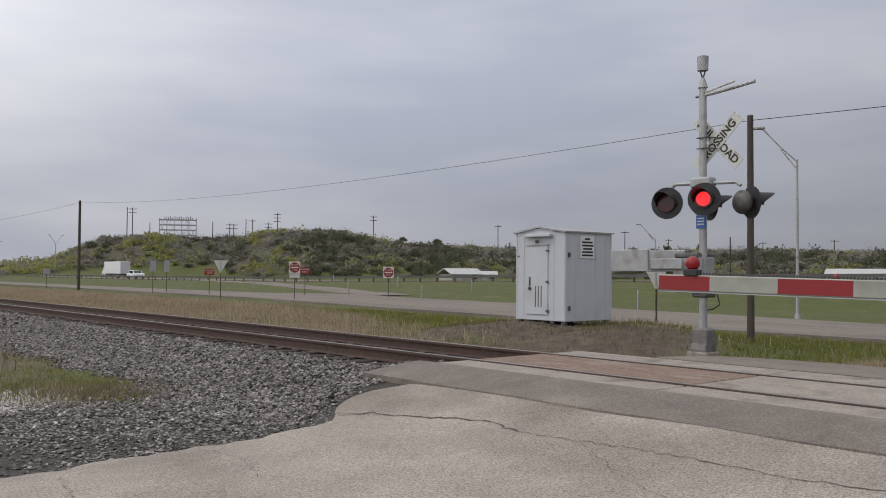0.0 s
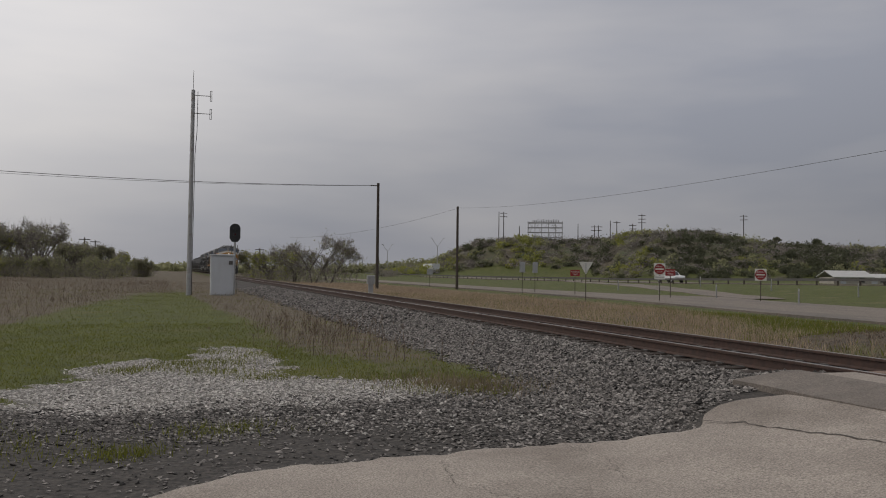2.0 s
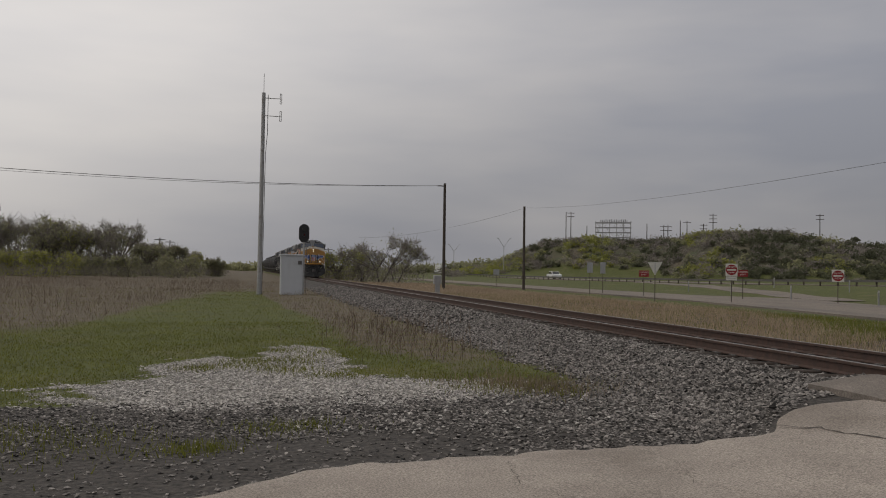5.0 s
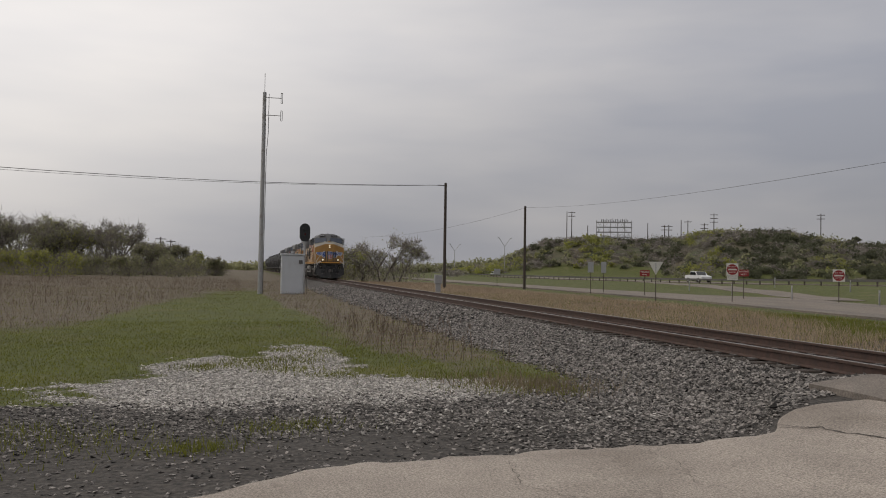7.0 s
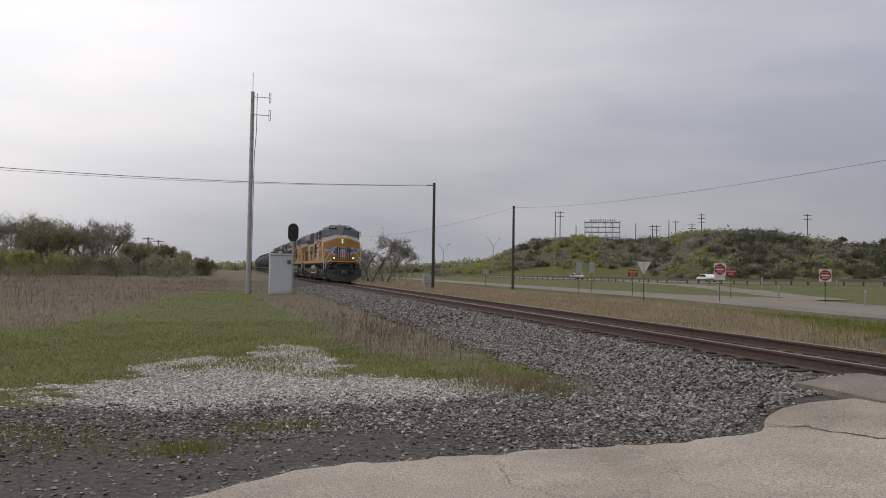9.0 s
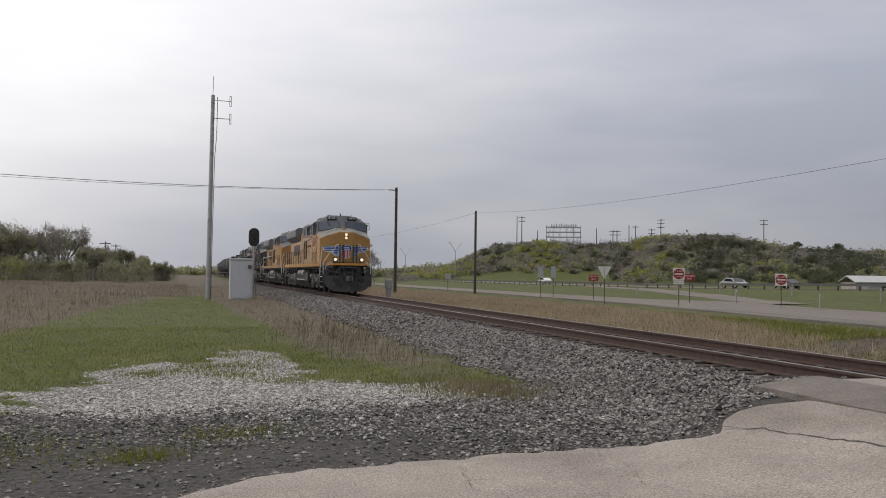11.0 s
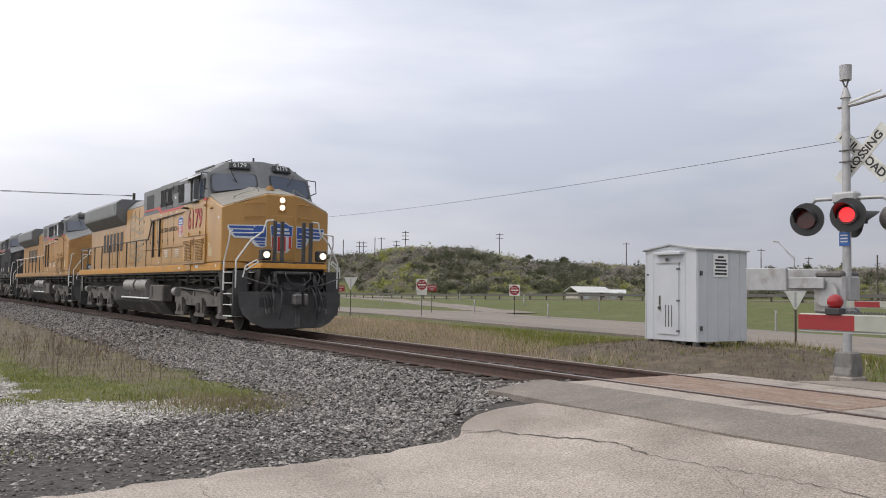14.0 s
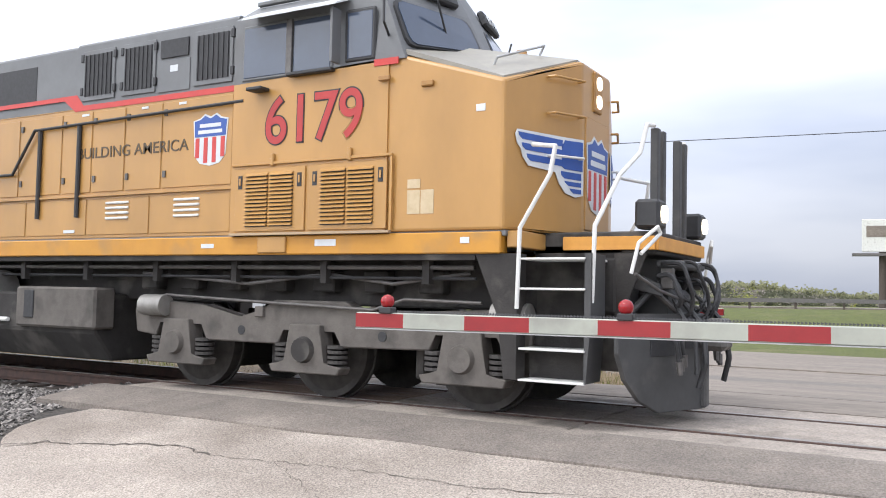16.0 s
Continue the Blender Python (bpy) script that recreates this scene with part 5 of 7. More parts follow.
def build_tank_car():
    car = empty("tank_car", pose(TRACK, 0, 0), "dusty black tank car coupled in the train", "tank car", "train")
    bm = rod(BM(), (0, 0.9, 2.55), (0, 16.1, 2.55), 1.5, n=32)
    ball(bm, (0, 0.9, 2.55), 1.5, 24, (1, 0.35, 1))
    ball(bm, (0, 16.1, 2.55), 1.5, 24, (1, 0.35, 1))
    part("tank", bm, M_NAVY, car, "black cylindrical tank", smooth=True)
    part("dome", rod(BM(), (0, 8.5, 3.9), (0, 8.5, 4.4), 0.55, n=20), M_NAVY, car)
    part("frame", box(BM(), -1.3, -0.6, 0.9, 1.3, 17.6, 1.15, 0.02), M_FRAME, car)
    part("catwalk", box(BM(), -0.8, 7.2, 4.0, 0.8, 9.8, 4.06, 0.01), M_STEEL, car)
    for s in (-1, 1):
        part("handrail", tube(BM(), [(s * 1.4, 0.4, 1.1), (s * 1.55, 0.6, 2.6), (s * 1.55, 16.4, 2.6), (s * 1.4, 16.6, 1.1)], 0.025), M_STEEL, car)
        part("ladder", box(BM(), min(s * 1.5, s * 1.56), 8.2, 1.1, max(s * 1.5, s * 1.56), 8.7, 3.6, 0.01), M_STEEL, car)
    for y in (1.6, 15.4):
        part("bogie", box(BM(), -1.1, y - 1.3, 0.5, 1.1, y + 1.3, 0.85, 0.06), M_TRUCK, car)
        for d in (-0.89, 0.89):
            part("wheelset", rod(rod(BM(), (-0.83, y + d, 0.46), (-0.69, y + d, 0.46), 0.46, n=24), (0.69, y + d, 0.46), (0.83, y + d, 0.46), 0.46, n=24), M_STEEL, car, smooth=True)
    return car


third = copy_thing(second, pose(TRACK, 0, 0))
tagged(third, "grimy diesel locomotive far back in the consist")
fourth = copy_thing(second, pose(TRACK, 0, 0))
tagged(fourth, "dark grimy diesel locomotive before the tank cars")
for o in (*third.children_recursive, *fourth.children_recursive):
    if o.type == "MESH" and o.data.materials and o.data.materials[0] == M_DARK_YELLOW:
        o.data = o.data.copy()
        o.data.materials[0] = M_NAVY
first_tank = build_tank_car()
tanks = [first_tank] + [copy_thing(first_tank, pose(TRACK, 0, 0)) for i in range(5)]


# ------------------------------------------------------------------ beside the crossing
def build_equipment_house():
    h = empty("equipment_house", pose(18.0, 15.9, -0.12), "white painted steel signal equipment house on a grassy mound", "equipment shed")
    W, L, H = 1.97, 1.87, 2.44
    part("body", prism(BM(), [(0, 0), (L, 0), (L, H), (L / 2, H + 0.12), (0, H)], "x", 0.0, W, 0.008), M_WHITE, h, "white steel walls")
    roof = prism(BM(), [(-0.05, H - 0.02), (-0.05, H + 0.02), (L / 2, H + 0.16), (L + 0.05, H + 0.02), (L + 0.05, H - 0.02), (L / 2, H + 0.125)], "x", -0.06, W + 0.06)
    part("roof", roof, M_GALV, h, "shallow gabled roof sheet")
    door = part("door", box(BM(), -0.03, 0.62, 0.16, 0.0, 1.4, 2.06, 0.006), M_WHITE, h, "white steel door")
    part("door_handle", box(BM(), -0.06, 1.26, 0.95, -0.03, 1.31, 1.2, 0.008), M_STEEL, door)
    part("hasp", ball(BM(), (-0.06, 1.28, 0.88), 0.05, 8), M_STEEL, door)
    for y in (0.84, 0.95, 1.06):
        part("door_vent", box(BM(), -0.036, y, 0.36, -0.03, y + 0.03, 0.95), M_STEEL, door)
    for z in (0.24, 1.05, 1.9):
        part("hinge", box(BM(), -0.05, 0.58, z, -0.02, 0.68, z + 0.05), M_STEEL, door)
    part("door_hood", box(BM(), -0.16, 0.45, H - 0.13, 0.0, 1.42, H - 0.05, 0.01), M_WHITE, h)
    part("lamp", ball(BM(), (-0.07, 1.0, 2.18), 0.05, 8), M_STEEL, h)
    part("door_head", box(BM(), -0.05, 0.6, 2.07, 0.0, 1.42, 2.1), M_GALV, h)
    part("number_plate", box(BM(), -0.006, 1.72, 1.75, 0.0, 1.8, 1.8), M_STEEL, h)
    for y in (0.03, 0.42, 1.55, 1.82):
        part("wall_seam", box(BM(), -0.012, y - 0.012, 0.0, 0.0, y + 0.012, H - 0.02), M_WHITE, h)
    for x in (0.03, 0.4, 0.82, 1.26, 1.68, 1.94):
        part("wall_seam", box(BM(), x - 0.014, -0.014, 0.0, x + 0.014, 0.0, H - 0.03), M_WHITE, h)
    for z in (0.3, 1.75):
        part("wall_box", box(BM(), 0.1, -0.05, z, 0.16, 0.0, z + 0.12), M_STEEL, h)
    plate = part("notice_plate", box(BM(), 0.6, -0.022, 1.72, 1.18, -0.014, 2.34, 0.002), M_NOTICE, h, "white notice with dark lines of writing")
    for i, (a, b) in enumerate(((0.78, 1.0), (0.66, 1.1), (0.66, 1.14), (0.7, 1.08), (0.66, 1.12), (0.66, 1.12))):
        part("writing_bar", box(BM(), a, -0.026, 2.23 - i * 0.09, b, -0.022, 2.28 - i * 0.09), M_BLACK, plate)
    for x in (0.1, 1.85):
        for y in (0.12, 1.75):
            part("leg", box(BM(), x - 0.06, y - 0.06, -0.35, x + 0.06, y + 0.06, 0.0, 0.006), M_STEEL, h)
    for y in (0.7, 1.0):
        part("conduit", rod(BM(), (0.25, y, -0.35), (0.25, y, 0.0), 0.07, n=10), M_GALV, h)


def flasher(parent, m, lit):
    """A round black target with a hooded red lens, facing its own -y."""
    f = part("flasher", rod(BM(), (0, 0.0, 0), (0, 0.02, 0), 0.27, n=32), M_BLACK, parent, "black round flashing light with hood")
    f.matrix_basis = m
    part("lens", rod(BM(), (0, -0.05, 0), (0, -0.0, 0), 0.15, n=24), M_LAMP_OFF, f, "dark red lens")
    if lit:
        part("lit_core", rod(BM(), (0, -0.056, 0), (0, -0.05, 0), 0.115, n=20), M_LAMP_ON, f, "glowing red lamp")
    hood = BM()
    k = 14
    a = [(0.17 * math.cos(math.pi * (i / k * 1.2 - 0.1)), 0.17 * math.sin(math.pi * (i / k * 1.2 - 0.1))) for i in range(k + 1)]
    v0 = [hood.verts.new((x, 0.0, z)) for x, z in a]
    v1 = [hood.verts.new((x, -0.4 * (0.3 + 0.7 * max(z, 0) / 0.17), z)) for x, z in a]
    v2 = [hood.verts.new((x * 0.95, 0.0, z * 0.95)) for x, z in a]
    v3 = [hood.verts.new((x * 0.95, -0.4 * (0.3 + 0.7 * max(z, 0) / 0.17), z * 0.95)) for x, z in a]
    for i in range(k):
        hood.faces.new((v0[i], v0[i + 1], v1[i + 1], v1[i]))
        hood.faces.new((v2[i], v3[i], v3[i + 1], v2[i + 1]))
        hood.faces.new((v1[i], v1[i + 1], v3[i + 1], v3[i]))
    part("hood", hood, M_BLACK, f)
    part("housing", ball(BM(), (0, 0.17, 0), 0.2, 16, (1, 0.75, 1)), M_STEEL, f, smooth=True)
    return f


def gate_arm(parent, tip, length, x, z0, first, globes, lean=0.0):
    """A striped arm along y from its tip at y = tip towards +/- y; length signed. z0: its middle at the tip."""
    s = 1 if length > 0 else -1
    arm = part("gate_arm", box(BM(), x - 0.02, min(tip, tip + length), z0 - 0.05, x + 0.02, max(tip, tip + length), z0 + 0.05, 0.006), M_ARM_WHITE, parent, "red and white striped gate arm")
    y, red, k = 0.0, True, 0
    while y < abs(length) - 0.5:
        w = first if k == 0 else 0.405
        a, b = sorted((tip + s * y, tip + s * (y + w)))
        part("red_band" if red else "white_band", box(BM(), x - 0.0235, a, z0 - 0.043, x + 0.0235, b, z0 + 0.043), M_RED if red else M_ARM_WHITE, arm)
        y, red, k = y + w, not red, k + 1
    part("arm_edge", box(BM(), x - 0.026, min(tip, tip + length), z0 - 0.056, x + 0.026, max(tip, tip + length), z0 - 0.05), M_GALV, arm)
    for g in globes:
        b = part("arm_lamp", ball(BM(), (x, g, z0 + 0.12), 0.045, 16), M_RED_LENS, arm, "red globe lamp", smooth=True)
        part("lamp_bracket", box(BM(), x - 0.04, g - 0.045, z0 + 0.045, x + 0.04, g + 0.045, z0 + 0.085, 0.006), M_BLACK, b)
    # the coiled cable on the arm
    n = int(abs(length) / 0.019) - 15
    vs, fs = [], []
    for i in range(n):
        yy = tip + s * (0.28 + i * 0.019)
        for dx, dz in ((-0.014, 0.0), (0.014, 0.0), (0.0, 0.03)):
            vs.append((x + dx * 0.8, yy, z0 + 0.05 + dz * 0.6))
        vs.append((x, yy + s * 0.016, z0 + 0.06))
        q = i * 4
        fs += [(q, q + 1, q + 2), (q, q + 2, q + 3), (q + 1, q + 3, q + 2), (q, q + 3, q + 1)]
    mesh_object("cable", vs, fs, M_BLACK, arm)
    return arm


def crossing_signal(m, label, detail=True):
    """Mast with cross-arm flashers and gate machine; its own -x faces the near road. Origin at the mast's foot."""
    s = empty("crossing_signal", m, label, "crossing signal")
    part("base", box(BM(), -0.2, -0.2, -0.2, 0.2, 0.2, 0.03, 0.02), M_PANEL, s)
    foot = prism(BM(), [(-0.17, 0.0), (0.17, 0.0), (0.17, 0.1), (0.13, 0.14), (0.12, 0.42), (-0.12, 0.42), (-0.13, 0.14), (-0.17, 0.1)], "y", -0.16, 0.16, 0.03)
    part("foot_casting", foot, M_CASTING, s, "cast steel junction base")
    part("mast", rod(BM(), (0, 0, 0.4), (0, 0, 4.45), 0.068, 0.062, 18), M_GALV, s, "galvanised steel mast", smooth=True)
    mc = part("gate_machine", box(BM(), -0.16, -0.05, 1.0, 0.3, 0.5, 1.62, 0.04), M_GALV, s, "grey gate machine")
    part("machine_lid", box(BM(), -0.18, -0.02, 1.58, 0.32, 0.46, 1.68, 0.03), M_STEEL, mc)
    part("drive_disc", rod(BM(), (-0.24, 0.22, 1.32), (-0.16, 0.22, 1.32), 0.2, n=20), M_GALV, mc)
    part("lower_box", box(BM(), -0.1, -0.12, 0.93, 0.2, 0.16, 1.05, 0.02), M_STEEL, mc)
    for x in (-0.3, 0.34):
        part("counterweight_arm", box(BM(), x - 0.02, 0.2, 1.4, x + 0.02, 1.3, 1.58, 0.01), M_GALV, s)
    for x, y in ((-0.34, 0.85), (0.38, 0.6)):
        part("counterweight", box(BM(), x - 0.03, y, 1.36, x + 0.03, y + 0.8, 1.74, 0.01), M_GALV, s, "grey steel counterweight plate")
    arm = tube(BM(), [(0, 0.62, 2.8), (0, 0.55, 2.86), (0, -0.62, 2.82), (0, -0.7, 2.76)], 0.03)
    part("cross_arm", arm, M_GALV, s)
    part("arm_clamp", box(BM(), -0.1, -0.2, 2.76, 0.1, 0.2, 2.94, 0.03), M_GALV, s)
    flasher(s, pose(-0.28, 0.52, 2.52, 0, 0, -72), False)
    flasher(s, pose(-0.28, -0.2, 2.55, 0, 0, -72), True)
    flasher(s, pose(0.3, -0.72, 2.5, 0, 0, 62), False)
    flasher(s, pose(0.3, 0.05, 2.5, 0, 0, 62), False)
    part("location_plate", box(BM(), -0.085, -0.1, 2.08, -0.07, 0.08, 2.3, 0.004), M_SIGN_BLUE, s, "small blue notice plate")
    for z in (2.14, 2.19, 2.24):
        part("writing_bar", box(BM(), -0.09, -0.07, z, -0.085, 0.05, z + 0.02), M_SHEET, s)
    if detail:
        for name, words, a in (("crossbuck_blade", "RAIL  ROAD", 45), ("crossbuck_blade", "CROSSING", -45)):
            mm = Matrix.Translation((0.13 if a > 0 else 0.115, -0.2, 3.53)) @ Matrix.Rotation(radians(-90), 4, "Z") @ Matrix.Rotation(radians(a), 4, "Y")
            b = part(name, box(BM(), -0.57, -0.006, -0.11, 0.57, 0.006, 0.11, 0.003), M_SHEET, s, "white crossbuck blade with black letters")
            b.matrix_basis = mm
            text("lettering", words, 0.185, pose(0, -0.009, -0.005, 90, 0, 0) @ Matrix.Diagonal((1.02, 1, 1, 1)), M_BLACK, b, depth=0.002, bold=0.004)
        for z in (3.42, 3.6):
            part("band", tube(BM(), [(-0.075, 0.07, z), (-0.075, -0.09, z), (0.1, -0.2, z)], 0.012), M_STEEL, s)
        part("bracket_arm", tube(BM(), [(0, 0.13, 4.32), (0, -0.2, 4.33), (-0.05, -0.98, 4.4)], 0.03), M_GALV, s)
        part("bracket_brace", tube(BM(), [(0, 0.0, 4.36), (-0.05, -0.62, 4.46)], 0.02), M_SHEET, s)
        part("mast_neck", rod(BM(), (0, 0, 4.45), (0, 0, 4.62), 0.085, 0.03, 14), M_GALV, s, smooth=True)
        part("bell", rod(BM(), (0, 0, 4.74), (0, 0, 4.98), 0.09, 0.095, 18), M_GALV, s, "grey cylindrical bell", smooth=True)
        for e in (-0.05, 0.05):
            part("bell_leg", rod(BM(), (0, e, 4.74), (0, 0, 4.6), 0.015, n=6), M_STEEL, s)
        part("conduit", tube(BM(), [(0.05, -0.1, 1.1), (0.05, -0.24, 0.98), (0.05, -0.28, 0.82), (0.05, -0.16, 0.74), (0.04, -0.06, 0.72)], 0.011), M_BLACK, s)
    return s


def post_sign(name, x, y, base, parts, label, category="road sign", post=0.03):
    """parts: (kind, z middle, size) boards on one post, facing the crossing."""
    top = max(z + h / 2 for k, z, w, h in parts)
    s = empty(name, pose(x, y, base, 0, 0, -math.degrees(math.atan2(x, y))), label, category)
    part("post", rod(BM(), (0, 0.03, -0.1), (0, 0.03, top - base), post, n=8), M_WOOD_POLE, s)
    for kind, z, w, h in parts:
        z -= base
        if kind == "yield_back":
            part("board", prism(BM(), [(-w / 2, z + h / 2), (w / 2, z + h / 2), (0.03, z - h / 2), (-0.03, z - h / 2)], "y", -0.012, 0.0, 0.003), M_SHEET, s, "pale triangular board")
            part("stiffener", box(BM(), -0.03, -0.02, z - h * 0.4, 0.03, -0.012, z + h * 0.42), M_SIGN_BACK, s)
        elif kind == "no_entry":
            part("board", box(BM(), -w / 2, -0.01, z - h / 2, w / 2, 0.0, z + h / 2, 0.003), M_SHEET, s)
            d = rod(BM(), (0, -0.018, z), (0, -0.01, z), w * 0.47, n=32)
            part("red_disc", d, M_RED, s, "red disc with white bar")
            part("white_bar", box(BM(), -w * 0.36, -0.024, z - h * 0.06, w * 0.36, -0.018, z + h * 0.06), M_SHEET, s)
            text("lettering", "DO NOT", 0.17 * w, pose(0, -0.02, z + h * 0.22, 90), M_SHEET, s)
            text("lettering", "ENTER", 0.17 * w, pose(0, -0.02, z - h * 0.22, 90), M_SHEET, s)
        elif kind == "wrong_way":
            part("board", box(BM(), -w / 2, -0.01, z - h / 2, w / 2, 0.0, z + h / 2, 0.003), M_RED, s)
            text("lettering", "WRONG", h * 0.36, pose(0, -0.014, z + h * 0.2, 90), M_SHEET, s)
            text("lettering", "WAY", h * 0.36, pose(0, -0.014, z - h * 0.22, 90), M_SHEET, s)
        else:
            part("board", box(BM(), -w / 2, -0.01, z - h / 2, w / 2, 0.0, z + h / 2, 0.003), M_SIGN_BACK if kind == "back" else M_SHEET, s)
            part("stiffener", box(BM(), -w * 0.4, -0.02, z - 0.02, w * 0.4, -0.01, z + 0.02), M_GALV, s)
    return s


moving_arms = []


def build_crossing_furniture():
    build_equipment_house()
    far = crossing_signal(pose(12.9, 8.35, -0.13), "grey crossing signal mast with flashing lights and lowered gate")
    gate_arm(far, 2.75 - 8.35, 5.4, -0.32, 1.17, 0.4, (5.95 - 8.35, 4.43 - 8.35, 2.98 - 8.35))
    tip = pose(4.6, 3.28, 0)   # the near gate stands a little skew to the track
    near = crossing_signal(tip @ pose(0, 0, 0, 0, 0, 8) @ tip.inverted() @ pose(4.85, -2.6, -0.42, 0, 0, 180), "second crossing signal mast with lowered gate across the road", detail=False)
    arm = gate_arm(near, -5.88, 5.6, 0.25, 1.445, 0.33, (-5.67, -4.18, -1.2))
    moving_arms.append(arm)
    # cabinet on a post, sign posts beyond the gate
    c = empty("post_cabinet", pose(20.4, 8.2, -0.66), "grey steel cabinet on a slim post", "cabinet")
    part("post", rod(BM(), (0, 0, -0.1), (0, 0, 1.75), 0.035, n=8), M_GALV, c)
    part("box", box(BM(), -0.24, -0.18, 1.72, 0.24, 0.18, 2.42, 0.02), M_GALV, c)
    p = empty("marker_post", pose(21.3, 7.5, -0.7), "slim grey steel marker post in the grass", "post")
    part("post", rod(BM(), (0, 0, -0.1), (0, 0, 0.75), 0.03, n=8), M_GALV, p)
    post_sign("yield_sign", 22.5, 16.2, -0.8, [("yield_back", 1.0, 0.62, 0.55)], "back of a triangular yield sign on a dark post")
    post_sign("yield_sign", 27.4, 55.0, -0.95, [("yield_back", 1.48, 0.95, 0.85)], "pale triangular yield sign on a post in dry grass")
    post_sign("do_not_enter_sign", 34.6, 57.4, -0.9, [("no_entry", 1.48, 0.82, 0.9), ("plain", 0.86, 0.75, 0.28)], "red and white no entry sign with a plate below")
    post_sign("do_not_enter_sign", 42.8, 56.6, -0.9, [("no_entry", 1.15, 0.84, 0.9)], "red and white no entry sign beside the road")
    post_sign("wrong_way_sign", 34.8, 72.0, -0.9, [("wrong_way", 1.1, 0.85, 0.55)], "small red wrong way sign on a post")
    post_sign("wrong_way_sign", 39.9, 64.5, -0.9, [("wrong_way", 1.25, 0.8, 0.55)], "small red wrong way sign behind another sign")
    post_sign("road_sign", 33.0, 80.0, -0.9, [("back", 1.6, 0.55, 1.0)], "grey back of a road sign on a post")
    post_sign("road_sign", 34.6, 80.6, -0.9, [("back", 1.6, 0.5, 1.1)], "narrow grey back of a road sign")
    post_sign("road_sign", 33.0, 112.0, -0.9, [("back", 1.0, 0.8, 0.7)], "small grey sign board by the far road")
    # relay cabinet, wayside signal and radio mast by the track
    c = empty("relay_cabinet", pose(2.65, 60.4, -0.68), "tall pale grey relay cabinet in dry grass", "cabinet")
    part("body", box(BM(), 0, 0, -0.05, 1.47, 1.2, 2.68, 0.02), M_WHITE, c)
    part("lid", box(BM(), -0.06, -0.08, 2.68, 1.53, 1.25, 2.78, 0.02), M_WHITE, c)
    part("door", box(BM(), 0.06, -0.03, 0.1, 1.4, 0.0, 2.6, 0.01), M_WHITE, c)
    part("junction_box", box(BM(), 1.15, -0.12, 2.1, 1.4, -0.03, 2.35, 0.01), M_STEEL, c)
    w = empty("wayside_signal", pose(4.3, 62.3, -0.6), "black hooded wayside railway signal on a mast", "railway signal")
    part("mast", rod(BM(), (0, 0, 0), (0, 0, 4.0), 0.075, n=12), M_GALV, w)
    o = [(0.36 * math.cos(a), 4.5 + 0.36 * math.sin(a)) for a in [math.pi * i / 12 for i in range(13)]] + [(-0.36, 3.85), (-0.2, 3.6), (0.2, 3.6), (0.36, 3.85)]
    part("head", prism(BM(), o, "y", -0.12, 0.05, 0.01), M_BLACK, w, "black round-topped signal head")
    for z in (4.5, 4.1):
        part("visor", rod(BM(), (0, -0.4, z), (0, -0.12, z), 0.13, n=16), M_BLACK, w)
    part("red_aspect", rod(BM(), (0, -0.42, 4.1), (0, -0.4, 4.1), 0.06, n=12), M_LAMP_OFF, w)
    for x in (-0.2, 0.2):
        part("ladder_rail", rod(BM(), (x, 0.35, 0), (x, 0.3, 3.4), 0.02, n=6), M_STEEL, w)
    a = empty("radio_mast", pose(1.25, 60.6, -0.7, 0, 0.3, 0), "slender grey radio mast with side dipole antennas", "antenna mast")
    part("mast", rod(BM(), (0, 0, -0.1), (0, 0, 13.7), 0.165, 0.125, 14), M_GALV, a, smooth=True)
    part("whip", rod(BM(), (0.0, 0, 13.7), (0.0, 0, 15.0), 0.02, n=6), M_GALV, a)
    for z in (13.35, 12.15):
        part("dipole_arm", rod(BM(), (0.1, 0, z), (1.15, 0, z), 0.025, n=6), M_GALV, a)
        part("dipole", tube(BM(), [(1.1, 0, z - 0.34), (1.1, 0, z + 0.34), (1.2, 0, z + 0.34), (1.2, 0, z - 0.34), (1.1, 0, z - 0.34)], 0.02), M_GALV, a)
    part("coax", tube(BM(), [(0.3, 0, 13.6), (0.3, 0, 11.0), (0.2, 0, 9.4), (0.18, 0, 0.0)], 0.02), M_BLACK, a)
    j = empty("junction_post", pose(13.27, 59.4, -0.55), "small grey junction box on a post by the track", "junction box")
    part("post", box(BM(), -0.16, -0.1, 0, 0.16, 0.1, 0.75, 0.01), M_GALV, j)
    part("box", box(BM(), -0.26, -0.18, 0.75, 0.26, 0.18, 1.35, 0.02), M_GALV, j)


def wire(name, a, b, sag, r, n=24, label="thin black overhead wire"):
    a, b = Vector(a), Vector(b)
    pts = [a.lerp(b, i / n) - Vector((0, 0, sag * 4 * (i / n) * (1 - i / n))) for i in range(n + 1)]
    side = (b - a).cross(Vector((0, 0, 1))).normalized()
    verts, faces = [], []
    for p in pts:
        verts += [p + side * r, p + Vector((0, 0, r)), p - side * r, p - Vector((0, 0, r))]
    for i in range(n):
        q = 4 * i
        faces += [(q + k, q + (k + 1) % 4, q + 4 + (k + 1) % 4, q + 4 + k) for k in range(4)]
    ob = mesh_object(name, verts, faces, M_WIRE)
    return tagged(ob, label, "wire")


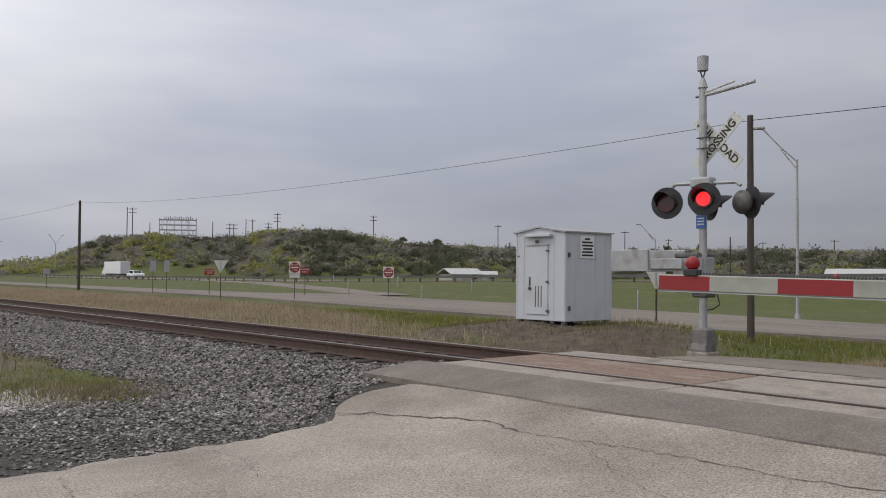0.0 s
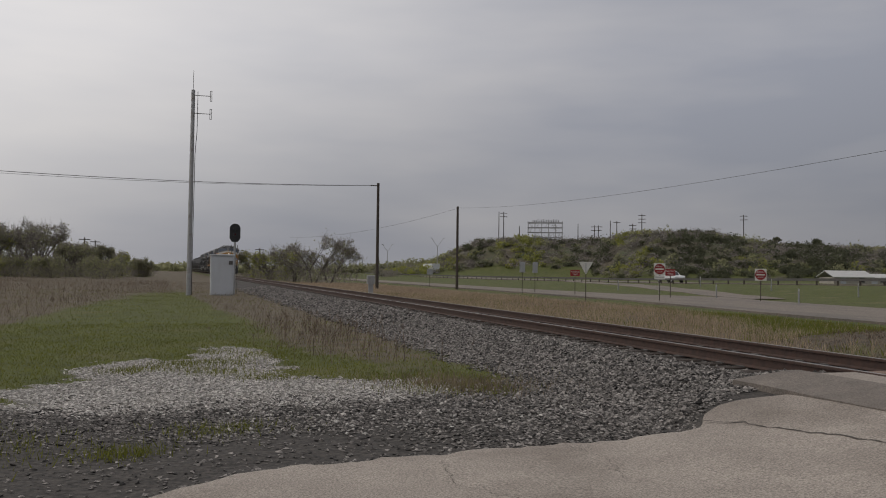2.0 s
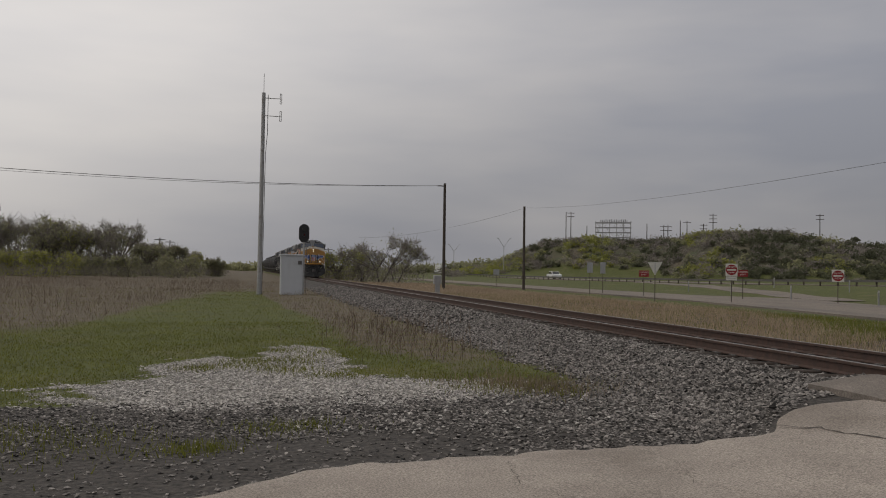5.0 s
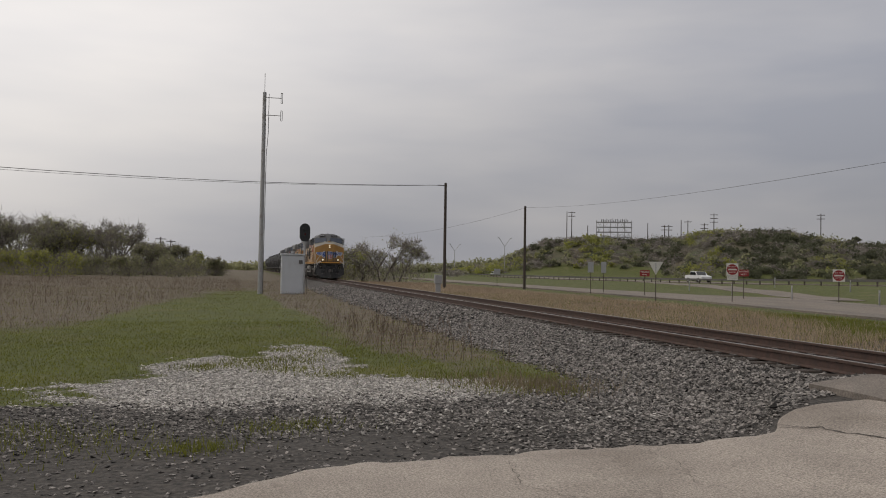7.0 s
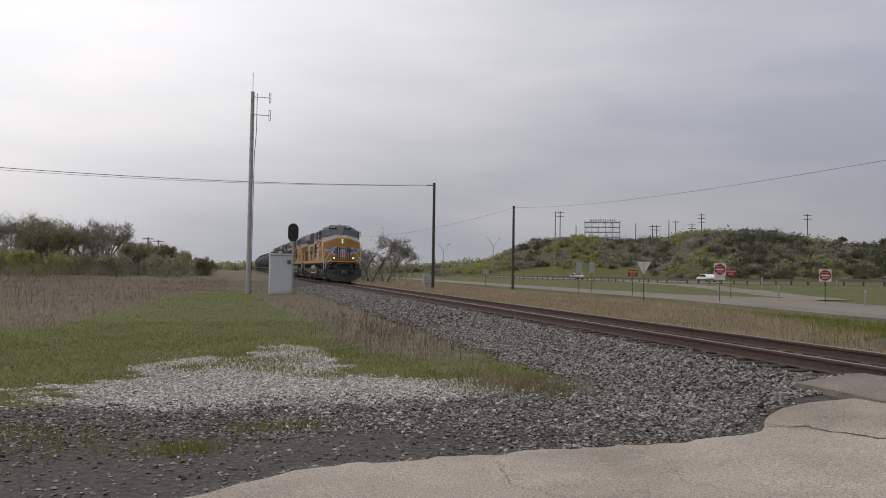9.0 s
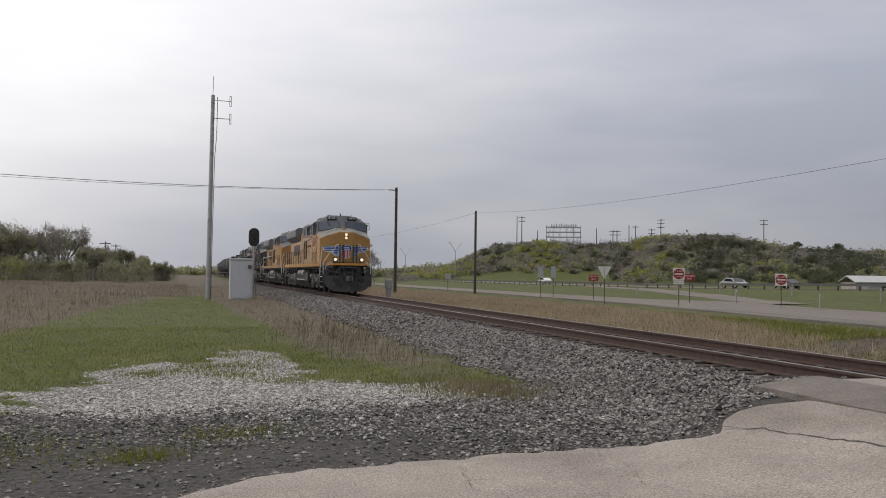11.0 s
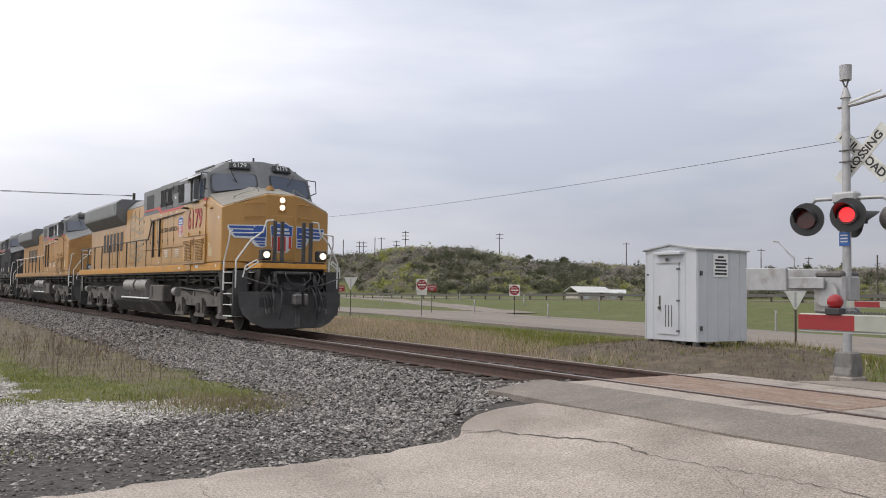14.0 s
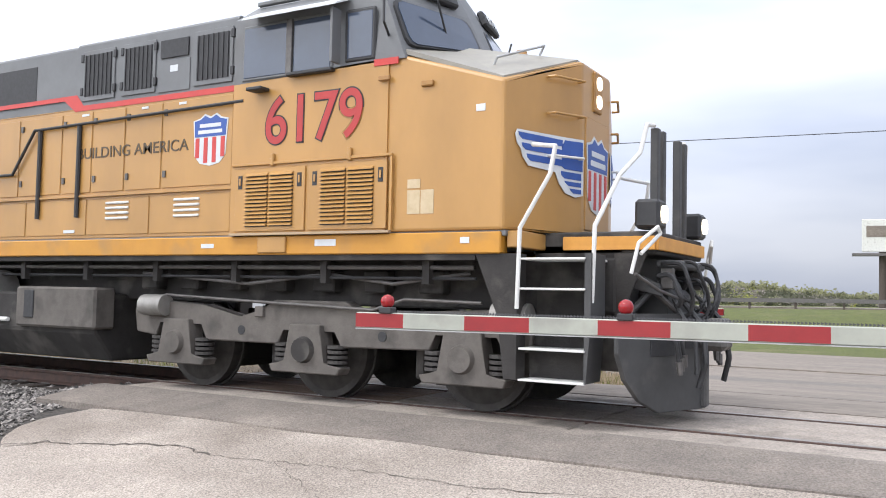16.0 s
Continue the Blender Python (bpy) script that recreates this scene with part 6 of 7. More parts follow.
def build_poles():
    def pole(x, y, z, top, r, label, arm=False):
        p = empty("utility_pole", pose(x, y, z), label, "utility pole", "utility poles")
        part("shaft", rod(BM(), (0, 0, -0.3), (0, 0, top - z), r, r * 0.78, 14), M_WOOD_POLE, p, smooth=True)
        if arm:
            part("insulator_arm", rod(BM(), (-0.1, 0, top - z - 0.25), (-0.75, -0.1, top - z - 0.25), 0.05, n=8), M_WOOD_POLE, p)
        part("pole_cap", rod(BM(), (0, 0, top - z), (0, 0, top - z + 0.02), r * 0.8, n=12), M_GALV, p)
    pole(22.5, 13.05, -0.9, 5.63, 0.105, "weathered wooden utility pole in dry grass")
    pole(31.3, 95.3, -0.7, 8.5, 0.16, "dark wooden utility pole beside the frontage road")
    pole(19.5, 84.5, -0.6, 9.7, 0.16, "dark wooden utility pole with two wires", True)
    pole(23.0, -32.0, -0.9, 5.6, 0.11, "weathered wooden utility pole down the line")
    pole(-46.0, 58.0, -0.6, 9.3, 0.15, "wooden utility pole across the field")
    wire("overhead_wire", (22.5, 13.05, 5.5), (31.3, 95.3, 8.35), 0.75, 0.008)
    wire("overhead_wire", (22.5, 13.05, 5.5), (23.0, -32.0, 5.45), 0.35, 0.01)
    wire("overhead_wire", (18.8, 84.4, 9.45), (-46, 58, 9.2), 1.15, 0.022)
    wire("overhead_wire", (18.8, 84.4, 9.45), (-46, 58, 9.08), 1.25, 0.012)
    wire("overhead_wire", (31.3, 95.3, 8.3), (19.5, 150.0, 6.5), 0.9, 0.011)

    def lamp(x, y, z, top, reach, yaw, twin, label, r=0.09):
        p = empty("street_lamp", pose(x, y, z, 0, 0, yaw), label, "street lamp", "street lamps")
        h = top - z
        part("pole", rod(BM(), (0, 0, 0), (0, 0, h), r, r * 0.6, 12), M_GALV, p, smooth=True)
        part("foot", rod(BM(), (0, 0, 0), (0, 0, 0.25), r * 1.8, r * 1.4, 12), M_GALV, p)
        for s in ((-1, 1) if twin else (1,)):
            part("arm", tube(BM(), [(0, 0, h - 0.1), (s * reach * 0.45, 0, h + 0.55 * reach * 0.7), (s * reach * 0.85, 0, h + reach * 0.85), (s * reach, 0, h + reach * 0.88)], r * 0.42), M_GALV, p)
            if not twin:
                part("arm_strut", tube(BM(), [(0, 0, h - 0.45), (s * reach * 0.4, 0, h + 0.28 * reach)], r * 0.32), M_GALV, p)
            part("lamp_head", box(BM(), s * reach - 0.32, -0.13, h + reach * 0.86, s * reach + 0.32, 0.13, h + reach * 0.86 + 0.14, 0.04), M_GALV, p)
    lamp(38.7, 20.1, -0.85, 6.5, 1.7, 118, False, "grey street lamp with a raking arm by the frontage road", 0.08)
    lamp(85.0, 280.0, -0.75, 9.2, 3.0, 30, True, "tall twin-armed highway lamp", 0.16)
    lamp(84.0, 346.0, -0.75, 8.8, 3.0, 30, True, "tall twin-armed highway lamp", 0.16)
    lamp(97.0, 70.0, -0.75, 5.8, 2.2, 120, False, "tall highway lamp beyond the grass", 0.12)


build_crossing_furniture()
build_poles()


# ------------------------------------------------------------------ highway, traffic and buildings
M_CAR_WHITE = material("white_car_paint", (0.75, 0.76, 0.77), (0.7, 0.71, 0.72), 0.25, scale=3)
M_CAR_DARK = material("dark_car_paint", (0.05, 0.055, 0.06), (0.06, 0.06, 0.065), 0.25, scale=3)
M_CAR_SILVER = material("silver_car_paint", (0.45, 0.46, 0.47), (0.4, 0.41, 0.42), 0.3, 0.4, scale=3)
M_TYRE = material("tyre_rubber", (0.02, 0.02, 0.02), rough=0.9)
M_GLASS = glass("dark_car_glass", (0.03, 0.035, 0.04))
M_ROOF = material("white_metal_roof", (0.5, 0.5, 0.49), (0.43, 0.43, 0.42), 0.5, scale=0.6, stretch=(1, 6, 1))
M_WALL = material("beige_siding", (0.42, 0.39, 0.34), (0.36, 0.33, 0.29), 0.8, scale=0.8)


def wheels_of(parent, ys, half, r=0.37):
    for y in ys:
        for s in (-1, 1):
            t = part("wheel", rod(BM(), (s * (half - 0.22), y, r), (s * half, y, r), r, n=18), M_TYRE, parent, smooth=True)
            part("rim", rod(BM(), (s * half, y, r), (s * (half + 0.01), y, r), r * 0.6, n=14), M_GALV, t)


def build_pickup(label, paint=M_CAR_WHITE):
    """Front at -y, as it drives towards -y."""
    c = empty("pickup_truck", pose(0, 0, 0), label, "pickup truck")
    prof = [(-2.9, 0.45), (-2.95, 0.95), (-2.75, 1.12), (-1.35, 1.18), (-0.75, 1.82), (0.95, 1.85), (1.15, 1.2), (2.9, 1.15), (2.95, 0.5)]
    part("body", prism(BM(), prof, "x", -0.98, 0.98, 0.06), paint, c, "painted pickup body")
    win = [(-1.2, 1.22), (-0.72, 1.74), (0.88, 1.77), (1.02, 1.24)]
    for s in (-1, 1):
        part("side_window", prism(BM(), win, "x", min(s * 0.97, s * 0.99), max(s * 0.97, s * 0.99)), M_GLASS, c)
        part("headlight", box(BM(), min(s * 0.6, s * 0.92), -2.97, 0.8, max(s * 0.6, s * 0.92), -2.93, 0.98), M_PALE, c)
    part("windscreen", prism(BM(), [(-1.3, 1.2), (-1.34, 1.22), (-0.8, 1.8), (-0.76, 1.78)], "x", -0.85, 0.85), M_GLASS, c)
    part("bumper", box(BM(), -0.95, -3.03, 0.42, 0.95, -2.9, 0.65, 0.03), M_GALV, c)
    wheels_of(c, (-1.9, 1.75), 0.99, 0.4)
    return c


def build_car(label, paint):
    c = empty("car", pose(0, 0, 0), label, "car")
    prof = [(-2.25, 0.35), (-2.3, 0.7), (-1.3, 0.92), (-0.6, 1.42), (0.9, 1.45), (1.8, 1.0), (2.3, 0.9), (2.3, 0.4)]
    part("body", prism(BM(), prof, "x", -0.9, 0.9, 0.06), paint, c, "painted car body")
    for s in (-1, 1):
        part("side_window", prism(BM(), [(-1.05, 0.95), (-0.55, 1.36), (0.85, 1.38), (1.45, 1.0)], "x", min(s * 0.89, s * 0.912), max(s * 0.89, s * 0.912)), M_GLASS, c)
    part("windscreen", prism(BM(), [(-1.25, 0.95), (-1.28, 0.97), (-0.62, 1.43), (-0.58, 1.4)], "x", -0.78, 0.78), M_GLASS, c)
    wheels_of(c, (-1.4, 1.35), 0.91, 0.32)
    return c


def build_box_truck():
    c = empty("box_truck", pose(0, 0, 0), "white box truck on the highway", "truck")
    part("cargo_box", box(BM(), -1.3, -7.5, 1.0, 1.3, 3.8, 4.1, 0.05), M_CAR_WHITE, c, "white cargo box")
    part("cab", prism(BM(), [(3.9, 0.6), (3.9, 2.6), (4.6, 2.6), (5.2, 1.8), (6.0, 1.6), (6.1, 0.6)], "x", -1.1, 1.1, 0.06), M_CAR_WHITE, c, "white truck cab")
    part("chassis", box(BM(), -0.9, -7.4, 0.6, 0.9, 5.5, 1.0), M_BLACK, c)
    part("rear_door", box(BM(), -1.2, -7.53, 1.1, 1.2, -7.49, 4.0), M_PALE, c)
    wheels_of(c, (-6.3, -5.1, 5.0), 1.2, 0.48)
    return c


pickup_a = build_pickup("white pickup truck on the highway")
pickup_b = copy_thing(pickup_a, pose(0, 0, 0))
car_c = build_car("white car on the far highway lanes", M_CAR_WHITE)
car_d = build_car("silver car on the highway", M_CAR_SILVER)
car_e = build_car("dark car on the far highway lanes", M_CAR_DARK)
box_truck = build_box_truck()


def build_guardrail():
    g = empty("guardrail", pose(0, 0, 0), "grey steel guardrail on posts beside the highway", "guardrail")
    ys = np.arange(-200, 331, 5.0)
    prof = [(72.0, 0.42), (72.06, 0.5), (72.0, 0.57), (72.06, 0.65), (72.0, 0.73), (71.97, 0.73), (71.97, 0.42)]
    rows = [[(x, y, z + float(highway_z(y))) for x, z in prof] for y in ys]
    shell("beam", rows, M_STEEL, g)
    post = part("post", box(BM(), 72.06, -0.08, -0.1, 72.2, 0.08, 0.68), M_WOOD_POLE, g)
    for i in range(150):
        q = post.copy()
        scene.collection.objects.link(q)
        q.matrix_basis = pose(0, -180 + i * 3.4, float(highway_z(-180 + i * 3.4)))
    dp = empty("marker_post", pose(41.0, 40.0, -0.9), "thin pale marker post beside the slip road", "marker post", "marker posts")
    part("post", box(BM(), -0.05, -0.03, -0.1, 0.05, 0.03, 1.2), M_GALV, dp)
    part("reflector", box(BM(), -0.045, -0.035, 1.0, 0.045, -0.03, 1.15), M_SHEET, dp)
    for x, y in ((42.5, 52), (44, 64), (47, 78), (50, 92), (40, 30), (55, 60), (58, 75), (61, 92), (52, 46)):
        copy_thing(dp, pose(x, y, float(ground_z(x, y))))


def polar(az, d):
    return d * math.sin(radians(az)), d * math.cos(radians(az))


def build_buildings():
    def barn(name, az, d, w, depth, z0, z1, ridge, label, turn=0):
        x, y = polar(az, d)
        h = empty(name, pose(x, y, z0, 0, 0, -az + turn), label, "building")
        part("wall", box(BM(), -w / 2, 0, 0, w / 2, depth, z1 - z0, 0.03), M_WALL, h)
        part("roof", prism(BM(), [(-0.6, z1 - z0), (depth / 2, ridge - z0), (depth + 0.6, z1 - z0), (depth + 0.6, z1 - z0 + 0.15), (depth / 2, ridge - z0 + 0.18), (-0.6, z1 - z0 + 0.15)], "x", -w / 2 - 0.5, w / 2 + 0.5), M_ROOF, h, "white metal roof")
        n = max(2, int(w / 4))
        for i in range(n):
            xx = -w / 2 + (i + 0.5) * w / n
            part("window" if i % 3 else "door", box(BM(), xx - 0.6, -0.06, 0.1 if i % 3 == 0 else 0.9, xx + 0.6, 0.0, 2.1), M_GLASS if i % 3 else M_WHITE, h)
        return h
    barn("house", 42.2, 205, 8.0, 6.5, -1.2, 0.7, 2.0, "low house with a white metal roof below the hill", 28)
    barn("house", 43.6, 215, 3.5, 6.0, -1.2, 0.6, 1.4, "small shed beside the house")
    barn("warehouse", 68.9, 220, 37.0, 16.0, -2.2, 0.6, 2.5, "long low warehouse with a white roof")
    # billboard
    b = empty("billboard", pose(119.8, 7.3, 0.2, 0, 0, -84), "tall billboard with a pale printed panel", "billboard")
    part("column", rod(BM(), (0, 0, 0), (0, 0, 7.4), 0.45, 0.4, 16), M_WOOD_POLE, b)
    part("panel", box(BM(), -2.3, -0.5, 7.4, 8.5, 0.1, 11.4, 0.05), M_SHEET, b, "pale printed panel")
    part("print_band", box(BM(), -1.8, -0.52, 9.2, 7.9, -0.5, 10.6), M_ROAD, b)
    part("catwalk", box(BM(), -3.4, -1.3, 6.9, 8.5, 0.6, 7.2), M_STEEL, b)
    # steel lattice of the substation on the hill
    x, y = polar(23.85, 325)
    s = empty("substation", pose(x, y, float(ground_z(x, y)) - 1, 0, 0, -23.85), "pale steel lattice of a substation on the hilltop", "substation")
    for i in range(6):
        for dy in (0, 4):
            part("column", rod(BM(), (-6.2 + i * 2.5, dy, 0), (-6.2 + i * 2.5, dy, 9.2 if i in (0, 5) else 8.8), 0.12, n=6), M_GALV, s)
    for z in (3.2, 5.0, 6.8, 8.6):
        for dy in (0, 4):
            part("beam", box(BM(), -6.4, dy - 0.12, z - 0.14, 6.5, dy + 0.12, z + 0.14), M_GALV, s)
    rnd = random.Random(9)
    for i in range(16):
        xx = -4.4 + i * 0.62
        part("insulator", rod(BM(), (xx, 0, 8.7), (xx, 0, 9.3 + rnd.random() * 0.7), 0.14, n=6), M_STEEL, s)
    for i in range(26):
        xx, zz = rnd.uniform(-6, 6), rnd.choice((3.2, 5.0, 6.8))
        part("brace", rod(BM(), (xx, 0, zz), (xx + rnd.uniform(-1.3, 1.3), 0, zz + 1.8), 0.06, n=5), M_GALV, s)
    # poles on the skyline: azimuth, distance, elevation of the top, cross arms
    for az, d, top, arms in ((20.87, 325, 3.85, 0), (21.18, 325, 3.85, 2), (22.2, 325, 2.95, 0), (25.96, 325, 3.1, 0), (27.0, 325, 3.0, 2), (27.25, 325, 3.0, 2), (28.0, 325, 3.3, 0), (28.41, 325, 3.28, 1), (29.4, 325, 3.1, 2), (29.97, 325, 3.72, 3), (36.1, 325, 3.65, 2), (44.2, 320, 3.1, 1), (52.3, 320, 2.7, 1), (58.7, 190, 2.3, 0), (60.6, 330, 2.0, 1), (64.6, 320, 2.1, 1), (55.0, 330, 2.2, 1), (5.5, 260, 1.3, 1), (7.2, 240, 1.3, 1), (-4.9, 230, 1.75, 1), (-4.3, 260, 1.6, 1)):
        x, y = polar(az, d)
        z = float(ground_z(x, y))
        h = 1.19 + d * math.tan(radians(top)) - z
        p = empty("power_pole", pose(x, y, z, 0, 0, -az), "distant wooden power pole on the skyline", "power pole", "skyline poles")
        part("shaft", rod(BM(), (0, 0, -0.5), (0, 0, h), 0.17, 0.13, 8), M_WOOD_POLE, p)
        for k in range(arms):
            part("cross_arm", box(BM(), -1.3, -0.1, h - 0.6 - 1.3 * k, 1.3, 0.1, h - 0.4 - 1.3 * k), M_WOOD_POLE, p)


build_guardrail()
build_buildings()


# ------------------------------------------------------------------ plants and stones
M_LEAF = thin(material("spring_leaves", (0.255, 0.255, 0.14), (0.185, 0.186, 0.108), 0.75, scale=0.3, vary=0.22, coord="World"))
M_LEAF_DARK = thin(material("dark_oak_leaves", (0.1, 0.105, 0.062), (0.07, 0.074, 0.048), 0.75, scale=0.3, vary=0.22, coord="World"))
M_LEAF_YELLOW = thin(material("yellow_green_leaves", (0.26, 0.265, 0.07), (0.19, 0.195, 0.06), 0.75, scale=0.3, vary=0.2, coord="World"))
M_TWIG = material("bare_grey_twigs", (0.3, 0.27, 0.24), (0.2, 0.18, 0.162), 0.9, scale=0.4, vary=0.25, coord="World")


def quads(rng, centres, size, flat=0.0):
    """Small leaf clumps: bent quads at the centres, turned at random."""
    n = len(centres)
    a = rng.normal(size=(n, 3))
    a /= np.linalg.norm(a, axis=1)[:, None]
    b = np.cross(a, rng.normal(size=(n, 3)))
    b /= np.linalg.norm(b, axis=1)[:, None]
    s = (size * rng.uniform(0.5, 1.3, n))[:, None]
    k = rng.uniform(0.35, 0.9, n)[:, None]
    v = np.stack([centres - a * s, centres + b * s * k, centres + a * s * rng.uniform(0.6, 1.1, n)[:, None], centres - b * s * k], 1).reshape(-1, 3)
    f = np.arange(4 * n).reshape(n, 4)
    return v, f


def sticks(rng, base, tip, w):
    """Thin tapering twigs as triangles, two to a twig."""
    n = len(base)
    side = np.cross(tip - base, rng.normal(size=(n, 3)))
    side /= np.linalg.norm(side, axis=1)[:, None] + 1e-9
    v = np.stack([base - side * w, base + side * w, tip], 1).reshape(-1, 3)
    return v, np.arange(3 * n).reshape(n, 3)


def leafy(name, rng, spots, mat, label, category, per=70, size=0.5, kind="", fill=0.55):
    """One object of leaf clumps round spots (x, y, z, rx, rz)."""
    c = []
    for x, y, z, rx, rz in spots:
        d = rng.normal(size=(per, 3))
        d /= np.linalg.norm(d, axis=1)[:, None]
        r = rng.uniform(fill, 1.0, per)[:, None] * (0.85 + 0.22 * np.sin(d[:, :1] * 7 + x) * np.cos(d[:, 2:] * 6 + y))
        c.append(d * r * (rx, rx, rz) + (x, y, z))
    v, f = quads(rng, np.concatenate(c), size)
    ob = mesh_object(name, v.tolist(), f.tolist(), mat)
    return tagged(ob, label, category, kind=kind)


def build_woods():
    rng = np.random.default_rng(5)
    kinds = {"dark": [], "leaf": [], "yellow": [], "bare": []}
    n = 0
    while n < 4600:
        az, d = rng.uniform(13, 88), rng.uniform(232, 350)
        if d < np.interp(az, [13, 15, 26, 28.5], [240, 284, 284, 236]):
            continue
        x, y = polar(az, d)
        hz = float(hill_z(np.float64(x), np.float64(y)))
        if hz < 1.0 and rng.random() > 0.4:
            continue
        z = float(ground_z(x, y))
        r = rng.uniform(1.0, 2.2) * (1.6 if rng.random() < 0.1 else 1.0)
        u = rng.random() + 0.25 * math.sin(az * 0.9) + 0.2 * math.sin(d * 0.13)
        fresh = smooth(29, 21, az) * 0.22 - smooth(29, 35, az) * 0.16
        k = "dark" if u < 0.3 + 0.22 * smooth(290, 240, d) - fresh else "bare" if u < 0.74 - fresh else "leaf" if u < 1.0 - fresh else "yellow"
        kinds[k].append((x, y, z + r * 0.5, r * 1.2, r * 0.8))
        n += 1
    # round dark trees that break the skyline
    for az, d, h in ((37.9, 315, 2.6), (40.1, 315, 3.6), (32.6, 325, 2.4), (53.0, 320, 3.0), (55.0, 320, 3.2), (57.0, 320, 3.0)):
        x, y = polar(az, d)
        z = float(ground_z(x, y))
        for q in range(4):
            kinds["dark"].append((x + rng.uniform(-1.5, 1.5), y, z + h + rng.uniform(-0.8, 0.6), h * 0.55, h * 0.45))
    leafy("dark_scrub", rng, kinds["dark"], M_LEAF_DARK, "dark evergreen scrub covering the hill", "scrub", 90, 0.4, "stuff", 0.15)
    leafy("green_scrub", rng, kinds["leaf"], M_LEAF, "fresh green scrub covering the hill", "scrub", 90, 0.38, "stuff", 0.15)
    leafy("yellow_scrub", rng, kinds["yellow"], M_LEAF_YELLOW, "yellow-green spring scrub on the hill", "scrub", 90, 0.36, "stuff", 0.15)
    b, t = [], []
    for x, y, z, rx, rz in kinds["bare"]:
        k = 110
        p = np.stack([x + rng.normal(0, rx * 0.45, k), y + rng.normal(0, rx * 0.45, k), z + rng.uniform(-rz, rz * 0.5, k)], 1)
        b.append(p)
        t.append(p + np.stack([rng.normal(0, 0.8, k), rng.normal(0, 0.8, k), rng.uniform(-0.1, 0.9, k)], 1))
    v, f = sticks(rng, np.concatenate(b), np.concatenate(t), 0.07)
    tagged(mesh_object("bare_scrub", v.tolist(), f.tolist(), M_TWIG), "bare grey-brown scrub on the hill", "scrub", kind="stuff")


def build_tree(x, y, h, spread, leaf, bare, seed, label, density=1.0, trunk=0.14):
    """A tree of tapered trunk, limbs and a ragged crown of leaf clumps and twigs."""
    rng = np.random.default_rng(seed)
    z = float(ground_z(x, y))
    tree = empty("tree", pose(x, y, z), label, "tree", "trees by the field")
    bm = BM()
    tips = []
    stems = 2 if bare else 3
    for s in range(stems):
        a = rng.uniform(0, 6.28)
        base = Vector((0.25 * math.cos(a), 0.25 * math.sin(a), -0.2))
        fork = Vector((0.16 * spread * math.cos(a), 0.16 * spread * math.sin(a), h * rng.uniform(0.22, 0.35)))
        rod(bm, base, fork, trunk, trunk * 0.7, 8)
        for k in range(6):
            b = a + rng.uniform(-1.6, 1.6)
            e = fork + Vector((math.cos(b) * spread * rng.uniform(0.15, 0.5), math.sin(b) * spread * rng.uniform(0.15, 0.5), h * rng.uniform(0.2, 0.5)))
            rod(bm, fork, e, trunk * 0.55, trunk * 0.2, 6)
            for q in range(4):
                b2 = b + rng.uniform(-1.2, 1.2)
                g = e + Vector((math.cos(b2) * spread * rng.uniform(0.05, 0.25), math.sin(b2) * spread * rng.uniform(0.05, 0.25), h * rng.uniform(0.0, 0.22)))
                rod(bm, e, g, trunk * 0.2, trunk * 0.06, 5)
                tips.append(g)
    part("trunk", bm, M_BARK, tree)
    tp = np.array([tuple(p) for p in tips])
    k = 36 if bare else 20
    base = np.repeat(tp, k, 0) + rng.normal(0, 0.035 * h, (len(tp) * k, 3))
    tip = base + rng.normal(0, 0.06 * h, base.shape) + (0, 0, 0.05 * h)
    v, f = sticks(rng, base, tip, 0.02 + 0.002 * h)
    mesh_object("twig_crown", v.tolist(), f.tolist(), M_TWIG, tree)
    m = int((12 if bare else 30) * density)
    c = np.repeat(tp, m, 0) + rng.normal(0, 0.085 * spread, (len(tp) * m, 3)) * (1, 1, 0.8)
    low = rng.normal(0, 1, (int(700 * density), 3)) * (spread * 0.42, spread * 0.42, h * 0.16) + (0, 0, h * 0.25)
    low[:, 2] = np.abs(low[:, 2])
    c = np.concatenate([c, low])
    lb = rng.normal(0, 1, (600, 3)) * (spread * 0.45, spread * 0.45, h * 0.12) + (0, 0, h * 0.22)
    lb[:, 2] = np.abs(lb[:, 2])
    v, f = sticks(rng, lb, lb + rng.normal(0, 0.05 * h, lb.shape) + (0, 0, 0.12 * h), 0.03)
    mesh_object("underwood", v.tolist(), f.tolist(), M_TWIG, tree)
    v, f = quads(rng, c, 0.1 + 0.008 * h)
    mesh_object("crown", v.tolist(), f.tolist(), leaf, tree)
    return tree


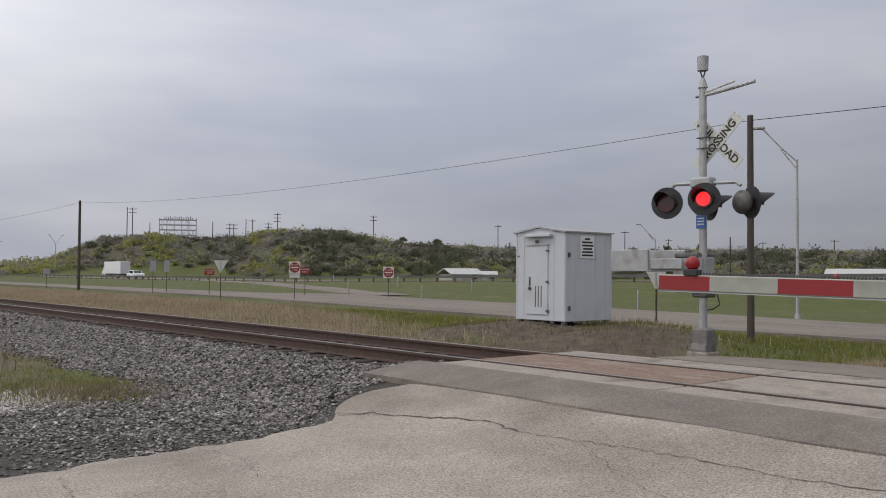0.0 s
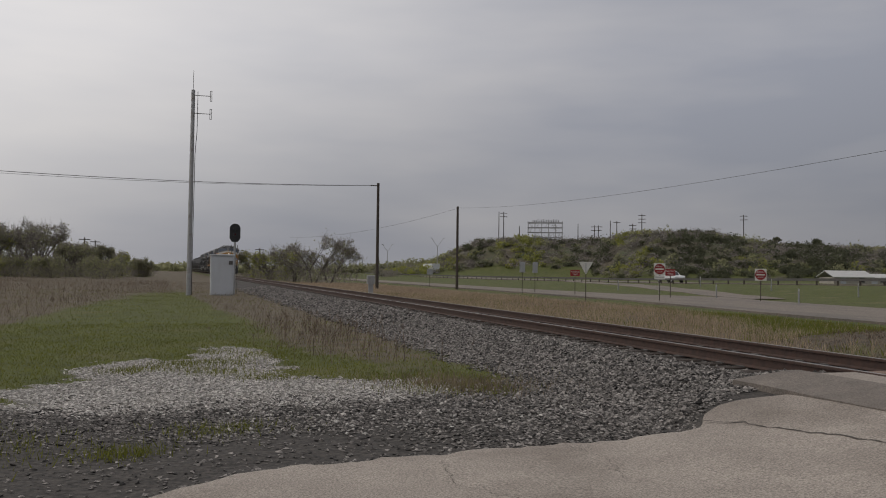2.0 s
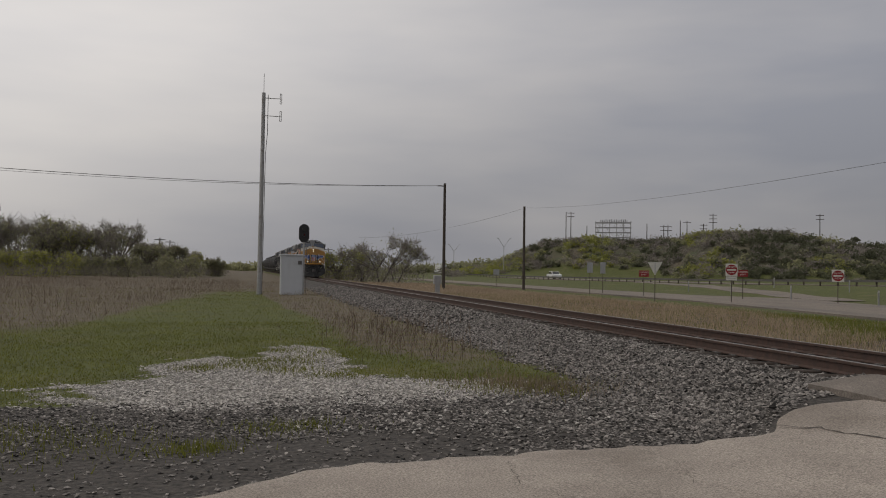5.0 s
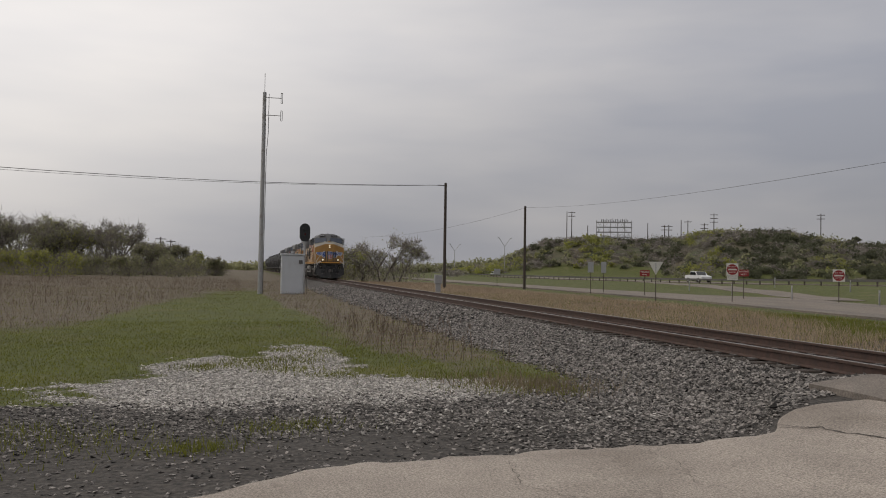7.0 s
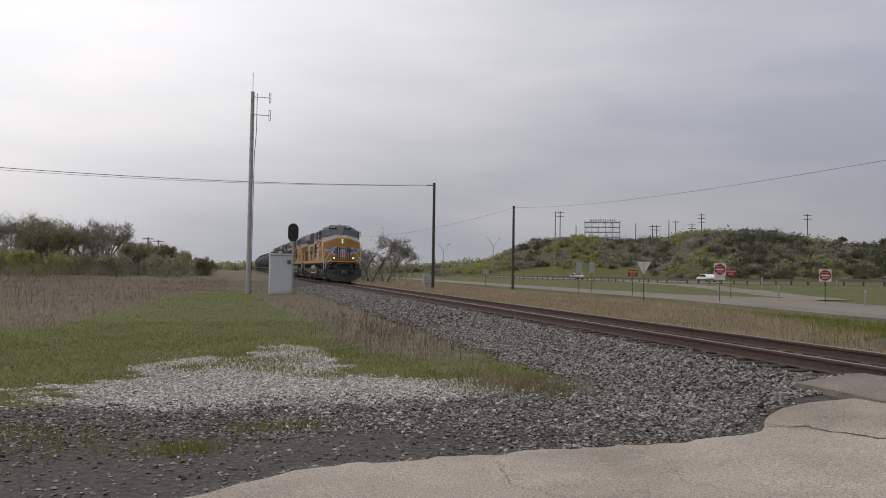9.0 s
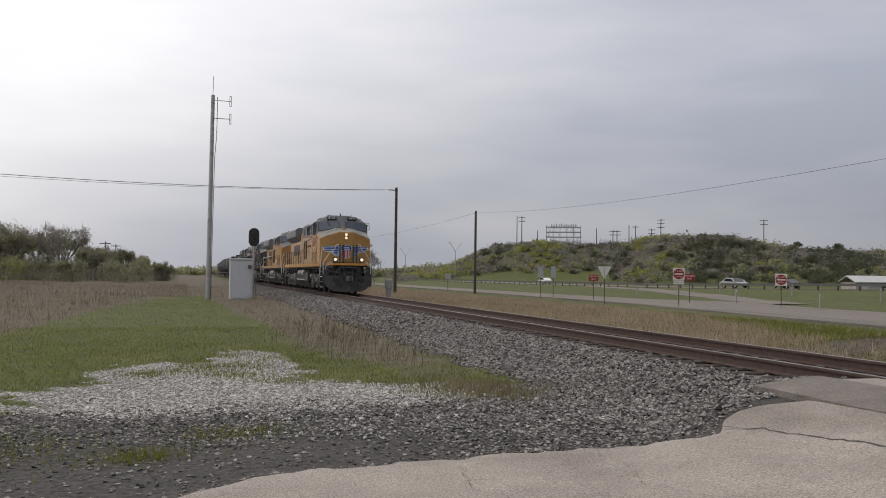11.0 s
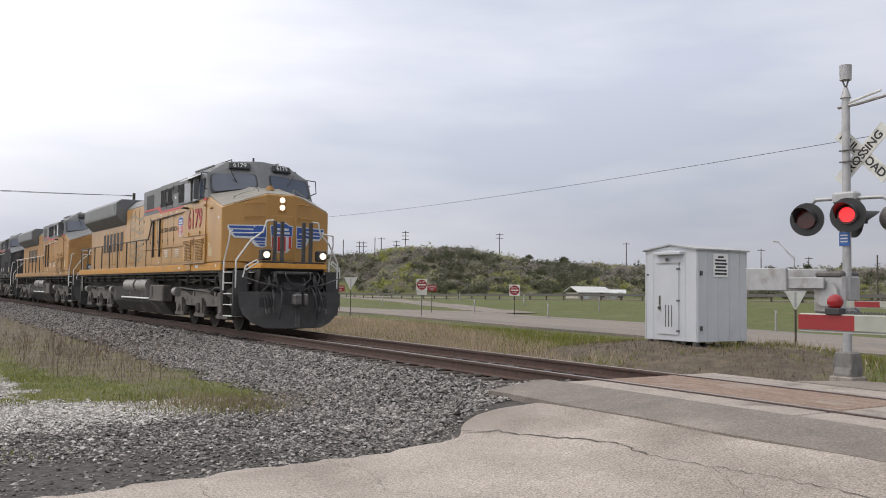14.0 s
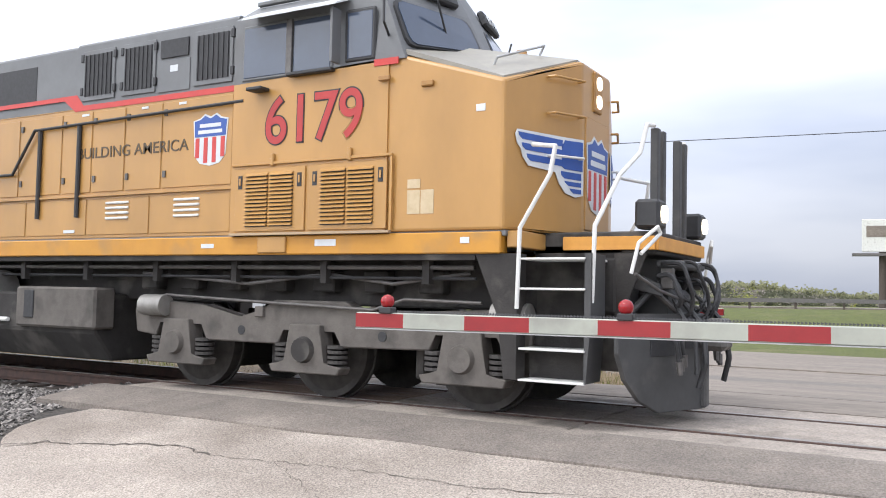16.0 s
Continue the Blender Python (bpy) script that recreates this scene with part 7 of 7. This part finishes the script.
def build_trees():
    rng = np.random.default_rng(11)
    n = 0
    for i in range(46):
        az = -27 + i * 0.57 + rng.uniform(-0.3, 0.3)
        d = rng.uniform(135, 165)
        x, y = polar(az, d)
        u = rng.random()
        edge = np.interp(az, [-27, -14, -9, -6.3, -5.5, -3, -0.8], [9.4, 9.0, 8.6, 6.8, 5.4, 4.8, 2.6])
        leaf = M_LEAF if u < 0.46 else M_LEAF_YELLOW if u < 0.6 else M_LEAF
        build_tree(x, y, edge * rng.uniform(0.75, 1.0), edge * 0.62, leaf, u > 0.62, 100 + i, ("bare grey tree with some green at the field's edge" if u > 0.62 else "bushy spring-green tree at the field's edge"), 0.6)
    for i, (az, d, h, sp, leaf, bare) in enumerate(((6.2, 132, 4.4, 4.2, M_LEAF_YELLOW, False), (8.9, 126, 6.6, 8.0, M_LEAF, True), (9.9, 128, 5.4, 6.0, M_LEAF, True), (7.6, 130, 3.6, 4.6, M_LEAF, True), (5.2, 150, 4.6, 4.0, M_LEAF, False), (7.0, 150, 5.0, 4.0, M_LEAF_YELLOW, False))):
        x, y = polar(az, d)
        build_tree(x, y, h, sp, leaf, bare, 200 + i, "bare branching tree beside the track" if bare else "yellow-green bush beside the track", 0.7)
    for i in range(10):
        az = -24 + i * 2.2 + rng.uniform(-0.5, 0.5)
        x, y = polar(az, rng.uniform(118, 132))
        u = rng.random()
        build_tree(x, y, rng.uniform(2.4, 4.0), rng.uniform(3.0, 4.2), M_LEAF_YELLOW if u < 0.4 else M_LEAF, u > 0.6, 300 + i, "yellow-green bush before the trees" if u < 0.4 else "low spring-green bush before the trees", 0.8, 0.06)
    # low far tree line under the horizon
    spots = []
    for az in np.sort(rng.uniform(-60, 112, 760)):
        d = rng.uniform(400, 480)
        x, y = polar(float(az), d)
        r = rng.uniform(2.2, 5.0)
        spots.append((x, y, float(ground_z(x, y)) + r * 0.35, r * 1.15, r * 0.8))
    for az in np.arange(10.5, 17, 0.3):
        x, y = polar(float(az), 410)
        r = rng.uniform(2.6, 4.2)
        spots.append((x, y, float(ground_z(x, y)) + r * 0.5, r * 1.4, r))
    for az in np.arange(78, 96, 0.5):
        x, y = polar(float(az), 300)
        r = rng.uniform(2.2, 3.4)
        spots.append((x, y, float(ground_z(x, y)) + r * 0.6, r * 1.6, r))
    leafy("far_tree_line", rng, spots, M_LEAF, "far line of low trees on the horizon", "trees", 170, 0.75, "stuff", 0.1)


def scatter(rng, x0, x1, y0, y1, n, keep):
    x, y = rng.uniform(x0, x1, n), rng.uniform(y0, y1, n)
    ok = keep(x, y, rng.random(n))
    return x[ok], y[ok]


def blades(name, rng, x, y, h0, h1, w, mat, label, lean=0.35):
    n = len(x)
    z = ground_z(x, y) - 0.01
    h = rng.uniform(h0, h1, n)
    a = rng.uniform(0, 2 * np.pi, n)
    base = np.stack([x, y, z], 1)
    side = np.stack([np.cos(a), np.sin(a), 0 * a], 1) * (w * rng.uniform(0.6, 1.4, n))[:, None]
    tip = base + np.stack([rng.normal(0, lean, n) * h, rng.normal(0, lean, n) * h, h], 1)
    v = np.stack([base - side, base + side, tip], 1).reshape(-1, 3)
    f = np.arange(3 * n).reshape(n, 3)
    return tagged(mesh_object(name, v.tolist(), f.tolist(), mat), label, "grass", kind="stuff")


def build_grass():
    rng = np.random.default_rng(21)
    def open_ground(x, y):
        return (1 - np.clip(lime_mask(x, y) * 1.6, 0, 1)) * (1 - np.clip(stone_mask(x, y) * 1.5, 0, 1)) * (y > road_edge(np.minimum(x, 7)) + 0.4)
    def off_pavement(x, y):
        return (soil_mask(x, y) < 0.25 + 0.5 * rng.random(len(x)) ** 3) & (x < 15.0 + (y - 3.7) * 1.75) & (x > np.interp(y, [3.7, 5.9, 7.6, 9], [15.4, 13.6, 12.3, 10.5]))
    x, y = scatter(rng, -16, 6, 11, 30, 240000, lambda x, y, r: r < open_ground(x, y) * (1 - 0.75 * dry_mask(x, y)) * np.interp(y, [11, 16, 30], [1, 0.8, 0.35]))
    blades("green_grass", rng, x, y, 0.02, 0.07, 0.007, M_GRASS, "short green spring grass")
    x, y = scatter(rng, -40, 6, 28, 75, 90000, lambda x, y, r: r < open_ground(x, y) * (1 - 0.8 * dry_mask(x, y)) * 0.7)
    blades("green_grass", rng, x, y, 0.03, 0.09, 0.012, M_GRASS, "short green spring grass")
    x, y = scatter(rng, -45, 7, 14, 110, 150000, lambda x, y, r: r < open_ground(x, y) * dry_mask(x, y) * np.interp(y, [14, 40, 110], [1, 0.8, 0.5]))
    blades("dry_grass", rng, x, y, 0.06, 0.32, 0.006, M_DRY, "tall dry tan grass beside the track")
    x, y = scatter(rng, 10.9, 27, 6.5, 120, 130000, lambda x, y, r: (r < np.interp(dry_mask(x, y), [0, 1], [0.05, 1])) & ((x > 12.4) | (y > 9)) & ~((x > 17.6) & (x < 20.3) & (y > 15.5) & (y < 18.1)) & off_pavement(x, y))
    blades("dry_grass", rng, x, y, 0.1, 0.38, 0.009, M_STRAW, "tall dry straw-coloured grass beyond the track")
    x, y = scatter(rng, 11.5, 28, 5.0, 70, 90000, lambda x, y, r: (r < 0.85 * (1 - dry_mask(x, y)) + 0.05) & ((x > 12.6) | (y > 9)) & off_pavement(x, y))
    blades("green_grass", rng, x, y, 0.08, 0.22, 0.014, M_GRASS, "green grass beyond the track")
    x, y = scatter(rng, 12.3, 22, 4.0, 8.6, 14000, lambda x, y, r: (x > 12.7) & off_pavement(x, y) & (r < 0.8))
    blades("pale_grass", rng, x, y, 0.08, 0.28, 0.008, M_STRAW, "pale dry grass round the signal's foot")
    # tufts in the gravel
    tufts = [(0.0, 16.6, 0.4), (1.1, 17.3, 0.35), (1.9, 18.4, 0.4), (0.9, 19.2, 0.35), (0.9, 15.9, 0.35), (0.3, 17.2, 0.3), (1.6, 14.9, 0.3), (-0.7, 16.2, 0.25), (0.6, 10.3, 0.35), (-1.6, 9.6, 0.5), (-2.6, 10.1, 0.45), (-0.4, 9.1, 0.22), (-3.2, 8.9, 0.5), (3.9, 13.0, 0.5), (4.4, 13.6, 0.6), (3.6, 14.4, 0.6), (4.6, 12.6, 0.4)]
    xs = np.concatenate([cx + rng.normal(0, r, 420) for cx, cy, r in tufts])
    ys = np.concatenate([cy + rng.normal(0, r * 0.9, 420) for cx, cy, r in tufts])
    blades("grass_tufts", rng, xs, ys, 0.03, 0.12, 0.007, M_GRASS, "small grass tufts in the gravel")
    xs = np.concatenate([cx + rng.normal(0, 0.45, 500) for cx, cy in ((4.4, 13.1), (4.8, 12.7), (4.1, 13.8))])
    ys = np.concatenate([cy + rng.normal(0, 0.5, 500) for cx, cy in ((4.4, 13.1), (4.8, 12.7), (4.1, 13.8))])
    blades("dry_tufts", rng, xs, ys, 0.05, 0.2, 0.006, M_DRY, "dry grass tufts at the ballast's edge")
    # dry turf on the mound of the equipment house
    x, y = scatter(rng, 13.0, 23.5, 11.2, 21, 26000, lambda x, y, r: (r < 0.75 * np.exp(-(((x - 18.2) / 4.6) ** 4 + ((y - 15.6) / 4.6) ** 4)) * (0.55 + 0.45 * bumps(x, y, 0.9, 4))) & ~((x > 17.7) & (x < 20.2) & (y > 15.6) & (y < 18.0)) & (x > 12.6))
    blades("mound_grass", rng, x, y, 0.03, 0.13, 0.009, M_WEED, "withered brown turf on the mound")
    x, y = scatter(rng, 14.0, 22.5, 12.5, 20, 9000, lambda x, y, r: (r < 1.0 * np.exp(-(((x - 18.2) / 4.2) ** 4 + ((y - 15.8) / 4.0) ** 4)) * smooth(-0.1, 0.5, bumps(x, y, 1.3, 9))) & ~((x > 17.7) & (x < 20.2) & (y > 15.6) & (y < 18.0)))
    blades("mound_grass", rng, x, y, 0.03, 0.12, 0.009, M_GRASS, "green turf among the brown on the mound")
    # rank brown weeds in the far field
    x, y = scatter(rng, -48, 0, 20, 118, 26000, lambda x, y, r: r < dry_mask(x, y) * np.clip(0.35 + 0.9 * bumps(x, y, 5.0, 1), 0, 1))
    blades("field_weeds", rng, x, y, 0.2, 0.7, 0.011, M_WEED, "rank brown weeds in the field", 0.2)
    # dead weed stalks
    k = 220
    x, y = rng.normal(3.9, 0.9, k), np.maximum(rng.normal(22.5, 3.4, k), 16.5 + rng.random(k))
    z = ground_z(x, y)
    base = np.stack([x, y, z], 1)
    h = rng.uniform(0.2, 0.75, k)
    tip = base + np.stack([rng.normal(0, 0.07, k), rng.normal(0, 0.07, k), h], 1)
    v, f = sticks(rng, base, tip, 0.007)
    b2 = np.repeat(base + (tip - base) * 0.6, 3, 0)
    t2 = b2 + rng.normal(0, 0.07, b2.shape) + (0, 0, 0.16)
    v2, f2 = sticks(rng, b2, t2, 0.006)
    tagged(mesh_object("dead_weeds", np.concatenate([v, v2]).tolist(), f.tolist() + (f2 + len(v)).tolist(), M_WEED), "upright dead brown weed stalks", "weeds", kind="stuff")


OCTA = np.array([(1, 0, 0), (0, 1, 0), (-1, 0, 0), (0, -1, 0), (0, 0, 1), (0, 0, -1)], float)
OCTA_F = np.array([(0, 1, 4), (1, 2, 4), (2, 3, 4), (3, 0, 4), (1, 0, 5), (2, 1, 5), (3, 2, 5), (0, 3, 5)])


def stones(name, rng, x, y, z, r0, r1, mat, label, flat=0.72, tilt=0.6):
    n = len(x)
    r = rng.uniform(r0, r1, n) ** 1.0
    p = OCTA[None] * rng.uniform(0.55, 1.35, (n, 6, 1)) + rng.normal(0, 0.18, (n, 6, 3))
    a = rng.uniform(0, 2 * np.pi, n)
    t = rng.normal(0, tilt, n)
    ca, sa, ct, st = np.cos(a), np.sin(a), np.cos(t), np.sin(t)
    p = p * (1.25, 1.0, flat)
    q = np.stack([p[..., 0], p[..., 1] * ct[:, None] - p[..., 2] * st[:, None], p[..., 1] * st[:, None] + p[..., 2] * ct[:, None]], -1)
    q = np.stack([q[..., 0] * ca[:, None] - q[..., 1] * sa[:, None], q[..., 0] * sa[:, None] + q[..., 1] * ca[:, None], q[..., 2]], -1)
    v = q * r[:, None, None] + np.stack([x, y, z + r * 0.25], 1)[:, None]
    f = OCTA_F[None] + 6 * np.arange(n)[:, None, None]
    return tagged(mesh_object(name, v.reshape(-1, 3).tolist(), f.reshape(-1, 3).tolist(), mat), label, "gravel", kind="stuff")


def build_stones():
    rng = np.random.default_rng(31)
    def off_road(x, y):
        return y > road_edge(np.minimum(x, 7.1)) + 0.12
    x, y = scatter(rng, 5.0, 7.75, 8.8, 26, 42000, lambda x, y, r: (r < stone_mask(x, y)) & off_road(x, y))
    stones("ballast", rng, x, y, ground_z(x, y), 0.018, 0.046, M_BALLAST, "coarse grey ballast stones beside the rails", 0.6, 0.5)
    x, y = scatter(rng, 5.0, 7.75, 26, 75, 26000, lambda x, y, r: r < stone_mask(x, y))
    stones("ballast", rng, x, y, ground_z(x, y), 0.035, 0.065, M_BALLAST, "coarse grey ballast stones beside the rails")
    x, y = scatter(rng, 7.7, 12.0, 9.3, 60, 22000, lambda x, y, r: r < 0.9)
    stones("ballast", rng, x, y, ground_z(x, y) - 0.02, 0.025, 0.05, M_BALLAST, "coarse grey ballast stones between the ties")
    x, y = scatter(rng, -5.5, 6.2, 6.8, 13.6, 80000, lambda x, y, r: (r < 0.75 * stone_mask(x, y) * np.interp(x + 0.8 * bumps(x, y, 1.3), [-4, -0.5, 2.5], [0.3, 0.75, 1.0]) * np.maximum(smooth(8.9, 10.2, y + 0.5 * bumps(x, y, 0.9)), np.maximum(0.14, smooth(1.5, 4.0, x)))) & off_road(x, y))
    stones("grey_gravel", rng, x, y, ground_z(x, y), 0.007, 0.03, M_BALLAST, "loose grey gravel beside the concrete", 0.5, 0.35)
    x, y = scatter(rng, -4.5, 5.0, 10.5, 21, 80000, lambda x, y, r: r < lime_mask(x, y) ** 1.5)
    stones("white_gravel", rng, x, y, ground_z(x, y), 0.008, 0.03, M_LIME, "patch of white limestone gravel", 0.5, 0.35)
    x, y = scatter(rng, 0.5, 6.0, 9.5, 13.6, 1300, lambda x, y, r: (r < 0.5 * stone_mask(x, y)) & off_road(x, y))
    stones("pale_stones", rng, x, y, ground_z(x, y) + 0.01, 0.01, 0.03, M_LIME, "pale stones strewn in the grey gravel")


build_woods()
build_trees()
build_grass()
build_stones()


# ------------------------------------------------------------------ what moves
NOSE = [(0, 164.5), (4, 123.6), (7, 93.0), (9, 72.6), (11, 52.5), (12.5, 37.25), (13, 32.3), (14.5, 17.8), (15, 12.95), (15.5, 8.25), (16, 3.68)]  # seconds, y of the lead nose


def nose_at(t):
    return float(np.interp(t, [a for a, b in NOSE], [b for a, b in NOSE]))


def motions():
    back = [(lead, 0.0), (second, 22.6), (third, 45.2), (fourth, 67.8)] + [(c, 90.0 + 18.4 * i) for i, c in enumerate(tanks)]
    times = [t for t, y in NOSE]
    for thing, gap in back:
        walk(thing, [(t, pose(TRACK, nose_at(t) + gap, 0)) for t in times])
    def drive(thing, x, cot, rate, t0, back=False):
        """Along the highway at x, abreast of y = x * cot at t0; rate in multiples of x a second, back: away from the crossing."""
        rows = []
        for t in range(17):
            y = x * (cot + (1 if back else -1) * rate * (t - t0))
            rows.append((t, pose(x, y, float(highway_z(y)) + 0.06, 0, 0, 180 if back and thing is not box_truck else 0)))
        walk(thing, rows)
    drive(pickup_a, 77.0, 2.55, 0.466, 0)
    drive(pickup_b, 77.0, 2.078, 0.463, 6.4)
    drive(car_d, 77.0, 3.42, 0.49, 7.0)
    drive(car_c, 86.0, 1.235, 0.34, 7.6, True)
    drive(car_e, 86.0, 1.47, 0.4, 11.4, True)
    drive(box_truck, 84.0, 2.72, 0.34, 0, True)
    for arm in moving_arms:   # the near gate comes to rest
        hinge = Matrix.Translation((0.25, 0, 1.445))
        walk(arm, [(t, hinge @ pose(0, 0, 0, a) @ hinge.inverted()) for t, a in ((0, -1.1), (1.0, -0.7), (2.5, 0.0), (16, 0.0))])
    steps = [i * 0.08 for i in range(200)] + [16.0]
    for w in lead_wheels:
        y = w.matrix_basis.translation.y
        walk(w, [(t, pose(0, y, 0.533, math.degrees((nose_at(0) - nose_at(t)) / 0.533) % 360, 0, 0)) for t in steps])


motions()
